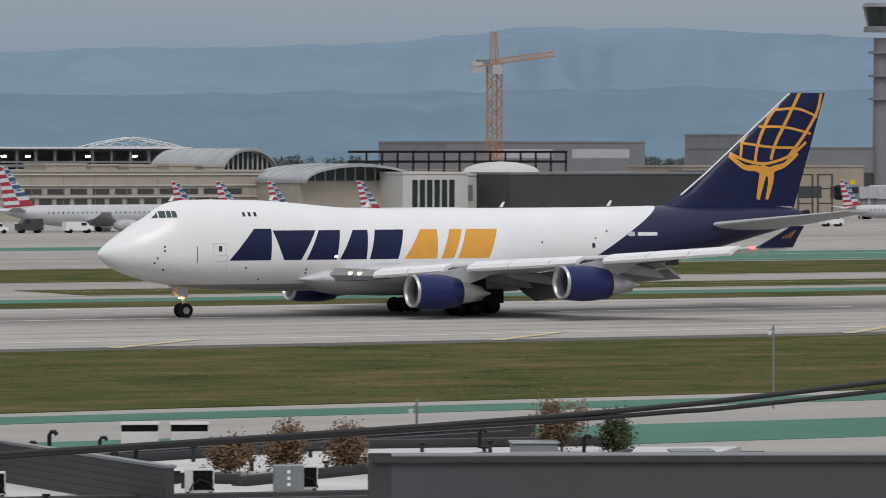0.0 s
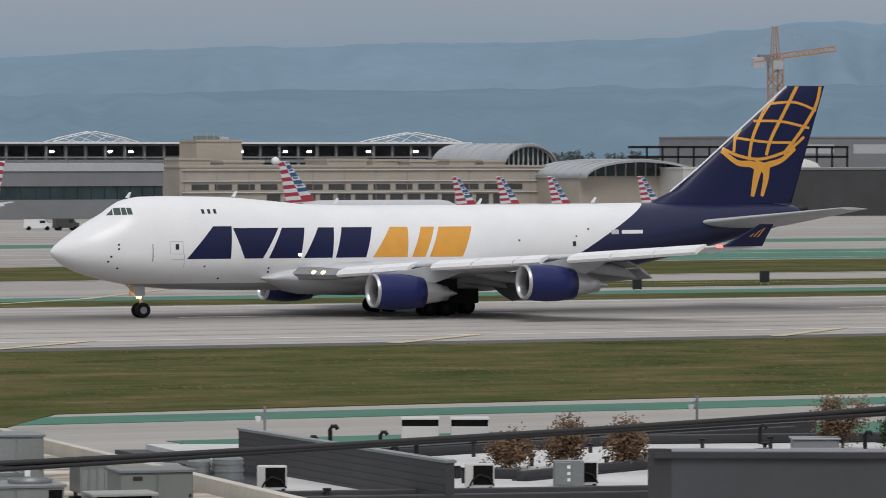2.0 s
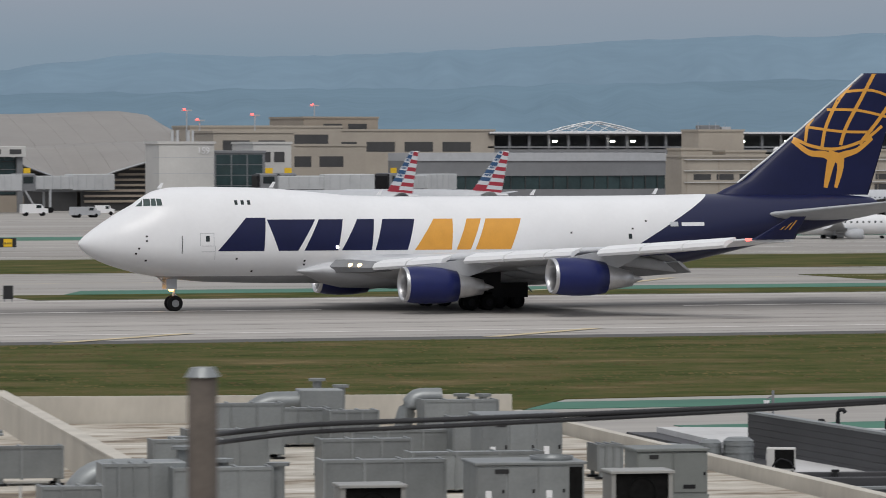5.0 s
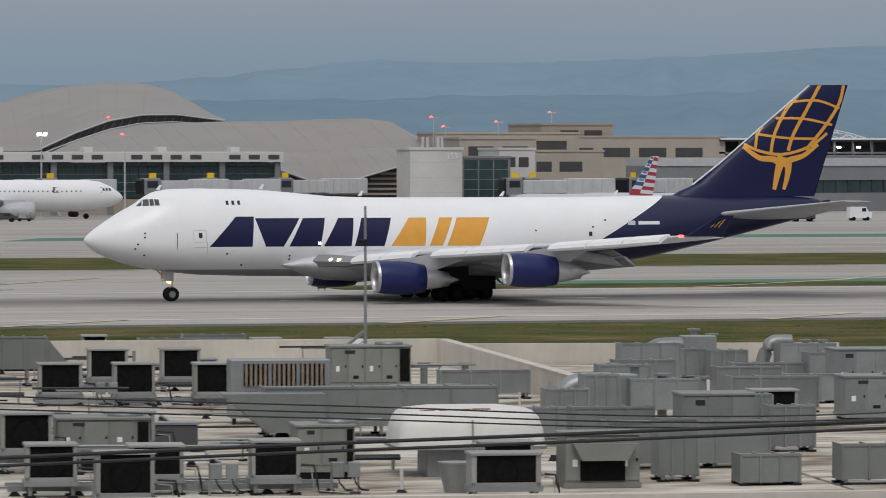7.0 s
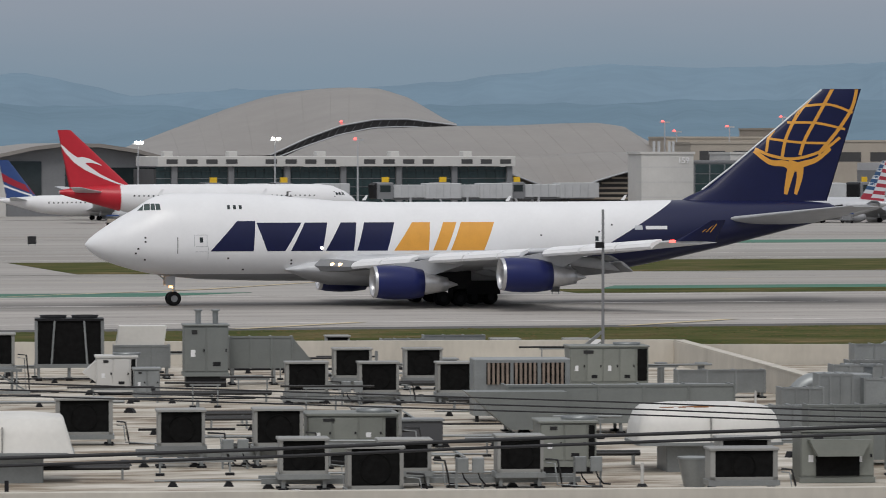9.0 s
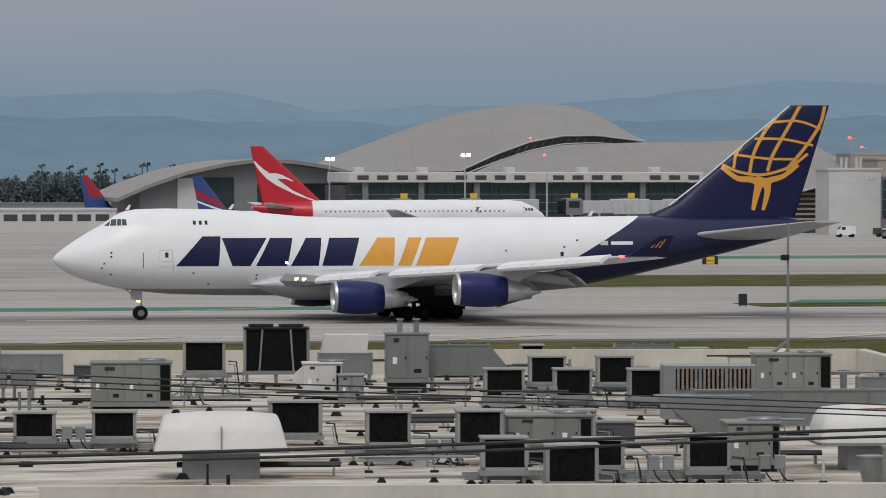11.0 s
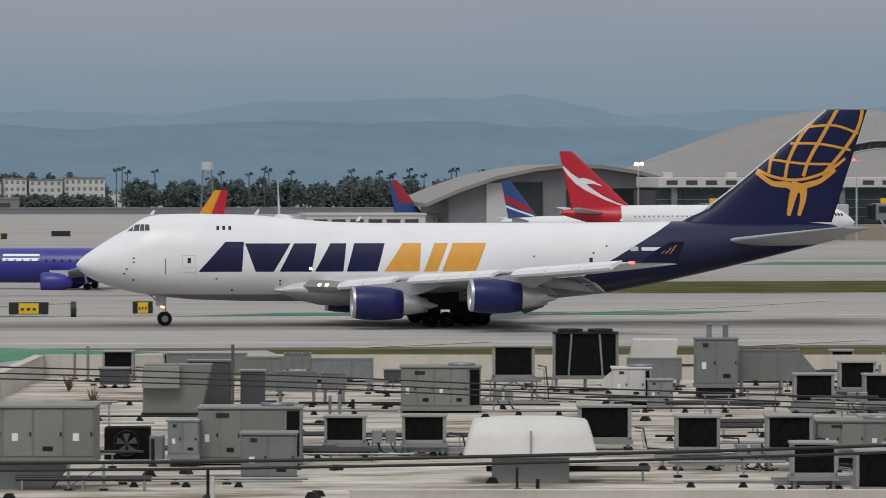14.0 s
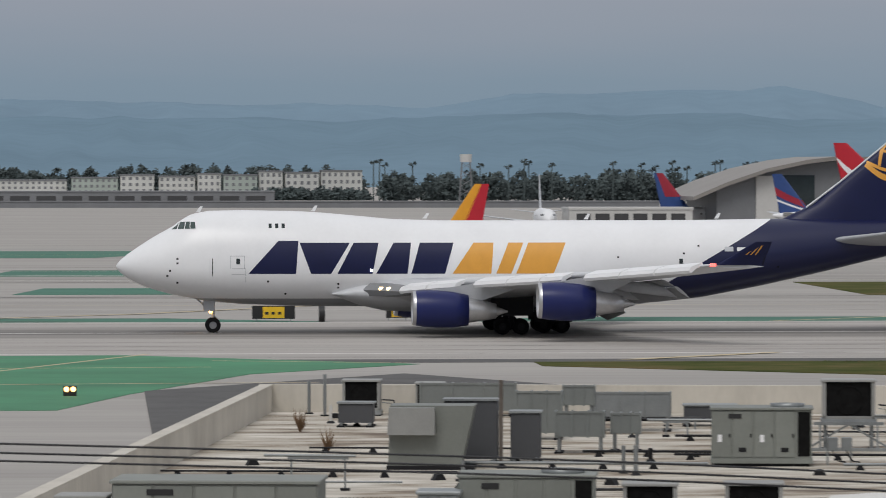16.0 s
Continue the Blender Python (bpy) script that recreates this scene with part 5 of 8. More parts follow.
# ================= parked aircraft =================
def airliner(name, x, y, rz, L, H, r, body, finm, label, stripes=None, title=None, group="parked airliners", eng=GREYP, zb=None, sweep=(0.80, 0.955), tail=None, marks=()):
    """A twin-engine airliner; x aft of the nose in its own space, port side to -y."""
    k = L / 40.0
    b = thing(name, pose(x, y, 0, 0, 0, rz), label, "airplane", group)
    zc = 0.95 * k + 1.05 * r if zb is None else zb
    prof = [(0, 0.03, -0.15), (0.012, 0.3, -0.14), (0.04, 0.62, -0.07), (0.08, 0.88, 0), (0.13, 1, 0), (0.66, 1, 0), (0.78, 0.86, 0.12), (0.9, 0.5, 0.36), (0.98, 0.2, 0.5), (1.0, 0.1, 0.52)]
    part("fuselage", Shape().loft([[(s * L, r * q * math.cos(a), zc + r * dz + r * 1.03 * q * math.sin(a)) for a in np.linspace(0, 2 * math.pi, 25)[:-1]] for s, q, dz in prof]), body, b)
    if tail:
        part("tail_band", Shape().loft([[(q * L, (r * w + 0.04) * math.cos(a), zc + r * dz + (r * 1.03 * w + 0.04) * math.sin(a)) for a in np.linspace(0, 2 * math.pi, 25)[:-1]]
             for q, w, dz in ((0.80, 0.83, 0.15), (0.9, 0.5, 0.36), (0.98, 0.2, 0.5), (0.999, 0.1, 0.52))]), tail, b)
    zf = zc + r * 0.75
    fh = H - zf
    fl0, fl1, ft0, ft1 = L * sweep[0], L * sweep[1], L * 0.965, L * 1.005
    def le(z): return fl0 + (fl1 - fl0) * (z - zf) / fh
    def te(z): return ft0 + (ft1 - ft0) * (z - zf) / fh
    fin_ = part("fin", Shape().loft([[(le(z) + px, h, z) for px, h in foil(te(z) - le(z), 0.09, 8)] for z in (zf, zf + fh * 0.5, H)]), finm, b)
    if stripes:
        for z0f, z1f, skew, m, a0, a1 in stripes:
            n_ = 6
            for side in (-1, 1):
                v, f = [], []
                for i in range(n_ + 1):
                    u = a0 + (a1 - a0) * i / n_
                    for zf_ in (z0f + skew * u, z1f + skew * u):
                        z = zf + fh * min(max(zf_, 0.0), 1.0)
                        c = te(z) - le(z)
                        w = 5 * 0.09 * (0.2969 * math.sqrt(max(u, 0.002)) - 0.126 * u - 0.3516 * u * u + 0.2843 * u ** 3 - 0.1036 * u ** 4) * c
                        v.append((le(z) + u * c, side * (w + 0.03), z))
                    if i:
                        f.append((2 * i - 2, 2 * i - 1, 2 * i + 1, 2 * i))
                part("tail_stripe", Shape().add(v, f, True), m, fin_)
    for line in marks:
        for side in (-1, 1):
            v, f = [], []
            for i, (u, zq, hw) in enumerate(line):
                for q in (zq - hw, zq + hw):
                    z = zf + fh * min(max(q, 0.0), 1.0)
                    c = te(z) - le(z)
                    w = 5 * 0.09 * (0.2969 * math.sqrt(max(u, 0.002)) - 0.126 * u - 0.3516 * u * u + 0.2843 * u ** 3 - 0.1036 * u ** 4) * c
                    v.append((le(z) + u * c, side * (w + 0.04), z))
                if i:
                    f.append((2 * i - 2, 2 * i - 1, 2 * i + 1, 2 * i))
            part("tail_mark", Shape().add(v, f, True), WHITE, fin_)
    for sg in (-1, 1):
        part("wing", Shape().loft([[(lx + px, sg * wy, wz + h) for px, h in foil(c, t, 8)] for wy, lx, c, wz, t in ((r * 0.6, L * 0.36, L * 0.19, zc - r * 0.55, 0.13), (L * 0.17, L * 0.45, L * 0.10, zc - r * 0.2, 0.11), (L * 0.44, L * 0.585, L * 0.04, zc + r * 0.45, 0.1))]), SILVER, b)
        part("stabilizer", Shape().loft([[(lx + px, sg * wy, wz + h) for px, h in foil(c, 0.09, 8)] for wy, lx, c, wz in ((r * 0.2, L * 0.85, L * 0.1, zc + r * 0.5), (L * 0.175, L * 0.955, L * 0.035, zc + r * 0.85))]), SILVER, b)
        ex, ey, ez, er = L * 0.33, sg * L * 0.155, zc - r * 0.95, r * 0.56
        e = part("engine", Shape().loft([[(ex + px, ey + q * er * math.cos(a), ez + q * er * math.sin(a)) for a in np.linspace(0, 2 * math.pi, 17)[:-1]] for px, q in ((0.05 * k, 0.9), (0, 0.97), (0.3 * k, 1.05), (1.6 * k, 1.08), (3.2 * k, 0.9), (4.4 * k, 0.5), (4.6 * k, 0.1))]), eng, b)
        part("pylon", Shape().box(ex + 1.2 * k, ex + 4 * k, ey - 0.12, ey + 0.12, ez + er * 0.6, zc - r * 0.25), SILVER, e)
        part("main_wheel", Shape().rod((L * 0.49, sg * r * 1.4 - 0.45, 0.5 * k), (L * 0.49, sg * r * 1.4 + 0.45, 0.5 * k), 0.5 * k, n=14), RUBBER, b)
        part("main_leg", Shape().rod((L * 0.49, sg * r * 1.4, 0.5 * k), (L * 0.48, sg * r * 1.3, zc - r * 0.5), 0.16 * k, n=8), SILVER, b)
    part("nose_wheel", Shape().rod((L * 0.125, -0.3, 0.36 * k), (L * 0.125, 0.3, 0.36 * k), 0.36 * k, n=14), RUBBER, b)
    part("nose_leg", Shape().rod((L * 0.125, 0, 0.36 * k), (L * 0.12, 0, zc - r * 0.7), 0.11 * k, n=8), SILVER, b)
    def side(s, z, pr=0.02):
        q = interp(s / L, [p[0] for p in prof], [p[1] for p in prof])
        dz = interp(s / L, [p[0] for p in prof], [p[2] for p in prof])
        yy = (z - zc - r * dz) / (r * 1.03 * q)
        return r * q * math.sqrt(max(0.03, 1 - yy * yy)) + pr
    sh = {-1: None, 1: None}
    wz = zc + r * 0.28
    n_ = int(L * 0.62 / (0.9 * max(1, k * 0.7)))
    wsh = Shape()
    for i in range(n_):
        s = L * 0.15 + i * L * 0.62 / n_
        for sg in (-1, 1):
            q = sg * side(s, wz)
            wsh.add([(s, q, wz - 0.17), (s + 0.26, q, wz - 0.17), (s + 0.26, q, wz + 0.17), (s, q, wz + 0.17)], [(0, 1, 2, 3)])
    part("window_row", wsh, GLASSD, b)
    for i in range(3):
        s = L * 0.045 + i * 0.45 * k
        for sg in (-1, 1):
            z0 = zc + r * 0.32
            part("cockpit_window", Shape().add([(s, sg * side(s, z0, 0.03), z0), (s + 0.36 * k, sg * side(s + 0.36 * k, z0, 0.03), z0), (s + 0.4 * k, sg * side(s + 0.4 * k, z0 + 0.32 * k, 0.03), z0 + 0.4 * k), (s + 0.12 * k, sg * side(s + 0.12 * k, z0 + 0.3 * k, 0.03), z0 + 0.3 * k)], [(0, 1, 2, 3)]), GLASSD, b)
    if title:
        for t0, t1, z0, z1, m in title:
            for sg in (-1, 1):
                v = []
                for s, z in ((t0, z0), (t1, z0), (t1, z1), (t0, z1)):
                    v.append((s, sg * side(s, z, 0.04), z))
                part("title_block", Shape().add(v, [(0, 1, 2, 3)]), m, b)
    return b


FLAG = []
STRIPE_R = mat("stripe_red_paint", (0.34, 0.03, 0.05), 0.4, vary=0.06)
STRIPE_B = mat("stripe_blue_paint", (0.03, 0.085, 0.19), 0.4, vary=0.06)
STRIPE_W = mat("stripe_pale_paint", (0.58, 0.60, 0.63), 0.4, vary=0.06)
for i in range(11):
    FLAG.append((0.02 + i * 0.09, 0.02 + (i + 1) * 0.09, -0.05, (STRIPE_R, STRIPE_W)[i % 2], 0.46, 1.0))
    FLAG.append((0.02 + i * 0.09, 0.02 + (i + 1) * 0.09, -0.05, STRIPE_R if i < 2 else (STRIPE_W, STRIPE_B)[i % 2], 0.0, 0.46))
    if i > 2:
        FLAG.append((0.05 + i * 0.09, 0.10 + i * 0.09, -0.05, STRIPE_B, 0.06, 0.40))
TT = lambda L: [(L * 0.12, L * 0.26, 3.2, 4.3, GREYP)]
for x, y, rz, L in ((387, 850, 180, 36), (265.2, 890, -40, 31), (278.4, 893, -40, 36)):
    airliner("airliner", x, y, rz, L, 11.8, 1.9, SILVER, WHITE, "silver twin-jet airliner with striped tail parked at a gate", FLAG, TT(L))
for x in (407.8, 417.2, 428.2, 447.8, 560):
    airliner("regional_jet", x + 26, 900, 180, 26, 8.7, 1.35, SILVER, WHITE, "silver regional jet with striped tail parked at a gate", FLAG)
taxiing = airliner("regional_jet", 271, 667, 180, 22, 6.8, 1.35, WHITE, BLUE_M, "white regional jet with blue tail on the taxiway", group="taxiing airliners")
airliner("widebody_airliner", 135.3 + 57, 900, 180, 57, 17.6, 2.9, WHITE, RED, "white wide-body airliner with red tail at its gate", None, [(4.5, 14, 5.0, 6.0, GREYD)], sweep=(0.755, 0.962), tail=RED,
         marks=([(0.99, 0.74, 0.02), (0.9, 0.66, 0.06), (0.76, 0.53, 0.09), (0.6, 0.42, 0.10), (0.46, 0.31, 0.07), (0.34, 0.2, 0.04), (0.18, 0.1, 0.02), (0.04, 0.04, 0.006)],
                [(0.62, 0.46, 0.07), (0.46, 0.49, 0.05), (0.3, 0.47, 0.035), (0.16, 0.40, 0.01)]))
airliner("airliner", 130.5 + 37, 945, 186, 38, 11.9, 1.95, WHITE, BLUE_M, "white airliner with navy and crimson tail", [(0.1, 0.32, 0.35, CRIMSON, 0.0, 1.0), (0.0, 0.06, 0.3, WHITE, 0.0, 1.0)])
airliner("airliner", 116 + 38, 1022, 184, 38, 11.9, 1.95, WHITE, BLUE_M, "white airliner with red and navy tail", [(0.35, 1.0, 0.0, CRIMSON, 0.0, 0.7)])
airliner("airliner", 91, 985, 88, 36, 11.6, 1.9, WHITE, SILVER, "white airliner seen nose-on beyond the runway", group="taxiing airliners")
airliner("airliner", 13.6, 560, -12, 31.2, 11.5, 1.95, BLUE_V, BLUE_V, "violet-blue twin-jet airliner with red and amber tail on the taxiway",
         [(0.0, 1.0, 0.0, RED, 0.45, 1.0), (0.0, 1.0, 0.0, ORANGE, 0.0, 0.5)], [(5.2, 9.5, 3.3, 4.1, WHITE)], "taxiing airliners", BLUE_V, 2.75)

# ================= the plant roof =================
RZ = 4.5
TILT = -7.5
e1, e2 = (0.9914, -0.1305), (0.1305, 0.9914)
O = (8.4, 210.8)


def rp(u, v):
    return (O[0] + u * e1[0] + v * e2[0], O[1] + u * e1[1] + v * e2[1])


roofb = thing("plant_building", pose(0, 0, 0), "low commercial building with pale weathered plant roof", "building")
part("wall", Shape().slab([rp(0, 0), rp(50.0, 0), rp(50.0, -86), rp(0, -86)], 0, RZ - 0.25), PARAP, roofb)
part("roof", Shape().slab([rp(0.2, -0.2), rp(49.8, -0.2), rp(49.8, -85.8), rp(0.2, -85.8)], RZ - 0.25, RZ), ROOFW, roofb, "pale stained roof membrane")
for q in ([rp(-0.1, -86), rp(0.35, -86), rp(0.35, 0.1), rp(-0.1, 0.1)], [rp(49.7, -34), rp(50.15, -34), rp(50.15, 0.1), rp(49.7, 0.1)], [rp(-0.1, -0.25), rp(50.1, -0.25), rp(50.1, 0.2), rp(-0.1, 0.2)], [rp(16, -86.2), rp(50.1, -86.2), rp(50.1, -85.7), rp(16, -85.7)]):
    h = 0.95 if q[0] != rp(16, -86.2) else 0.72
    part("parapet", Shape().slab(q, RZ - 0.01, RZ + h), PARAP, roofb, "pale plaster parapet")
    cx, cy = sum(p[0] for p in q) / 4, sum(p[1] for p in q) / 4
    part("coping", Shape().slab([(p[0] + (0.04 if p[0] > cx else -0.04), p[1]) for p in q], RZ + h, RZ + h + 0.06), PARAP, roofb)


annex = thing("roof_annex", pose(0, 0, 0), "low annex with pale roof beside the plant roof", "building")
part("wall", Shape().slab([(58.3, 203), (73.8, 199.6), (69, 150), (47, 105), (45, 109)], 0, RZ - 0.2), PARAP, annex)
part("roof", Shape().slab([(58.5, 202.8), (73.6, 199.4), (68.8, 150.2), (47.2, 105.2), (45.2, 109.2)], RZ - 0.2, RZ - 0.004), ROOFW, annex)
part("kerb", Shape().slab([(58.3, 203), (73.8, 199.6), (73.8, 199.9), (58.3, 203.3)], RZ - 0.2, RZ + 0.85), PARAP, annex)
part("kerb", Shape().slab([(73.8, 199.6), (69, 150), (69.4, 150), (74.1, 199.6)], RZ - 0.2, RZ + 0.35), PARAP, annex)


def at(x, y, rz=TILT):
    return pose(x, y, RZ, 0, 0, rz)


def legs(b, w, d, h, m=GALV, n=2):
    for x in np.linspace(-w / 2 + 0.1, w / 2 - 0.1, n):
        for y in (0.1, d - 0.1):
            part("leg", Shape().box(x - 0.05, x + 0.05, y - 0.05, y + 0.05, 0, h), m, b)
            part("foot", Shape().box(x - 0.14, x + 0.14, y - 0.14, y + 0.14, 0, 0.06), DARKM, b)


def condenser(x, y, w, h0, h, d=1.0, fan=True, rz=TILT):
    """A condenser with a dark coil face towards the viewer, on a leg frame."""
    b = thing("condenser_unit", at(x, y, rz), "grey air-conditioning condenser with black coil face on a leg frame", "air conditioner", "rooftop condensers")
    legs(b, w, d, h0)
    part("base_rail", Shape().box(-w / 2 - 0.05, w / 2 + 0.05, -0.05, d + 0.05, h0 - 0.1, h0 + 0.04), GALV, b)
    t = 0.07 * w
    part("casing", Shape().box(-w / 2, w / 2, 0.12, d, h0 + 0.04, h0 + h, 0.03), FRAMEM, b)
    for sx in (-1, 1):
        part("corner_post", Shape().box(sx * (w / 2 - t / 2) - t / 2, sx * (w / 2 - t / 2) + t / 2, 0.0, 0.14, h0 + 0.04, h0 + h), FRAMEM, b)
    part("top_cover", Shape().box(-w / 2 - 0.04, w / 2 + 0.04, -0.05, d + 0.04, h0 + h, h0 + h + 0.07, 0.02), FRAMEM, b)
    part("sill", Shape().box(-w / 2, w / 2, 0.0, 0.13, h0 + 0.04, h0 + 0.13), FRAMEM, b)
    part("coil", Shape().box(-w / 2 + t, w / 2 - t, 0.05, 0.12, h0 + 0.13, h0 + h - 0.02), COIL, b, "black finned coil")
    rr_ = min(w * 0.36, h * 0.38)
    part("fan_ring", Shape().loft([[(r * math.cos(a), 0.045 - q, h0 + h * 0.52 + r * math.sin(a)) for a in np.linspace(0, 2 * math.pi, 21)[:-1]] for r, q in ((rr_, 0.0), (rr_, 0.02), (rr_ * 0.93, 0.02), (rr_ * 0.93, 0.0))], caps=False), COIL, b)
    return b


COND = [(11.8, 207.5, 1.35, 0.15, 1.08), (26.0, 185.3, 1.66, 0.97, 1.21), (15.8, 151.2, 1.31, 0.38, 0.84), (18.3, 150.9, 1.4, 0.38, 0.86), (24.5, 153.3, 1.74, 0.29, 1.1), (36.0, 175.7, 1.51, 0.36, 1.07),
        (39.6, 184.8, 1.45, 0.43, 1.09), (38.5, 175.1, 1.43, 0.36, 1.07), (42.2, 184.2, 1.43, 0.43, 1.09), (41.2, 174.4, 1.41, 0.36, 1.07), (43.8, 207.6, 1.01, 0.34, 0.77)]
COND2 = [(51.3, 208.1, 1.22, 0.24, 0.66), (54.3, 207.4, 1.09, 0.24, 0.66), (25.6, 142.4, 1.35, 0.59, 1.01), (28.3, 141.8, 1.4, 0.59, 1.04), (32.2, 146.5, 1.45, 0.47, 0.9), (27.2, 132.7, 1.3, 0.4, 0.93),
         (28.6, 130.2, 1.47, 0.15, 1.1), (30.0, 132.9, 1.4, 0.42, 0.83), (33.0, 132.2, 1.24, 0.39, 0.97), (38.3, 129.1, 1.79, 0.3, 0.83), (14.3, 208, 1.0, 0.3, 0.8)]
for row in COND + COND2:
    condenser(*row)
# long steel stands under the rows
for x, y, w, h in ((38.7, 175.4, 7.2, 0.34), (40.8, 185.0, 4.8, 0.4), (17.2, 151.4, 5.2, 0.36), (28.2, 142.6, 7.6, 0.55), (30.5, 133.2, 8.6, 0.38)):
    b = thing("equipment_stand", at(x, y), "galvanised steel stand under a row of condensers", "steel stand", "equipment stands")
    for yy in (-0.12, 1.1):
        part("beam", Shape().box(-w / 2, w / 2, yy, yy + 0.1, h - 0.26, h - 0.11), GALV, b)
    for xx in np.linspace(-w / 2 + 0.2, w / 2 - 0.2, 6):
        part("post", Shape().box(xx - 0.05, xx + 0.05, -0.1, 0.0, 0, h - 0.26), GALV, b)
        part("foot", Shape().prism([(xx - 0.16, 0), (xx + 0.16, 0), (xx + 0.06, 0.12), (xx - 0.06, 0.12)], -0.2, 0.1), DARKM, b)


def big_condenser(x, y, w, h0, h):
    b = thing("twin_fan_condenser", at(x, y), "large black twin-fan condenser with metal straps", "air conditioner")
    d = 1.6
    legs(b, w, d, h0, n=3)
    part("base_rail", Shape().box(-w / 2 - 0.06, w / 2 + 0.06, -0.06, d, h0 - 0.12, h0 + 0.03), GALV, b)
    part("coil", Shape().box(-w / 2 + 0.05, w / 2 - 0.05, 0.04, d, h0 + 0.03, h0 + h - 0.05), COIL, b)
    for sx in (-1, 1):
        part("corner_post", Shape().box(sx * w / 2 - 0.06, sx * w / 2 + 0.06, 0, 0.12, h0, h0 + h), GALV, b)
        part("strap", Shape().bar((sx * w * 0.27, -0.0, h0), (sx * w * 0.22, -0.0, h0 + h), 0.07), GALV, b)
        part("fan_cowl", Shape().loft([[(sx * w * 0.24 + r * math.cos(a), d / 2 + r * math.sin(a), h0 + h + z) for a in np.linspace(0, 2 * math.pi, 21)[:-1]] for r, z in ((0.5, 0.0), (0.54, 0.14), (0.46, 0.14), (0.44, 0.0))]), DARKM, b)
    part("top_cover", Shape().box(-w / 2 - 0.05, w / 2 + 0.05, -0.04, d, h0 + h - 0.06, h0 + h + 0.02), DARKM, b)
    return b


big_condenser(30.3, 194.6, 2.6, 0.63, 1.79)


def rooftop_unit(x, y, w, h0, h, d=1.7, m=RTUM, label="sage-grey packaged rooftop air handler with access panels", dark_end=True, hood=False, curb=True):
    b = thing("rooftop_unit", at(x, y), label, "air handler", "rooftop units")
    if curb:
        part("curb", Shape().box(-w / 2 + 0.08, w / 2 - 0.08, 0.08, d - 0.08, 0, h0), DARKM, b)
    part("body", Shape().box(-w / 2, w / 2, 0, d, h0, h0 + h, 0.02), m, b)
    part("lid", Shape().box(-w / 2 - 0.05, w / 2 + 0.05, -0.06, d + 0.05, h0 + h, h0 + h + 0.07, 0.02), m, b)
    part("base_rail", Shape().box(-w / 2 - 0.03, w / 2 + 0.03, -0.04, d + 0.03, h0 - 0.12, h0 + 0.02), m, b)
    n = max(2, round(w / 0.8))
    pw = (w * (0.84 if dark_end else 1)) / n
    for i in range(n):
        x0 = -w / 2 + i * pw
        p = part("panel", Shape().box(x0 + 0.03, x0 + pw - 0.03, -0.025, 0.01, h0 + 0.08, h0 + h - 0.05, 0.008), m, b)
        part("latch", Shape().box(x0 + pw - 0.11, x0 + pw - 0.06, -0.05, -0.02, h0 + h * 0.45, h0 + h * 0.52), DARKM, p)
        if i % 2 == 0:
            part("sticker", Shape().box(x0 + pw * 0.3, x0 + pw * 0.5, -0.032, -0.024, h0 + h * 0.35, h0 + h * 0.5), WHITE, p, "white label with unreadable print")
        else:
            part("vent", Shape().box(x0 + pw * 0.3, x0 + pw * 0.65, -0.035, -0.024, h0 + h * 0.15, h0 + h * 0.24), DARKM, p)
    part("nameplate", Shape().box(-w * 0.33, -w * 0.2, -0.04, -0.024, h0 + h * 0.83, h0 + h * 0.92), BLACKP, b)
    if dark_end:
        part("coil", Shape().box(w / 2 - w * 0.14, w / 2 - 0.05, -0.02, 0.02, h0 + 0.1, h0 + h - 0.06), COIL, b)
        part("fan_cowl", Shape().loft([[(w * 0.26 + r * math.cos(a), d / 2 + r * math.sin(a), h0 + h + 0.06 + z) for a in np.linspace(0, 2 * math.pi, 19)[:-1]] for r, z in ((0.5, 0), (0.53, 0.1), (0.46, 0.1), (0.45, 0))]), GALV, b)
    if hood:
        part("hood", Shape().prism([(-w / 2 - 0.5, h0 + h * 0.5), (-w / 2, h0 + h * 0.2), (-w / 2, h0 + h * 0.9)], 0.2, d - 0.2), m, b)
    return b


rooftop_unit(22.2, 177.8, 3.0, 0.21, 1.48)
rooftop_unit(12.4, 146.8, 3.16, 0.17, 1.56, hood=True)
rooftop_unit(4.9, 136.0, 4.33, 0.9, 1.44, 2.0, RTUM, "long sage-grey air handler on a tapered plenum", dark_end=False, curb=False)
pl = thing("plenum", at(4.9, 136.2), "grey tapered sheet-metal plenum under the air handler", "duct")
part("body", Shape().loft([[(-0.9, 0.1, 0), (0.9, 0.1, 0), (0.9, 1.6, 0), (-0.9, 1.6, 0)], [(-1.5, 0, 0.78), (1.5, 0, 0.78), (1.5, 1.7, 0.78), (-1.5, 1.7, 0.78)]], smooth=False), DUCT, pl)
rooftop_unit(49.0, 182.5, 2.98, 0.26, 1.36)
rooftop_unit(35.7, 137.5, 1.58, 0.32, 1.1)
rooftop_unit(30.5, 142.0, 2.6, 0.5, 0.95)
rooftop_unit(30.3, 183.0, 1.49, 0.24, 1.16, 1.3, WHITEB, "white packaged rooftop air handler", hood=True)
rooftop_unit(31.2, 181.6, 0.95, 0.1, 0.9, 1.0, GALV, "small galvanised control cabinet on the roof", dark_end=False)
rooftop_unit(12.3, 139.2, 1.6, 0.08, 1.27, 1.2, DUCT, "dark green-grey equipment cabinet on the roof", dark_end=False)
rooftop_unit(10.3, 146.2, 0.95, 0.35, 1.04, 1.2, GALV, "small galvanised cabinet beside the air handler", dark_end=False)

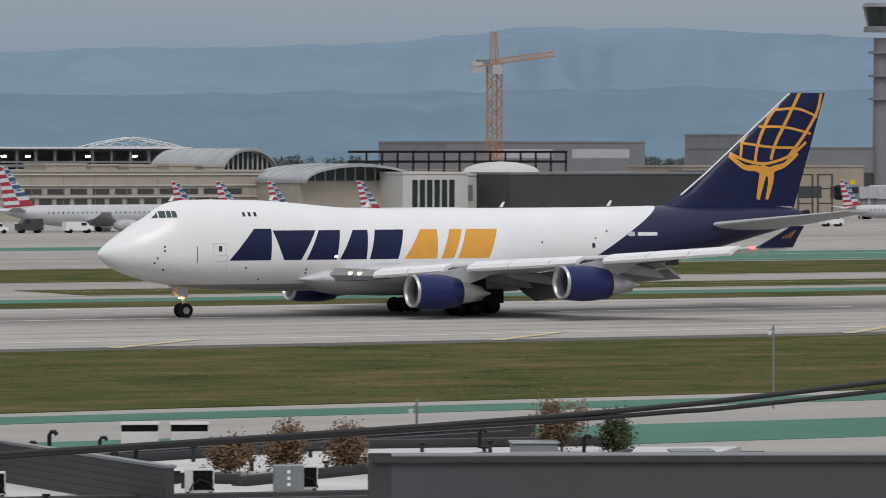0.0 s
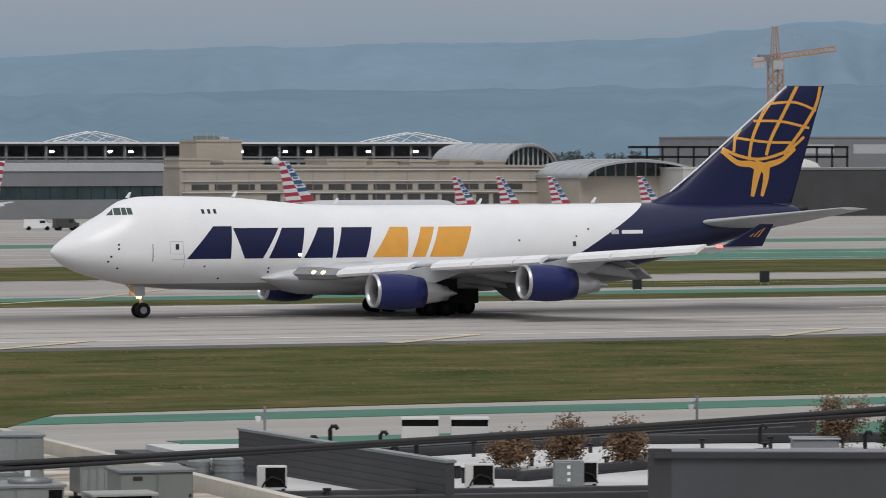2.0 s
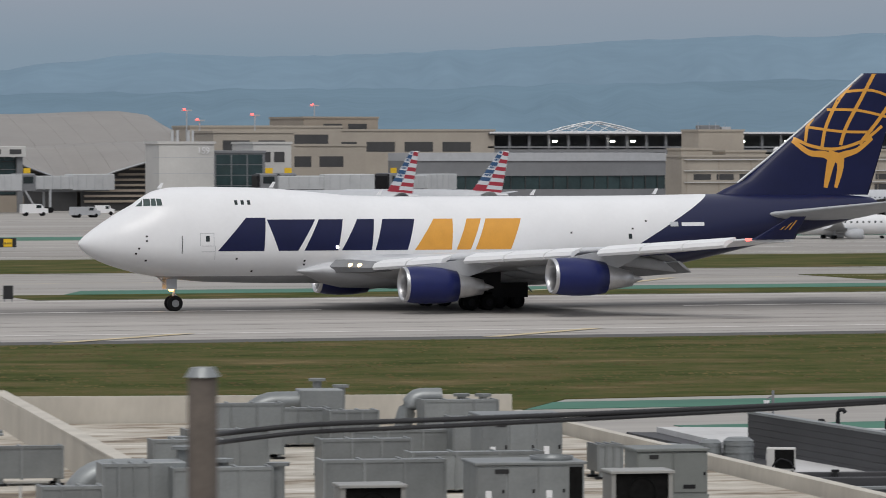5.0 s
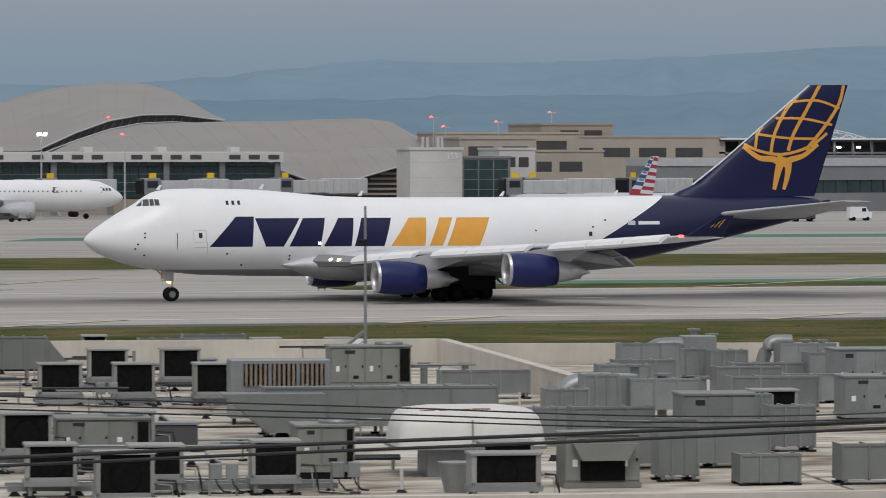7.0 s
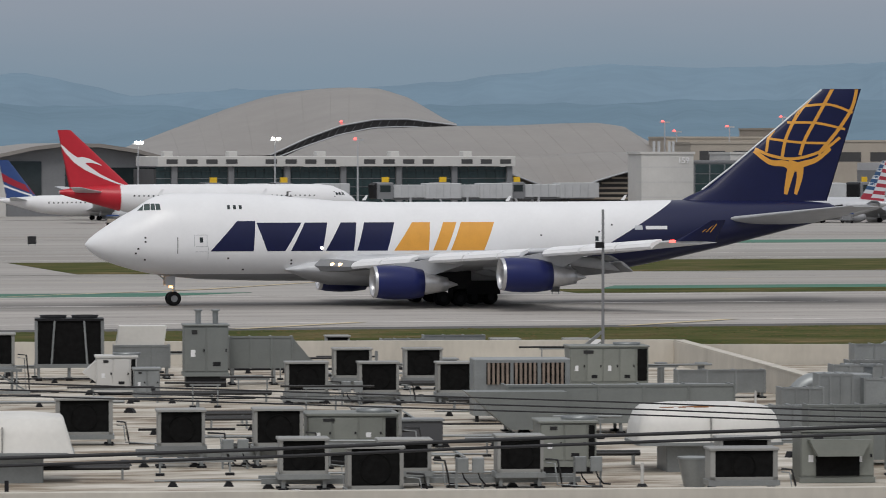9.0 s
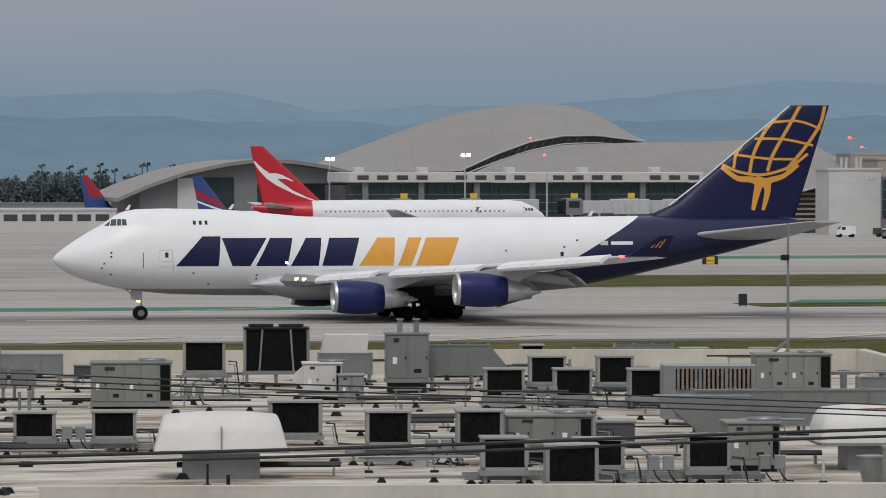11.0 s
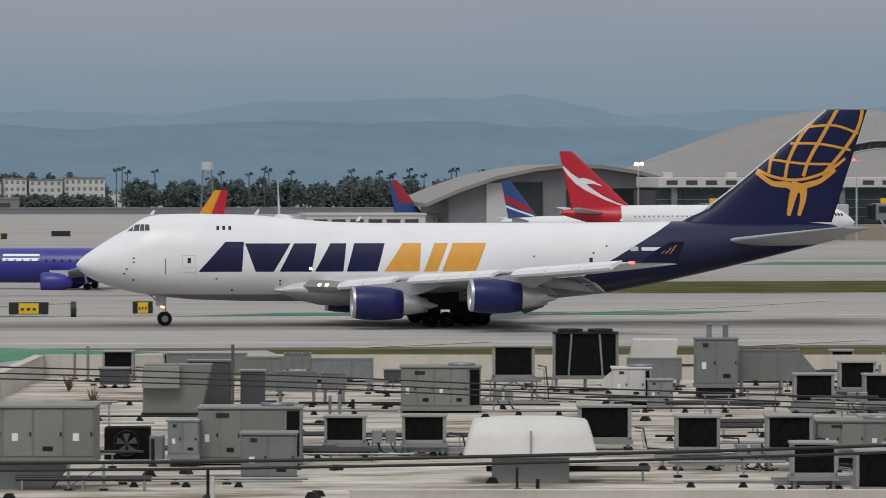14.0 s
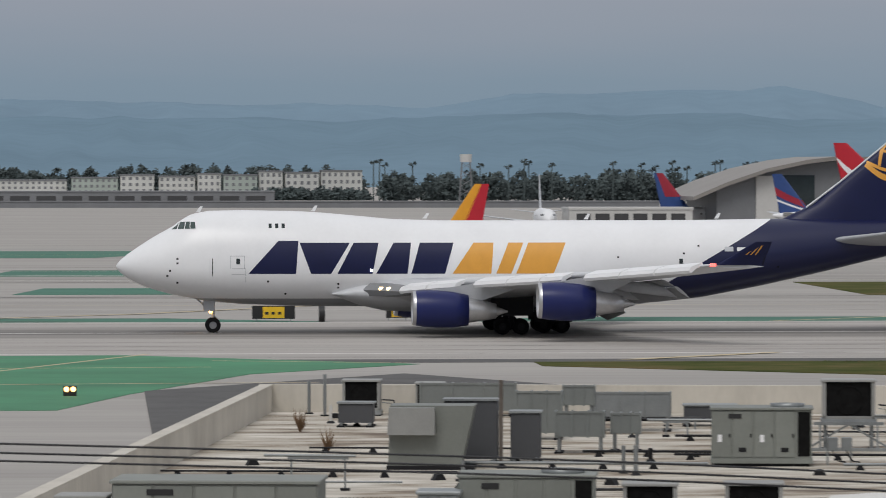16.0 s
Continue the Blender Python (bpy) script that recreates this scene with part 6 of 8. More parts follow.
fu = thing("fan_unit", at(8.9, 148.4), "dark square fan unit with round propeller fan", "fan")
part("casing", Shape().box(-0.9, 0.5, 0.1, 1.0, 0.1, 1.1, 0.03), COIL, fu)
part("side_box", Shape().box(0.5, 0.95, 0.1, 0.9, 0.1, 0.85, 0.03), GALV, fu)
part("fan_ring", Shape().loft([[(-0.2 + r * math.cos(a), y, 0.6 + r * math.sin(a)) for a in np.linspace(0, 2 * math.pi, 25)[:-1]] for r, y in ((0.42, 0.1), (0.42, 0.03), (0.37, 0.03), (0.37, 0.1))]), DARKM, fu)
for k in range(5):
    a = k * 2 * math.pi / 5
    part("blade", Shape().add([(-0.2, 0.06, 0.6), (-0.2 + 0.34 * math.cos(a), 0.07, 0.6 + 0.34 * math.sin(a)), (-0.2 + 0.34 * math.cos(a + 0.7), 0.09, 0.6 + 0.34 * math.sin(a + 0.7))], [(0, 1, 2)]), DARKW2, fu)


def duct(x, y, w, h0, h, d=1.0, m=DUCT, taper=0.0, name="air_duct", label="grey sheet-metal air duct with flanged joints", n=3):
    b = thing(name, at(x, y), label, "duct", "rooftop ducts")
    legs(b, w, d, h0, n=max(2, int(w)))
    part("body", Shape().prism([(-w / 2, h0), (w / 2, h0), (w / 2 - taper, h0 + h), (-w / 2, h0 + h)], 0, d), m, b)
    for i in range(n + 1):
        x0 = -w / 2 + (w - taper) * i / n
        part("flange", Shape().box(x0 - 0.03, x0 + 0.03, -0.04, d + 0.04, h0 - 0.03, h0 + h + 0.04), m, b)
    part("top_seam", Shape().box(-w / 2, w / 2 - taper, -0.03, 0.05, h0 + h - 0.02, h0 + h + 0.05), m, b)
    return b


su = rooftop_unit(34.6, 188.2, 1.69, 0.54, 1.8, 1.6, DUCT, "grey exhaust unit with two round stacks", dark_end=False)
for dx in (-0.28, 0.38):
    part("stack", Shape().rod((dx, 0.6, 2.3), (dx, 0.6, 2.9), 0.11, n=12), GALV, su)
    part("stack_cap", Shape().rod((dx, 0.6, 2.9), (dx, 0.6, 2.96), 0.17, n=12), GALV, su)
duct(37.5, 189.5, 3.4, 0.65, 1.19, 1.2, DUCT, 1.0)
duct(33.3, 195.3, 2.2, 0.45, 0.85, 1.2, GALV)
hp = thing("intake_hood", at(33.2, 195.5), "white flared intake hood on a duct", "hood")
part("hood", Shape().loft([[(-0.95, -0.1, 1.0), (1.0, -0.1, 1.25), (1.0, 1.1, 1.25), (-0.95, 1.1, 1.0)], [(-0.75, -0.2, 2.1), (1.1, -0.2, 2.1), (1.1, 1.2, 2.1), (-0.75, 1.2, 2.1)]], smooth=False), HOODW, hp)
hu = thing("hooded_intake", at(12.2, 176.8), "sage-grey intake unit with pale rain hood", "air handler")
part("body", Shape().prism([(-1.25, 0.1), (0.9, 0.1), (1.3, 1.9), (-1.2, 1.9)], 0.1, 1.6), RTUM, hu)
part("hood", Shape().prism([(-1.25, 1.05), (0.15, 1.05), (0.15, 1.85), (-1.2, 1.85)], -0.35, 0.12), FRAMEM, hu)
part("rail", Shape().box(-1.3, 1.3, 0.05, 1.6, 0, 0.12), DARKM, hu)
for row in ((17.4, 184.5, 1.5, 0.53, 0.75), (16.8, 192.1, 1.48, 0.23, 1.32), (18.6, 196.9, 1.05, 0.89, 0.63), (20.4, 196.7, 2.57, 0.51, 0.79), (18.9, 185, 0.9, 0.6, 0.6), (15.6, 207, 3.4, 0.2, 0.95), (49, 208, 2.6, 0.5, 0.6), (46.5, 207, 1.8, 0.3, 0.7), (51.5, 176, 3.2, 0.2, 0.8)):
    duct(*row, 1.0, DUCT if row[0] < 19 else GALV)
duct(42.2, 155.8, 7.31, 0.32, 1.19, 1.6, DUCT, 0.0, n=5)
dw = thing("sloping_duct", at(38.0, 155.2), "grey sloping duct end", "duct")
part("body", Shape().prism([(0.4, 0.2), (2.2, 0.2), (2.2, 1.4), (-1.0, 1.4)], 0, 1.4), DUCT, dw)
LOUVM = mat("rusty_louvre", (0.24, 0.19, 0.155), 0.75, vary=0.35, scale=3)
lc = thing("louvred_cabinet", at(40.7, 162.8), "grey cabinet with tall rusty louvred openings", "air handler")
part("body", Shape().box(-1.62, 1.62, 0.12, 1.5, 0.2, 2.1, 0.03), GALV, lc)
for zz in (0.35, 1.25):
    for k in range(3):
        x0 = -1.2 + k * 0.92
        part("recess", Shape().box(x0, x0 + 0.8, 0.08, 0.13, zz, zz + 0.72), COIL, lc)
        for j in range(5):
            part("louvre", Shape().box(x0 + 0.04 + j * 0.155, x0 + 0.12 + j * 0.155, 0.02, 0.1, zz, zz + 0.72), LOUVM, lc)
for x in (-1.5, 0, 1.5):
    part("leg", Shape().box(x - 0.06, x + 0.06, 0.2, 0.32, 0, 0.22), DARKM, lc)


def hood_dome(x, y, w, h0, h, label, rust=False, rz=TILT):
    b = thing("exhaust_hood", at(x, y, rz), label, "exhaust hood", "white hoods")
    part("pedestal", Shape().box(-w * 0.29, w * 0.29, 0.5, 2.4, 0, h0 + 0.05, 0.03), GALV, b)
    def ring(kx, y0, y1, z, r=0.25):
        a, q = w / 2 * kx, []
        for sx, sy in ((1, 1), (-1, 1), (-1, -1), (1, -1)):
            for t in (0, 0.5, 1):
                ang = {(1, 1): 0, (-1, 1): 90, (-1, -1): 180, (1, -1): 270}[(sx, sy)] + 90 * t
                q.append((sx * (a - r) + r * math.cos(radians(ang)), (y0 + y1) / 2 + sy * ((y1 - y0) / 2 - r) + r * math.sin(radians(ang)), z))
        return q
    part("hood", Shape().loft([ring(1, 0, 2.9, h0, 0.12), ring(0.93, 0.12, 2.8, h0 + h * 0.5, 0.12), ring(0.87, 0.24, 2.7, h0 + h * 0.86, 0.12), ring(0.83, 0.34, 2.6, h0 + h * 0.93, 0.12), ring(0.4, 0.8, 2.1, h0 + h * 1.02, 0.1)] if not rust else [ring(1, 0, 2.9, h0, 0.3), ring(0.97, 0.04, 2.86, h0 + h * 0.45, 0.3), ring(0.92, 0.14, 2.76, h0 + h * 0.75, 0.3), ring(0.84, 0.3, 2.6, h0 + h * 0.92, 0.3), ring(0.5, 0.7, 2.2, h0 + h, 0.2)]), HOODW, b)
    part("drip_edge", Shape().loft([ring(1.015, -0.03, 2.93, h0 - 0.05), ring(1.015, -0.03, 2.93, h0 + 0.03)], smooth=False), GALV, b)
    part("seam", Shape().box(-0.02, 0.02, -0.02, 0.4, h0, h0 + h * 0.7), FRAMEM, b)
    if rust:
        for i in range(9):
            x0 = -w * 0.36 + i * 0.18 + random.uniform(-0.1, 0.1)
            part("rust_streak", Shape().box(x0, x0 + random.uniform(0.1, 0.5), 0.32 + 0.04 * (i % 3), 0.36 + 0.05 * (i % 3), h0 + h * 0.9, h0 + h * (0.94 + 0.004 * i)), RUST, b)
    return b


hood_dome(19.7, 136.8, 3.87, 0.82, 1.04, "white tapered exhaust hood on a grey pedestal")
hood_dome(39.7, 137.0, 4.11, 0.82, 1.08, "white rounded exhaust hood with rust-streaked top", True)
vc = thing("vent_cone", at(37.7, 131.5), "galvanised flared vent pipe on the roof", "vent")
part("cone", Shape().rod((0, 0.4, 0), (0, 0.4, 0.75), 0.3, 0.46, 20), GALV, vc)
part("collar", Shape().rod((0, 0.4, 0.75), (0, 0.4, 0.8), 0.48, 0.48, 20), GALV, vc)
bv = thing("roof_vent", at(25.8, 126.8), "small white roof vent cap", "vent")
part("cap", Shape().rod((0, 0, 0.15), (0, 0, 0.45), 0.22, 0.14, 12), WHITE, bv)
part("collar", Shape().rod((0, 0, 0), (0, 0, 0.15), 0.26, 0.26, 12), WHITE, bv)
bv2 = thing("roof_vent", at(14.0, 153), "white mushroom roof vent", "vent")
part("cap", Shape().rod((0, 0, 0.5), (0, 0, 0.75), 0.5, 0.4, 14), WHITE, bv2)
part("pipe", Shape().rod((0, 0, 0), (0, 0, 0.5), 0.2, 0.2, 12), GALV, bv2)
# ducts and cabinets on the annex
for row in ((64.6, 187.1, 1.41, 0.16, 0.96), (68.5, 188.9, 2.2, 0.24, 1.03), (63.7, 189.0, 1.45, 0.1, 1.0), (60.4, 184.1, 2.24, 0.15, 1.4), (67.5, 173.5, 0.66, 0.23, 0.66), (64.2, 181, 3.0, 0.1, 0.8), (61.5, 176, 2.4, 0.1, 0.9),
            (70.2, 187.5, 1.6, 0.2, 0.6), (58.2, 178, 2.2, 0.1, 1.1), (66.3, 180, 2.0, 0.2, 1.1), (62.6, 170, 3.4, 0.1, 0.9), (58.5, 165, 3.0, 0.2, 1.0)):
    duct(*row, 1.2, GALV)
rooftop_unit(65.3, 174.3, 2.19, 0.09, 1.57, 1.6, GALV, "large galvanised duct box on the roof", dark_end=False)
rooftop_unit(60.5, 160.0, 2.6, 0.2, 1.2, 1.6, GALV, "galvanised air handler with white lid", dark_end=True)
rooftop_unit(66.0, 165.0, 1.8, 0.2, 1.1, 1.4, DUCT, "grey equipment cabinet on the annex roof", dark_end=False)
condenser(63.5, 160.5, 1.5, 0.2, 0.9)
condenser(56.0, 158.0, 1.5, 0.2, 0.9)
eb = thing("duct_elbow", at(63.0, 193.0), "galvanised round duct elbow", "duct")
part("elbow", Shape().tube([(0.9 - 0.9 * math.cos(a), 0, 0.2 + 0.9 * math.sin(a)) for a in np.linspace(0, math.pi / 2, 9)] + [(1.8, 0, 1.1)], 0.34, 14), GALV, eb)
part("box", Shape().box(1.6, 2.9, -0.5, 0.6, 0.0, 1.5, 0.03), GALV, eb)
eb2 = thing("duct_elbow", at(67.3, 191.0), "galvanised round duct elbow", "duct")
part("elbow", Shape().tube([(0.6 - 0.6 * math.cos(a), 0, 0.0 + 1.3 * math.sin(a)) for a in np.linspace(0, math.pi / 2, 9)] + [(1.2, 0, 1.3)], 0.28, 14), GALV, eb2)
for x, y, h in ((50.2, 186.5, 0.8), (52.0, 186.0, 0.8), (53.5, 185.6, 0.8), (66.0, 195.5, 1.6), (66.7, 195.3, 1.4), (70.4, 192.5, 1.2), (69.8, 192.8, 1.2)):
    b = thing("vent_stack", at(x, y), "galvanised vent stack with flat cap", "vent", "vent stacks")
    part("pipe", Shape().rod((0, 0, 0), (0, 0, h), 0.14, n=12), GALV, b)
    part("cap", Shape().rod((0, 0, h), (0, 0, h + 0.08), 0.26, n=12), GALV, b)
# tall thin mast with its stay bracket
ms = thing("roof_mast", at(53.6, 200.6), "tall slim steel mast on the roof parapet", "mast")
part("pole", Shape().rod((0, 0, 0), (0, 0, 6.6), 0.07, 0.05, 8), GREYB, ms)
part("camera_box", Shape().box(-0.32, 0.05, -0.1, 0.1, 5.0, 5.25, 0.03), DARKM, ms)
part("bracket", Shape().bar((-1.9, 0, 0), (-0.05, 0, 1.5), 0.12), GALV, ms)
part("bracket", Shape().bar((-1.5, 0, 0), (-0.05, 0, 1.1), 0.1), GALV, ms)
part("reflector", Shape().box(-0.55, -0.1, -0.05, 0.05, 0.5, 1.2), WHITE, ms)
for x, y, h in ((14.4, 178, 2.6), (10.5, 207.5, 1.5), (22.0, 200, 1.0), (10.0, 209, 1.2)):
    b = thing("pipe_post", at(x, y), "rusty steel pipe post on the roof", "post")
    part("pipe", Shape().rod((0, 0, 0), (0, 0, h), 0.06, n=8), WOOD if h > 2 else GALV, b)
    part("flange", Shape().rod((0, 0, 0), (0, 0, 0.05), 0.16, n=10), DARKM, b)
# pipes and conduits along the roof on small blocks
rnd = random.Random(5)
for i in range(44):
    u, v = rnd.uniform(4, 46), -rnd.uniform(3, 84)
    L = rnd.uniform(3, 9)
    x, y = rp(u, v)
    b = thing("conduit_run", at(x, y, TILT + rnd.choice((0, 0, 0, 90))), "thin conduit on black rubber support blocks", "conduit", "roof conduits")
    part("pipe", Shape().rod((-L / 2, 0, 0.17), (L / 2, 0, 0.17), rnd.choice((0.03, 0.04, 0.05)), n=8), rnd.choice((GALV, DARKM, GALV)), b)
    for k in range(int(L / 1.5)):
        x0 = -L / 2 + 0.5 + k * 1.5
        part("block", Shape().prism([(x0 - 0.14, 0), (x0 + 0.14, 0), (x0 + 0.06, 0.14), (x0 - 0.06, 0.14)], -0.08, 0.08), DARKM, b)
# electrical boxes on stands between condensers
for x, y in ((17.0, 150.8), (40.2, 184.4), (37.4, 174.6), (27.0, 141.6), (31.6, 132.2), (24.6, 178.2), (43.8, 174), (34.8, 132)):
    b = thing("disconnect_box", at(x, y), "grey electrical disconnect boxes on a strut frame", "electrical box", "electrical boxes")
    for sx in (-0.35, 0.35):
        part("post", Shape().box(sx - 0.03, sx + 0.03, 0, 0.06, 0, 0.85), GALV, b)
    for sx in (-0.2, 0.22):
        part("box", Shape().box(sx - 0.16, sx + 0.16, -0.12, 0.0, 0.45, 0.85, 0.02), GALV, b)
        part("whip", Shape().tube([(sx, -0.05, 0.45), (sx + 0.05, -0.08, 0.3), (sx + 0.2, -0.05, 0.12), (sx + 0.4, 0, 0.1)], 0.025, 6), DARKM, b)

# dark shaft and frames behind the hooded intake, low curbs and risers over the roof
for x, y, w, h in ((13.6, 179.5, 1.6, 1.9), (15.3, 180.0, 0.9, 1.5), (11.2, 200, 1.2, 0.8), (23.4, 199.5, 1.8, 0.7), (45.5, 196, 1.6, 0.6), (43.2, 168, 1.2, 0.7), (22.6, 150, 1.0, 0.6), (34.2, 150, 1.6, 0.8)):
    b = thing("dark_plenum", at(x, y), "dark weathered steel plenum box on the roof", "duct", "dark plenums")
    part("body", Shape().box(-w / 2, w / 2, 0.1, 1.1, 0.15, h, 0.03), DARKW2, b)
    part("flange", Shape().box(-w / 2 - 0.05, w / 2 + 0.05, 0.05, 1.15, h, h + 0.06), GALV, b)
    legs(b, w, 1.1, 0.16)
rnd = random.Random(21)
for i in range(34):
    u, v = rnd.uniform(3, 47), -rnd.uniform(2, 84)
    x, y = rp(u, v)
    b = thing("vent_riser", at(x, y), "small roof vent riser with flashing", "vent", "vent risers")
    h = rnd.uniform(0.25, 0.9)
    part("pipe", Shape().rod((0, 0, 0), (0, 0, h), rnd.uniform(0.03, 0.07), n=8), rnd.choice((GALV, DARKM, WHITEB)), b)
    part("flashing", Shape().rod((0, 0, 0), (0, 0, 0.08), 0.16, 0.1, 10), DARKM, b)
for i in range(14):
    u, v = rnd.uniform(6, 44), -rnd.uniform(6, 80)
    x, y = rp(u, v)
    L = rnd.uniform(2.5, 6)
    b = thing("pipe_bridge", at(x, y), "black insulated pipes on a low steel bridge", "pipe", "pipe bridges")
    for k in range(2):
        part("pipe", Shape().rod((-L / 2, 0.12 * k, 0.32 + 0.05 * k), (L / 2, 0.12 * k, 0.32 + 0.05 * k), 0.055, n=8), BLACKP, b)
    for xx in np.linspace(-L / 2 + 0.2, L / 2 - 0.2, 3):
        part("trestle", Shape().box(xx - 0.03, xx + 0.03, -0.1, 0.25, 0, 0.29), GALV, b)

# slatted coil section beside the long air handler, its stub legs
condenser(2.1, 136.6, 1.05, 0.95, 1.05)
for x, y in ((3.2, 135.9), (6.8, 135.6)):
    b = thing("unit_leg_frame", at(x, y), "thin steel leg frame under the air handler", "steel stand", "unit leg frames")
    for xx in (-0.5, 0.5):
        part("leg", Shape().box(xx - 0.04, xx + 0.04, 0.05, 0.13, 0, 0.82), GALV, b)
        part("foot", Shape().box(xx - 0.12, xx + 0.12, 0, 0.2, 0, 0.05), DARKM, b)
    part("brace", Shape().bar((-0.5, 0.09, 0.1), (0.5, 0.09, 0.7), 0.04), GALV, b)
# truss stand under the raised condenser
b = thing("truss_stand", at(26.0, 185.3), "galvanised braced stand under the raised condenser", "steel stand")
for xx in (-0.9, 0.9):
    part("brace", Shape().bar((xx * 1.5, -0.1, 0.05), (0, -0.1, 0.85), 0.06), GALV, b)
    part("post", Shape().bar((xx, -0.1, 0), (xx, -0.1, 0.9), 0.07), GALV, b)
part("rail", Shape().box(-1.4, 1.4, -0.16, -0.06, 0.0, 0.1), GALV, b)
part("rail", Shape().box(-1.1, 1.1, -0.16, -0.06, 0.82, 0.92), GALV, b)
# loose risers, refrigerant lines and strut frames among the units
rnd = random.Random(77)
for row in COND + COND2:
    x, y, w, h0, h = row[:5]
    b = thing("refrigerant_line", at(x + w * 0.62, y - 0.05), "black insulated refrigerant lines dropping from a condenser", "pipe", "refrigerant lines")
    q = rnd.uniform(0.15, 0.4)
    part("line", Shape().tube([(-0.08, 0.1, h0 + h * 0.4), (q, -0.02, h0 + h * 0.38), (q + 0.08, -0.05, h0 * 0.6 + 0.1), (q + 0.12, -0.1, 0.06), (q + 1.2, -0.15, 0.05)], 0.032, 6), BLACKP, b)
    part("line", Shape().tube([(-0.08, 0.12, h0 + h * 0.3), (q * 0.7, 0.0, h0 + h * 0.28), (q * 0.7 + 0.06, -0.05, 0.1), (q + 0.9, -0.2, 0.05)], 0.022, 6), GALV, b)
for i in range(30):
    u, v = rnd.uniform(3, 47), -rnd.uniform(2, 80)
    x, y = rp(u, v)
    w, h = rnd.uniform(0.7, 2.0), rnd.uniform(0.35, 0.95)
    b = thing("strut_frame", at(x, y, TILT + rnd.uniform(-6, 6)), "thin galvanised strut frame with a pipe across", "steel stand", "strut frames")
    for xx in (-w / 2, w / 2):
        part("post", Shape().box(xx - 0.025, xx + 0.025, 0, 0.05, 0, h), GALV, b)
        part("foot", Shape().box(xx - 0.12, xx + 0.12, -0.1, 0.15, 0, 0.07), DARKM, b)
    part("crossbar", Shape().box(-w / 2 - 0.1, w / 2 + 0.1, -0.01, 0.04, h - 0.06, h), GALV, b)
    part("pipe", Shape().rod((-w / 2 - rnd.uniform(0.2, 1.0), 0.02, h + 0.04), (w / 2 + rnd.uniform(0.2, 1.5), 0.02, h + 0.04), 0.04, n=8), rnd.choice((BLACKP, GALV)), b)
for i in range(46):
    u, v = rnd.uniform(2, 48), -rnd.uniform(2, 82)
    x, y = rp(u, v)
    b = thing("roof_block", at(x, y, TILT + rnd.uniform(-40, 40)), "loose dark support block on the roof", "block", "roof blocks")
    part("block", Shape().prism([(-0.2, 0), (0.2, 0), (0.09, 0.17), (-0.09, 0.17)], -0.12, 0.12), DARKM, b)

# dry weeds in the corner of the parapet
rnd = random.Random(51)
for x, y in ((9.2, 197.5), (9.6, 186.0)):
    b = thing("dry_weed", at(x, y), "dry brown weed in the roof gutter", "plant", "roof weeds")
    wd = Shape()
    for i in range(60):
        a_, e_ = rnd.uniform(0, 6.28), rnd.uniform(0.3, 1.1)
        q = (0.5 * math.cos(a_) * e_ * 0.6, 0.5 * math.sin(a_) * e_ * 0.6, rnd.uniform(0.3, 0.9) * e_)
        wd.add([(0.03, 0, 0), (-0.03, 0, 0), q], [(0, 1, 2)])
    part("stem_clump", wd, LEAF_B, b)

# large ducts and cabinets along the annex joint
rooftop_unit(48.8, 142.8, 2.12, 0.2, 1.63, 1.6, DUCT, "large grey duct box with flat lid", dark_end=False)
hc = rooftop_unit(41.9, 132.3, 2.01, 0.13, 1.27, 1.4, RTUM, "sage-grey cabinet with a sloping rain hood", dark_end=False)
part("rain_hood", Shape().prism([(-0.6, 0.75), (0.6, 0.75), (0.85, 1.2), (-0.85, 1.2)], -0.45, 0.0), RTUM, hc)
part("opening", Shape().box(-0.6, 0.6, -0.06, 0.0, 0.2, 0.75), COIL, hc)
for row, m in (((48.9, 157.8, 1.35, 0.27, 0.99), GALV), ((50.7, 159.9, 1.1, 0.22, 1.37), GALV), ((53.4, 161.4, 2.32, 0.37, 0.98), GALV), ((44.6, 134.0, 1.05, 0.18, 1.5), DUCT), ((46.6, 139.0, 4.6, 0.15, 1.15), DUCT),
               ((52.0, 147.9, 0.51, 0.34, 1.19), GALV), ((51.9, 145.1, 1.33, 0.17, 1.17), GALV), ((46.8, 146.5, 2.4, 0.1, 1.2), DUCT), ((45.9, 150.2, 1.6, 0.2, 0.9), GALV), ((55.6, 172.5, 1.8, 0.2, 1.1), GALV), ((46.5, 132.0, 1.6, 0.1, 0.7), DUCT), ((49.5, 131.5, 2.2, 0.15, 0.9), DUCT)):
    duct(*row, 1.1, m)
for x, y, h in ((53.0, 163.5, 1.7), (53.9, 163.3, 1.4), (55.2, 163.0, 1.3), (56.0, 175.0, 1.2)):
    b = thing("vent_stack", at(x, y), "galvanised vent stack with flat cap", "vent", "vent stacks")
    part("pipe", Shape().rod((0, 0, 0), (0, 0, h), 0.16, n=12), GALV, b)
    part("cap", Shape().rod((0, 0, h), (0, 0, h + 0.08), 0.28, n=12), GALV, b)
eb3 = thing("duct_elbow", at(50.2, 163.0), "galvanised round duct elbow", "duct")
part("elbow", Shape().tube([(0.8 - 0.8 * math.cos(a), 0, 0.9 * math.sin(a) + 0.3) for a in np.linspace(0, math.pi / 2, 9)] + [(1.7, 0, 1.2)], 0.36, 16), GALV, eb3)
part("foot", Shape().rod((0, 0, 0), (0, 0, 0.32), 0.36, n=16), GALV, eb3)
part("box", Shape().box(1.5, 2.6, -0.5, 0.6, 0.0, 1.5, 0.03), GALV, eb3)
condenser(39.5, 133.0, 1.42, 0.13, 1.04)

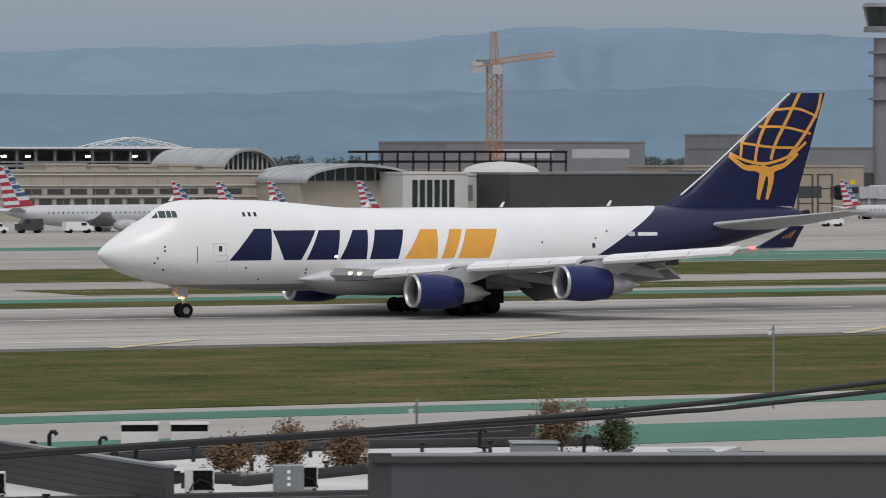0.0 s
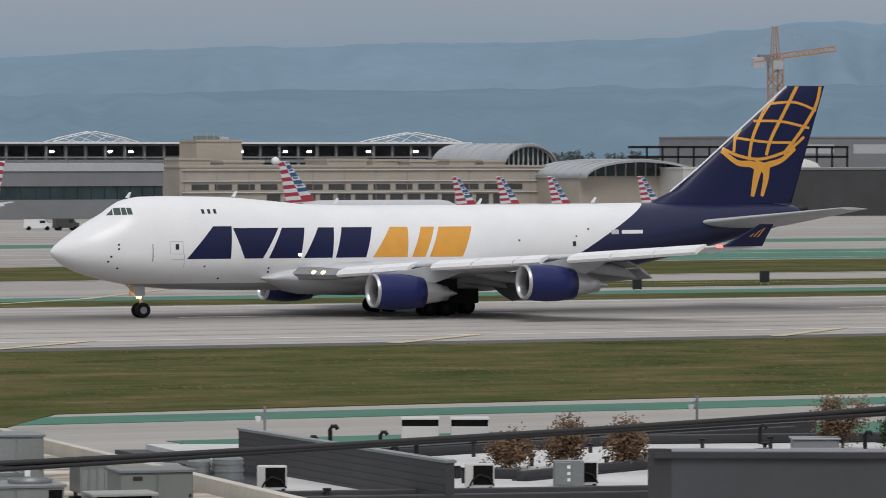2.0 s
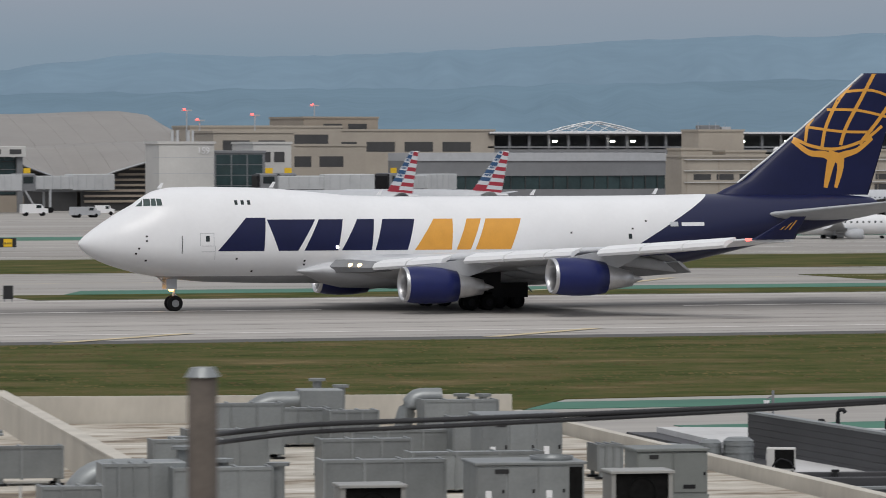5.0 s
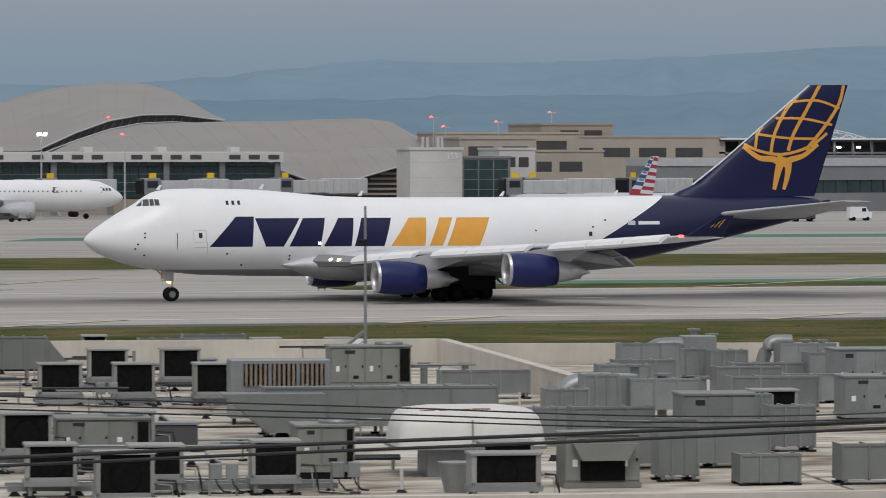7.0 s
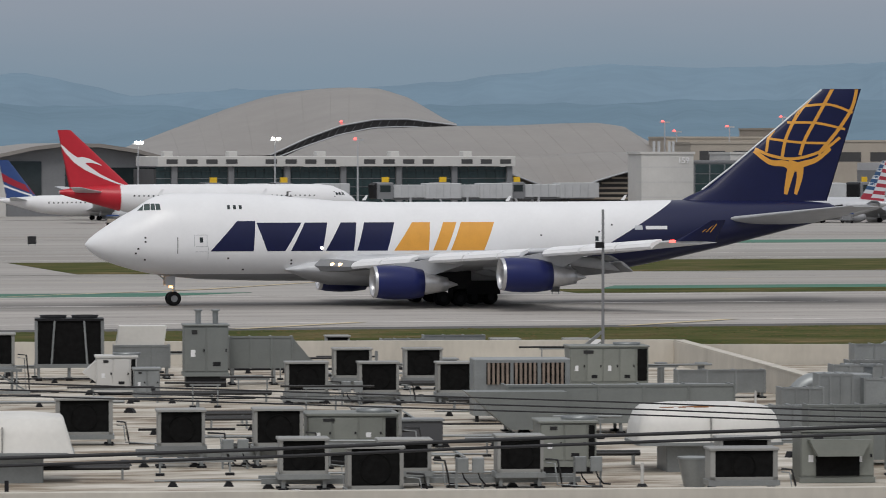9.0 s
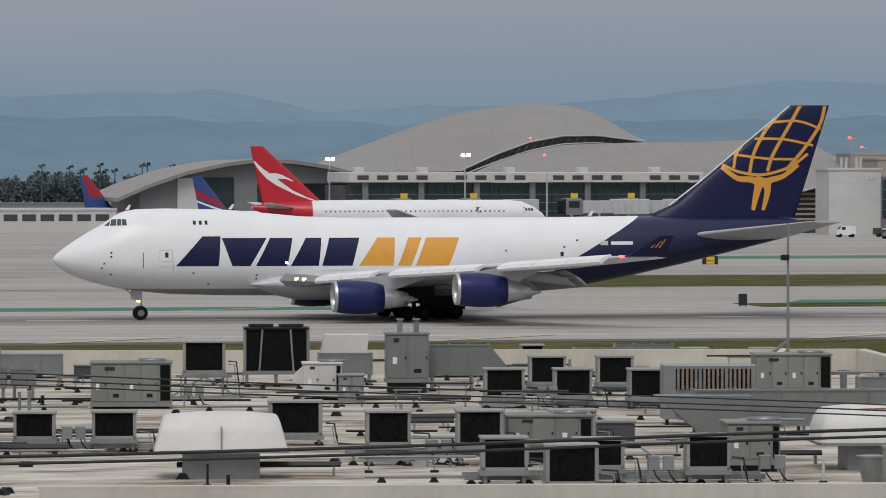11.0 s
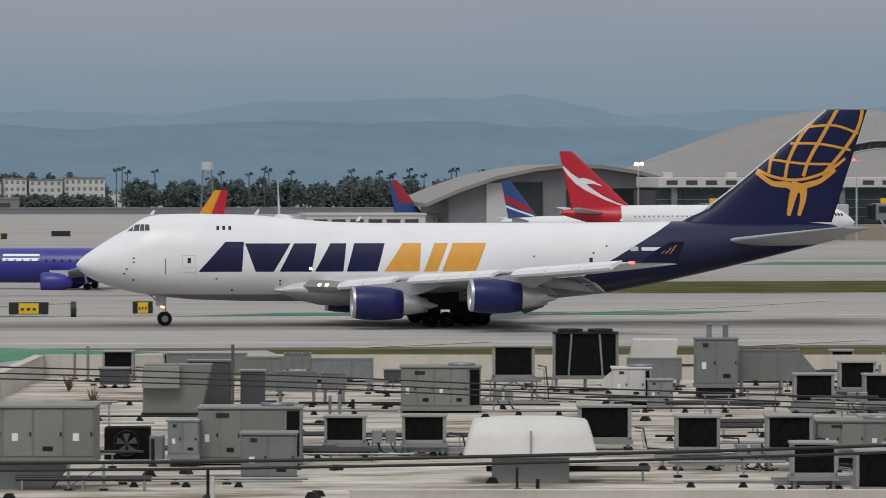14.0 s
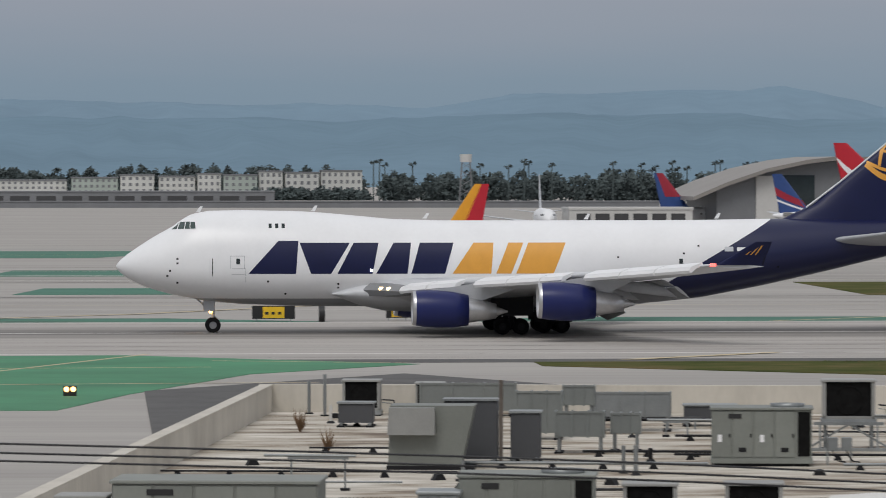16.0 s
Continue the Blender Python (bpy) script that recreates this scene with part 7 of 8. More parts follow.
# ================= low buildings towards the east =================
LZ = 3.0
lb = thing("low_building", pose(0, 0, 0), "low charcoal building with white membrane roof", "building")
part("wall", Shape().slab([(72, 176), (84, 172), (116, 206), (85, 219), (84, 205)], 0, LZ - 0.2), DARKW, lb)
part("roof", Shape().slab([(74, 177), (84, 173), (115, 206), (86, 218.5), (84.4, 204)], LZ - 0.2, LZ), ROOFWW, lb, "white roof membrane")


def siding(name, p, q, z0, z1, n, label, parent, m=DARKW):
    """A wall of overlapping boards from p to q."""
    d = Vector((q[0] - p[0], q[1] - p[1]))
    rz = math.degrees(math.atan2(d.y, d.x))
    L = d.length
    w = part(name, Shape().box(0, L, 0.03, 0.25, z0, z1), m, parent, label, pose(p[0], p[1], 0, 0, 0, rz))
    h = (z1 - z0) / n
    me = Shape().prism([(0, z0), (L, z0), (L, z0 + h * 0.96), (0, z0 + h * 0.96)], -0.03, 0.03).mesh("board", m)
    for i in range(n):
        part("board", me, m, w, "", pose(0, 0, i * h))
    part("coping", Shape().box(-0.05, L + 0.05, -0.06, 0.3, z1, z1 + 0.08), GALV, w)
    return w


siding("parapet_wall", (84.2, 205), (83.6, 187), LZ - 1.0, 4.25, 10, "charcoal boarded parapet wall", lb)
siding("parapet_wall", (84.4, 205.2), (112, 216), LZ - 0.2, LZ + 0.35, 3, "charcoal boarded parapet wall", lb)
siding("parapet_wall", (78, 186.0), (92.5, 183.5), LZ - 2.0, LZ + 0.1, 10, "charcoal boarded low wall", lb)
gw = thing("slate_building", pose(0, 0, 0), "slate-grey windowless building with flat roof", "building")
part("wall", Shape().slab([(86.1, 178.2), (101, 171), (102.6, 174.2), (87.6, 181.4)], 0, 4.85), DARKW2, gw)
part("roof", Shape().slab([(86.3, 178.6), (100.8, 171.4), (102.3, 174.0), (87.7, 181.0)], 4.85, 4.92), GREYB, gw)
part("corner_board", Shape().slab([(85.9, 178.3), (86.5, 178.0), (86.5, 178.4), (86.1, 178.6)], 0, 5.1), DARKW, gw)
part("coping", Shape().slab([(86.0, 178.1), (101.1, 170.8), (101.2, 171.2), (86.2, 178.5)], 4.85, 5.02), DARKW, gw)


def at2(x, y, z=LZ, rz=-24):
    return pose(x + 0.6, y + 0.4, z, 0, 0, rz)


for x, y in ((94.5, 214.3), (96.1, 213.5)):
    b = thing("roof_fan_unit", at2(x, y), "white cube air conditioner with black louvred top", "air conditioner", "cube air conditioners")
    part("body", Shape().box(-0.68, 0.68, 0, 1.2, 0.15, 0.62, 0.03), WHITEB, b)
    part("louvre_band", Shape().box(-0.66, 0.66, 0.03, 1.18, 0.62, 0.86, 0.02), COIL, b)
    part("lid", Shape().box(-0.7, 0.7, -0.03, 1.22, 0.86, 0.92, 0.02), WHITEB, b)
    legs(b, 1.3, 1.1, 0.15)
for x, y in ((80.5, 194.2), (84.6, 193.5), (86.8, 192.5), (90.3, 192.3)):
    b = thing("mini_split_condenser", at2(x, y), "white compact outdoor condenser with black grille", "air conditioner", "compact condensers")
    part("body", Shape().box(-0.46, 0.46, 0, 0.4, 0.06, 0.78, 0.03), WHITEB, b)
    part("grille", Shape().box(-0.2, 0.42, -0.02, 0.02, 0.12, 0.72, 0.01), COIL, b)
    part("hose", Shape().tube([(-0.3, -0.05, 0.1), (-0.2, -0.12, 0.3), (0.0, -0.1, 0.45), (0.3, -0.08, 0.35), (0.45, -0.06, 0.1)], 0.03, 6), DARKM, b)
    for sx in (-0.35, 0.35):
        part("foot", Shape().box(sx - 0.05, sx + 0.05, 0, 0.4, 0, 0.07), DARKM, b)
b = thing("electrical_cabinet", at2(89.5, 191.7), "pale grey electrical cabinet on the low roof", "electrical box")
part("body", Shape().box(-0.48, 0.48, 0, 0.5, 0.05, 0.85, 0.02), GALV, b)
part("door", Shape().box(-0.44, 0.1, -0.03, 0.0, 0.1, 0.8, 0.01), GALV, b)
for i in range(3):
    part("sticker", Shape().box(-0.05, 0.05, -0.04, -0.03, 0.2 + 0.2 * i, 0.3 + 0.2 * i), WHITE, b)
for x, y, w, h in ((101.5, 197, 1.9, 0.5), (104.5, 203, 1.6, 0.5), (99.5, 198.5, 1.5, 0.35), (103.3, 195.0, 2.3, 0.45), (108.5, 199, 1.4, 0.3), (122, 204, 1.6, 1.6)):
    b = thing("low_rooftop_box", at2(x, y, 3.0 if x < 110 else 0.0), "dark low rooftop equipment box with pale lid", "equipment", "low roof boxes")
    part("body", Shape().box(-w / 2, w / 2, 0, 1.2, 0, h, 0.03), GREYB, b)
    part("lid", Shape().box(-w / 2 - 0.06, w / 2 + 0.06, -0.06, 1.26, h, h + 0.07, 0.02), GALV, b)
for x, y in ((88.2, 209.5), (91.5, 211), (88.4, 203), (84.5, 199), (84.2, 191.5), (105.5, 209), (92.5, 183.6), (107, 204)):
    b = thing("vent_goose", at2(x, y, LZ + (1.2 if x < 86 else 0.2)), "small black gooseneck roof vent", "vent", "gooseneck vents")
    part("pipe", Shape().tube([(0, 0, -0.2), (0, 0, 0.35), (0.06, 0, 0.46), (0.18, 0, 0.46), (0.24, 0, 0.36)], 0.07, 8), DARKM, b)
for x, y, r, h in ((75.7, 189.6, 0.5, 1.2), (76.6, 189.3, 0.34, 1.35), (77.4, 189.0, 0.46, 1.42), (76.1, 191.6, 0.4, 1.1)):
    b = thing("ribbed_tank", pose(x, y, 3.0), "ribbed galvanised round tank", "tank", "round tanks")
    part("drum", Shape().rod((0, 0, -3), (0, 0, h), r, n=24), GALV, b)
    for k in range(6):
        part("hoop", Shape().rod((0, 0, h * (0.1 + 0.16 * k)), (0, 0, h * (0.1 + 0.16 * k) + 0.05), r * 1.05, n=24), GALV, b)
    part("lid", Shape().rod((0, 0, h), (0, 0, h + 0.1), r * 1.02, r * 0.7, 24), GALV, b)
for x, y in ((88.9, 214.3), (106.4, 214.9), (159.5, 276)):
    b = thing("camera_post", pose(x, y, 0), "slim grey post with a white dome camera", "camera post", "camera posts")
    part("post", Shape().rod((0, 0, 0), (0, 0, 4.5), 0.05, n=8), GREYB, b)
    part("dome", Shape().rod((-0.25, 0, 3.95), (-0.25, 0, 4.15), 0.07, 0.12, 10), WHITE, b)
    part("arm", Shape().bar((-0.25, 0, 4.2), (0, 0, 4.3), 0.05), GREYB, b)


def small_tree(x, y, z, h, w, leaf, label, seed):
    rnd = random.Random(seed)
    b = thing("small_tree", pose(x + 0.65, y + 0.3, z), label, "tree", "courtyard trees")
    tr = Shape().rod((0, 0, -2.5), (0, 0, h * 0.4), 0.08, 0.05, 7)
    ends = []
    for i in range(9):
        a, e = rnd.uniform(0, 6.28), rnd.uniform(0.5, 1.0)
        p = (math.cos(a) * w * 0.38 * rnd.uniform(0.3, 1), math.sin(a) * w * 0.38 * rnd.uniform(0.3, 1), h * e)
        tr.rod((0, 0, h * 0.3 * rnd.uniform(0.2, 1)), p, 0.035, 0.012, 5)
        ends.append(p)
    part("trunk", tr, BARK, b)
    cr_ = Shape()
    for i in range(3600):
        e = rnd.choice(ends)
        g = [e[k] + rnd.gauss(0, (w * 0.16, w * 0.16, h * 0.2)[k]) - (0.12 * h if k == 2 else 0) for k in range(3)]
        s = rnd.uniform(0.035, 0.085)
        u = Vector((rnd.gauss(0, 1), rnd.gauss(0, 1), rnd.gauss(0, 1))).normalized()
        q = u.orthogonal().normalized() * s
        g = Vector(g)
        cr_.add([g - u * s, g + q * 0.6, g + u * s, g - q * 0.6], [(0, 1, 2, 3)])
    part("crown", cr_, leaf, b)


small_tree(91.5, 200.5, 3.0, 1.0, 1.3, LEAF_B, "small brown-leaved tree in the courtyard", 1)
small_tree(93.1, 199.7, 3.0, 1.35, 1.3, LEAF_B, "small brown-leaved tree in the courtyard", 2)
small_tree(94.8, 198.9, 3.0, 1.35, 1.4, LEAF_B, "small brown-leaved tree in the courtyard", 3)
small_tree(106.5, 204.9, 3.0, 1.6, 1.5, LEAF_B, "small brown-leaved tree behind the low roof", 4)
small_tree(108.1, 204.1, 3.0, 1.3, 1.3, LEAF, "small green tree behind the low roof", 5)

# black kerbs, pipes and hatches on the white roof
for x0, y0, x1, y1 in ((87, 206.5, 110, 214), (90, 195.5, 103, 203), (79, 190.4, 95, 187.2), (96.5, 190, 108, 202), (86, 200.5, 90.5, 196.5), (78.5, 188.2, 93, 185.2), (95, 213.2, 111, 209)):
    d = Vector((x1 - x0, y1 - y0))
    k = thing("roof_kerb", pose(x0, y0, LZ, 0, 0, math.degrees(math.atan2(d.y, d.x))), "black roofing kerb across the white roof", "kerb", "roof kerbs")
    part("kerb", Shape().box(0, d.length, -0.12, 0.12, 0, 0.32, 0.03), DARKW, k)
    part("flashing", Shape().box(0, d.length, -0.3, 0.3, 0, 0.05), BLACKP, k)
rnd = random.Random(31)
for i in range(22):
    x, y = 80 + rnd.random() * 24, 0
    y = 189 + (x - 80) * 0.7 + rnd.uniform(-1, 9)
    b = thing("roof_stub", at2(x, y), "small black vent stub on the white roof", "vent", "roof stubs")
    h = rnd.uniform(0.2, 0.55)
    part("pipe", Shape().rod((0, 0, 0), (0, 0, h), 0.07, n=8), BLACKP, b)
    part("cap", Shape().rod((0, 0, h), (0, 0, h + 0.07), 0.13, n=8), DARKM, b)

# ================= overhead cables =================
def cable(pts, r, label):
    P = [Vector(p) for p in pts]
    fine = []
    for i in range(len(P) - 1):
        p0, p1, p2, p3 = P[max(i - 1, 0)], P[i], P[i + 1], P[min(i + 2, len(P) - 1)]
        for k in range(10):
            t = k / 10
            fine.append(0.5 * ((2 * p1) + (p2 - p0) * t + (2 * p0 - 5 * p1 + 4 * p2 - p3) * t * t + (3 * p1 - p0 - 3 * p2 + p3) * t ** 3))
    fine.append(P[-1])
    ob = part("overhead_cable", Shape().tube(fine, r, 8), CABLE)
    return tagged(ob, label, "cable", "overhead cables")


for dz, r in ((0.0, 0.042), (-0.17, 0.036)):
    cable([(-60, 112, 7.2 + dz), (-30, 112, 6.85 + dz), (0, 112, 6.74 + dz), (10, 112, 6.74 + dz), (20, 112, 6.88 + dz), (28, 112, 7.08 + dz), (36, 112, 7.25 + dz), (44, 112, 7.46 + dz), (60, 112, 7.95 + dz), (90, 112, 9.0 + dz)], r, "thick black overhead cable across the roof")
# the span that rises eastwards from its pole
for k, r in ((0.0, 0.018), (1.0, 0.016)):
    cable([(29.7, 77.6, 12.05 - 0.06 * k), (31.6, 84.2, 11.58 - 0.058 * k), (32.5, 85, 11.58 - 0.05 * k), (33.5, 85, 11.6 - 0.045 * k), (35, 85, 11.63 - 0.03 * k), (37.2, 85, 11.69 - 0.014 * k), (39.4, 85, 11.765 - 0.02 * k), (41, 85, 11.84 - 0.04 * k), (42.7, 85, 11.965 - 0.06 * k), (52, 85, 12.7 - 0.1 * k), (70, 85, 14.2 - 0.1 * k)], r, "black overhead cable rising over the low roofs")
up = thing("utility_pole", pose(29.7, 77.5, 0), "weathered timber utility pole carrying two black cables", "pole")
part("pole", Shape().rod((0, 0, 0), (0, 0, 12.3), 0.1, 0.075, 12), WOOD, up)
part("bracket", Shape().bar((0, 0, 11.98), (0.0, 0.2, 12.02), 0.05), GALV, up)
part("cap", Shape().rod((0, 0, 12.3), (0, 0, 12.35), 0.09, 0.06, 12), GALV, up)
for dz in (0.9, 0.75, 0.62):
    cable([(-60, 114, 9.6 + dz), (0, 114, 8.1 + dz), (18, 114, 7.4 + dz), (30, 114, 6.9 + dz), (40, 116, 6.5 + dz * 0.9), (60, 135, 5.6 + dz * .8), (100, 150, 5.2)], 0.018, "thin black overhead wire across the view")

# ================= airfield signs and distant things =================
def taxi_sign(x, y, w, front, label, h=0.95):
    b = thing("taxiway_sign", pose(x, y, 0, 0, 0, 0), label, "sign", "airfield signs")
    part("housing", Shape().box(-w / 2, w / 2, 0, 0.35, 0.25, 0.25 + h * 1.2, 0.03), BLACKP, b)
    if front:
        part("face", Shape().box(-w * 0.25, w * 0.25, -0.03, 0.0, 0.32, 0.2 + h * 1.15), YSIGN, b, "yellow face with direction bars")
        for k in range(3):
            part("bar", Shape().box(-w * 0.2 + k * w * 0.15, -w * 0.2 + k * w * 0.15 + w * 0.08, -0.045, -0.03, 0.62, 0.85), BLACKP, b)
    for sx in (-0.4, 0.4):
        part("leg", Shape().box(sx * w - 0.05, sx * w + 0.05, 0.1, 0.2, 0, 0.26), GREYP, b)
    return b


taxi_sign(17.2, 449, 3.7, True, "black and yellow taxiway sign beside the runway")
taxi_sign(28.0, 451, 1.9, True, "black and yellow taxiway sign beside the runway")
b = thing("runway_marker", pose(21.3, 447.5, 0), "black round distance marker beside the runway", "marker")
part("drum", Shape().rod((-0.25, 0, 0.75), (0.25, 0, 0.75), 0.75, n=18), BLACKP, b)
for x, y, w, f in ((16, 600, 2.6, False), (115, 447, 0.8, False), (232, 470, 0.9, False), (255, 487, 1.0, False), (160, 640, 2.2, True), (230, 500, 2.2, True), (210, 720, 2.6, False), (190, 800, 3.0, False), (120, 690, 2.4, True), (100, 690, 1.2, False), (30, 960, 5, True), (45, 1000, 4, False), (310, 640, 0.9, False), (320, 560, 1.8, False)):
    taxi_sign(x, y, w, f, "small airfield sign on the taxiway edge")
rl_ = thing("guard_light", pose(0.6, 316, 0.03), "pair of lit amber guard lights on the apron", "lamp")
part("housing", Shape().box(-0.4, 0.4, 0, 0.3, 0.0, 0.6, 0.05), BLACKP, rl_)
for sx in (-0.2, 0.2):
    part("lens", Shape().rod((sx, -0.06, 0.4), (sx, 0.0, 0.4), 0.15, n=12), LAMPY, rl_)

# service vehicles on the ramp
def van(x, y, rz, w=5.0, h=2.1, m=WHITE, label="white service van on the ramp", name="service_van"):
    b = thing(name, pose(x, y, 0, 0, 0, rz), label, "van", "ramp vehicles")
    part("body", Shape().prism([(-w / 2, 0.45), (w / 2, 0.45), (w / 2, h * 0.62), (w * 0.36, h * 0.66), (w * 0.24, h), (-w / 2 + 0.1, h)], -0.95, 0.95), m, b)
    part("windscreen", Shape().prism([(w * 0.375, h * 0.68), (w * 0.265, h * 0.97), (w * 0.245, h * 0.97), (w * 0.345, h * 0.68)], -0.85, 0.85), GLASSD, b)
    part("side_window", Shape().box(w * 0.05, w * 0.24, -0.97, 0.97, h * 0.66, h * 0.92), GLASSD, b)
    for sx in (-0.32, 0.32):
        part("wheel", Shape().rod((sx * w, -1.0, 0.36), (sx * w, 1.0, 0.36), 0.36, n=14), RUBBER, b)
    return b


rnd = random.Random(9)
for i, (x, y) in enumerate(((300, 835), (304, 832), (318, 840), (330, 838), (345, 836), (352, 838), (360, 835), (374, 838), (281, 880), (272, 884), (150, 868), (157, 866), (163, 868), (205, 900), (214, 898), (226, 902), (240, 905), (252, 900), (420, 850), (405, 852), (445, 840), (470, 835), (262, 905), (500, 836), (520, 840), (540, 846), (230, 880))):
    van(x, y, rnd.choice((0, 180, 20, -15)), rnd.uniform(3.4, 6.0), rnd.uniform(1.6, 2.6), rnd.choice((WHITE, WHITE, GREYP, SILVER, GREYD, WHITE)), "small service vehicle parked on the ramp")

# baggage carts and steps among the parked airliners
rnd = random.Random(41)
for x, y in ((262, 872), (266, 876), (271, 870), (276, 874), (281, 871), (255, 880), (141, 872), (146, 870), (153, 874), (168, 872), (296, 868), (303, 870), (391, 868), (398, 866), (410, 870), (424, 866)):
    b = thing("baggage_cart", pose(x, y, 0, 0, 0, rnd.uniform(-30, 30)), "covered grey baggage cart beside an airliner", "cart", "baggage carts")
    part("deck", Shape().box(-1.3, 1.3, -0.7, 0.7, 0.45, 0.6), GREYD, b)
    part("cover", Shape().prism([(-1.2, 1.75), (1.2, 1.75), (1.05, 2.0), (-1.05, 2.0)], -0.7, 0.7), rnd.choice((GREYP, WHITE, BLUE_M)), b)
    part("load", Shape().box(-1.0, rnd.uniform(0.2, 1.1), -0.6, 0.6, 0.6, rnd.uniform(1.0, 1.6), 0.05), rnd.choice((GREYB, DARKM, BEIGE)), b)
    for sx in (-1.15, 1.15):
        for sy in (-0.65, 0.65):
            part("post", Shape().box(sx - 0.04, sx + 0.04, sy - 0.04, sy + 0.04, 0.6, 1.76), GREYB, b)
        part("wheel", Shape().rod((sx * 0.75, -0.75, 0.24), (sx * 0.75, 0.75, 0.24), 0.24, n=12), RUBBER, b)

# distant flats, trees and towers
def flats(x0, x1, y, z, m, floors, n):
    b = thing("apartment_building", pose(x0, y, 0), "distant pale apartment building with window rows", "building", "distant flats")
    part("wall", Shape().box(0, x1 - x0, 0, 14, 0, z), m, b)
    part("roof", Shape().box(-0.3, x1 - x0 + 0.3, -0.3, 14, z, z + 0.5), GREYB, b)
    w = (x1 - x0) / n
    me = Shape().box(w * 0.25, w * 0.7, -0.1, 0.1, 0, z / floors * 0.5).mesh("window", GREYB)
    for f in range(floors):
        for i in range(n):
            part("window", me, GREYB, b, "", pose(i * w, 0, z / floors * (f + 0.3)))
    return b


FLAT_W = mat("hazy_white_render", (0.60, 0.60, 0.57), 0.8, vary=0.1, scale=0.1)
FLAT_G = mat("hazy_green_render", (0.40, 0.45, 0.41), 0.8, vary=0.1, scale=0.1)
for x0, x1, y, z, m in ((-60, -42, 1905, 8, FLAT_W), (-40, -12, 1910, 7.5, FLAT_W), (-10, 8, 1905, 8.5, FLAT_G), (9, 22, 1900, 9.5, FLAT_W), (39, 48, 1900, 10.0, FLAT_W), (49, 62, 1898, 9.5, FLAT_G), (63, 72, 1900, 11.0, FLAT_W), (73, 86, 1898, 10.5, FLAT_W), (87, 103, 1900, 11.2, FLAT_W), (24, 38, 1904, 9, FLAT_W)):
    flats(x0, x1, y, z, m, 4, max(4, int((x1 - x0) / 2.2)))
block("long_hangar", -120, 60, 1650, 1680, 4.4, GREYB, "long low grey hangar beyond the airfield", wins=[(20, -118, 58, 1.5, 3.2, GREYD)])
block("perimeter_wall", -200, 180, 1560, 1562, 1.8, GREYB, "long low perimeter wall", category="wall")
wt = thing("lattice_tower", pose(128.5, 1700, 0), "distant lattice tower with white tank", "tower")
part("tank", Shape().rod((0, 0, 14.6), (0, 0, 17.4), 2.0, 2.1, 16), WHITEB, wt)
for sx, sy in ((-1, -1), (1, -1), (1, 1), (-1, 1)):
    part("leg", Shape().bar((sx * 2.4, sy * 2.4, 0), (sx * 1.4, sy * 1.4, 14.6), 0.25), GREYB, wt)
for z in (3, 6, 9, 12):
    part("brace", Shape().bar((-2.1, -2.1, z), (1.7, -1.7, z + 2.6), 0.15), GREYB, wt)
    part("brace", Shape().bar((2.1, -2.1, z), (-1.7, -1.7, z + 2.6), 0.15), GREYB, wt)

# woods far off: one mass of small leaf clumps
rnd = random.Random(3)
wood = Shape()


def clump_tree(x, y, h, w, palm=False):
    if palm:
        wood.rod((x, y, 0), (x, y, h), 0.3, 0.2, 5)
        for k in range(26):
            a, e = rnd.uniform(0, 6.28), rnd.uniform(-0.7, 0.9)
            p = Vector((x, y, h))
            q = p + Vector((math.cos(a) * 1.5 * math.cos(e), math.sin(a) * 1.5, 1.3 * math.sin(e)))
            wood.add([p, q + Vector((0.25, 0, -0.2)), q + Vector((-0.25, 0, 0.2))], [(0, 1, 2)])
        return
    for k in range(int(44 * w / 8)):
        a, r, t = rnd.uniform(0, 6.28), rnd.random() ** 0.5, rnd.random()
        prof = 0.55 + 0.6 * math.sin(math.pi * min(1, t * 1.05)) - 0.45 * t
        c = Vector((x + math.cos(a) * r * w * 0.5 * prof, y + math.sin(a) * r * w * 0.4, h * (0.12 + 0.86 * t)))
        for j in range(5):
            u = Vector((rnd.gauss(0, 1), rnd.gauss(0, 1), rnd.gauss(0, 1))).normalized()
            v = u.orthogonal().normalized()
            s = rnd.uniform(0.35, 0.95)
            g = c + Vector((rnd.gauss(0, 0.6), rnd.gauss(0, 0.6), rnd.gauss(0, 0.5)))
            wood.add([g - u * s, g + v * s * 0.7, g + u * s, g - v * s * 0.7], [(0, 1, 2, 3)])


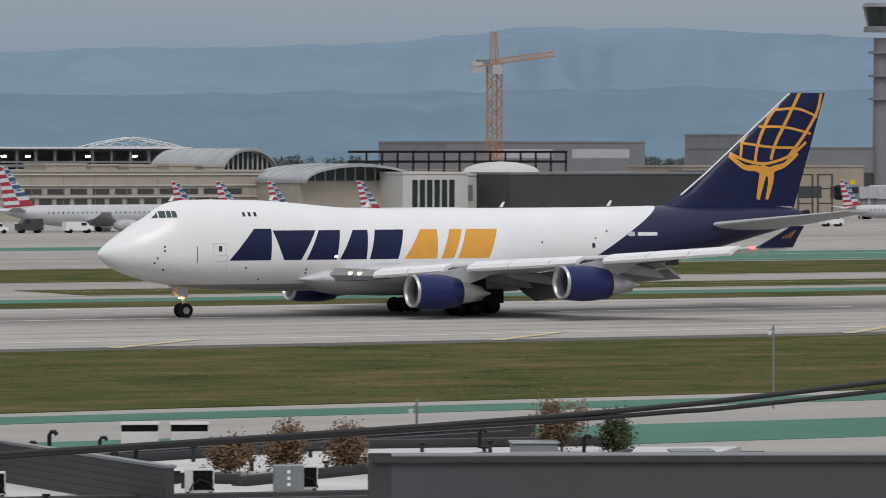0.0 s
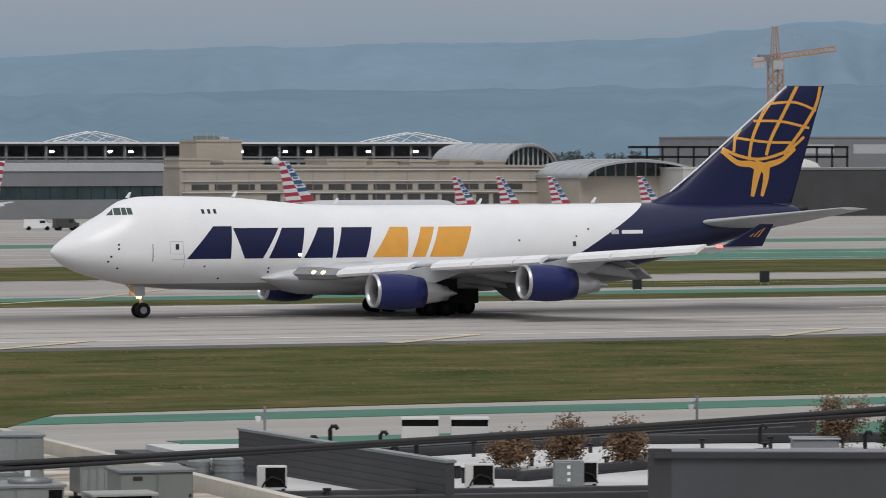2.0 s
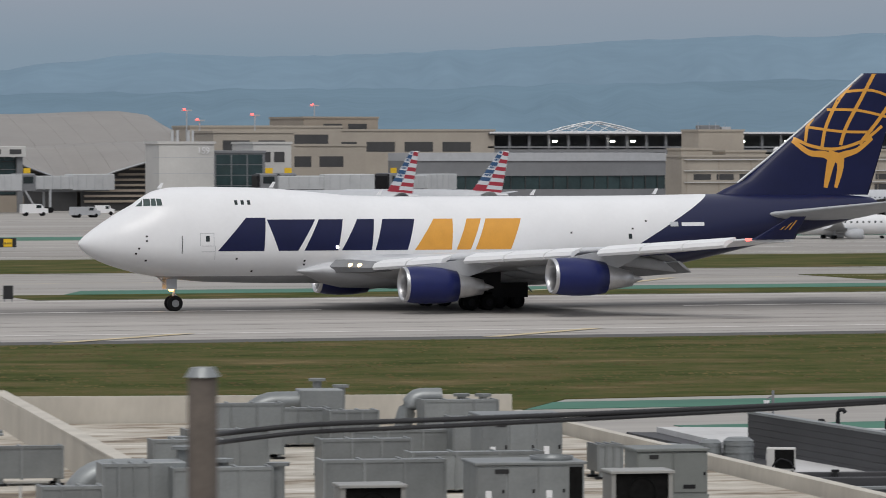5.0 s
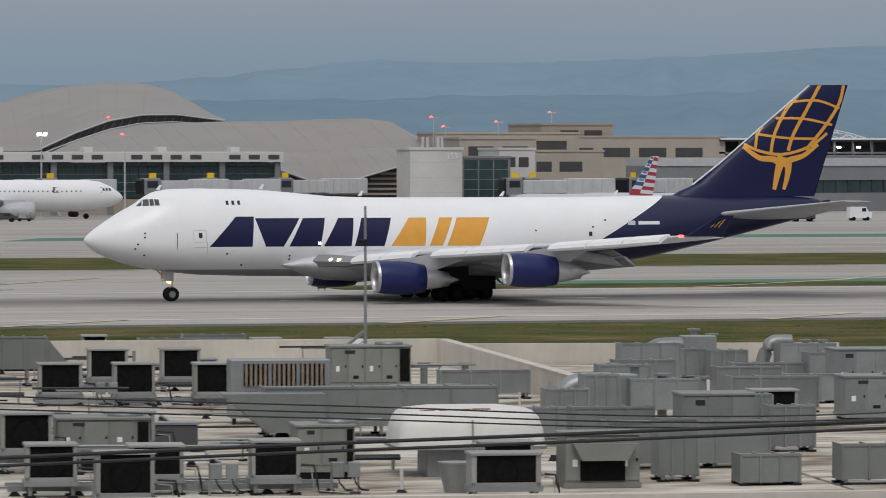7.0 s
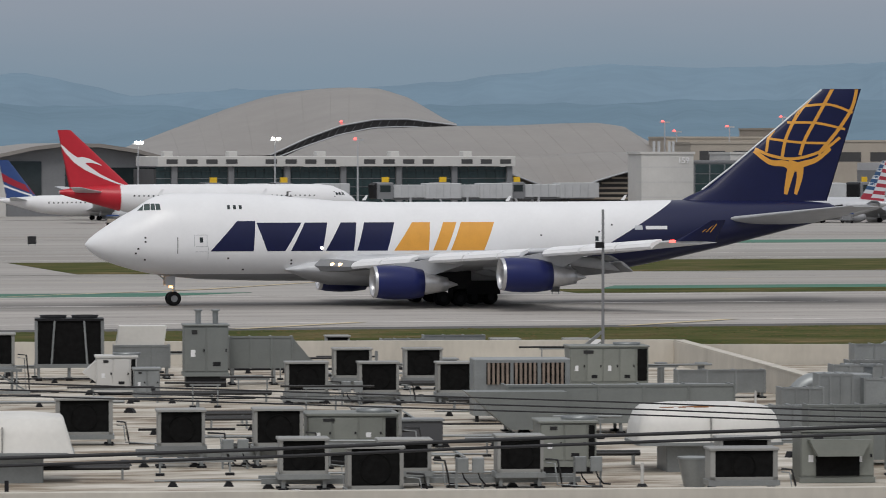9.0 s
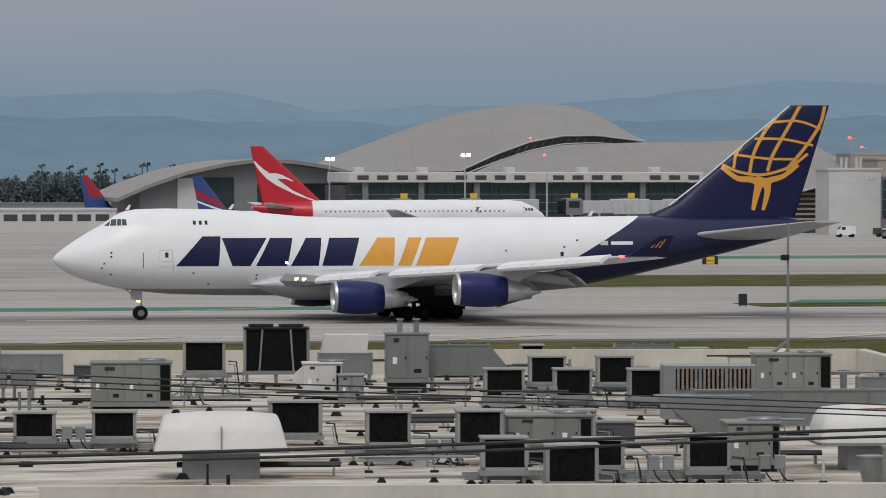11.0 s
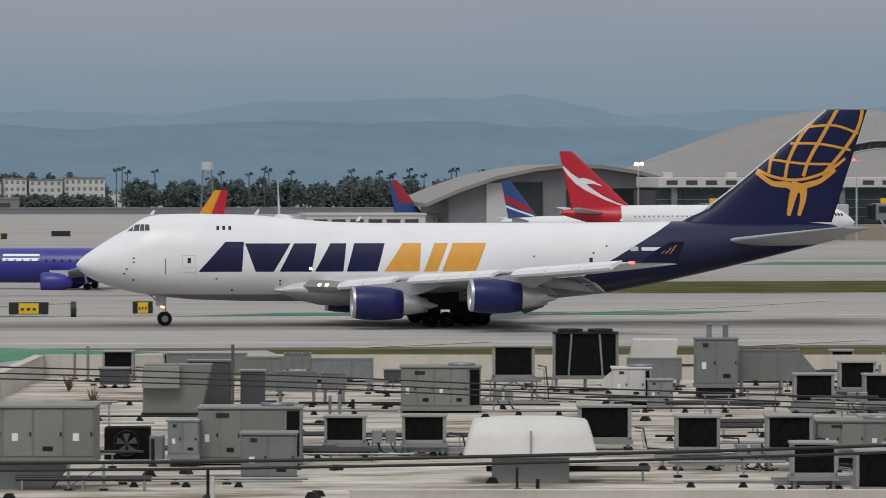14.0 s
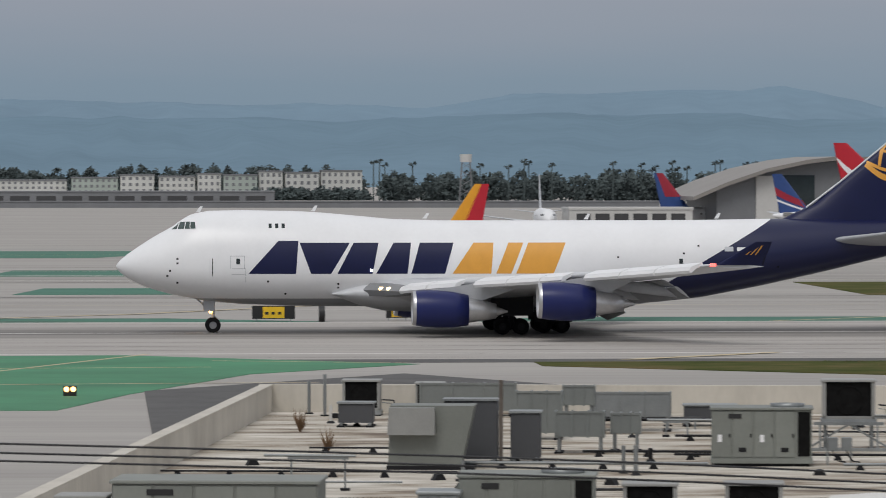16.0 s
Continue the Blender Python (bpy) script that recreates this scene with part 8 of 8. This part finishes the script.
for i in range(330):
    x = rnd.uniform(-140, 300)
    big = 1.0 if x > 95 else 0.72
    clump_tree(x, 1790 + rnd.uniform(0, 60) + (180 if x < 106 else 0), rnd.uniform(6.5, 11.5) * (1.0 if x > 95 else 1.2), rnd.uniform(8, 14))
for i in range(26):
    clump_tree(rnd.uniform(100, 260), 1800 + rnd.uniform(-20, 40), rnd.uniform(11, 15), 4, True)
for i in range(240):
    clump_tree(rnd.uniform(260, 1200), 2000 + rnd.uniform(0, 120), rnd.uniform(9, 14), rnd.uniform(9, 16))
for i in range(60):
    clump_tree(rnd.uniform(60, 106), 1880 + rnd.uniform(0, 10), rnd.uniform(2, 4.5), rnd.uniform(4, 8))
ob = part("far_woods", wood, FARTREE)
tagged(ob, "dark belt of distant trees and palms, haze painted into their colour", "trees", "", "stuff")

# grass tufts on the near strip
rnd = random.Random(11)
for mname, material, n, hh in (("grass_tufts", BLADE, 90000, 0.075), ("dry_grass_tufts", BLADE_DRY, 26000, 0.09)):
    tuft = Shape()
    V, F = [], []
    for i in range(n):
        x, y = rnd.uniform(25, 262), rnd.uniform(284, 362)
        if y < 291.5 and x > 94 or y < 357 - (x - 32) * 0.75 and x < 60 or x < 80 and y < 296 + (80 - x) * 2.2:
            continue
        g = noise.noise(Vector((x * 0.035, y * 0.14, 2 if material is BLADE else 9)))
        if rnd.random() > 0.55 + g * 1.1:
            continue
        h = hh * rnd.uniform(0.4, 1.3)
        a = rnd.uniform(0, 3.14)
        w = rnd.uniform(0.08, 0.26)
        dx, dy = math.cos(a) * w, math.sin(a) * w
        lx, ly = rnd.uniform(-0.2, 0.2), rnd.uniform(0.25, 0.55)
        k = len(V)
        V += [(x - dx, y - dy, 0.045), (x + dx, y + dy, 0.045), (x + dx * 0.5 + lx, y + dy * 0.5 + ly, h), (x - dx * 0.7 + lx, y - dy * 0.7 + ly, h * 0.8)]
        F.append((k, k + 1, k + 2, k + 3))
    me = bpy.data.meshes.new(mname)
    me.from_pydata(V, [], F)
    me.materials.append(material)
    tagged(new(mname, me), "rough grass tufts on the strip beside the runway", "grass", "", "stuff")

motions()
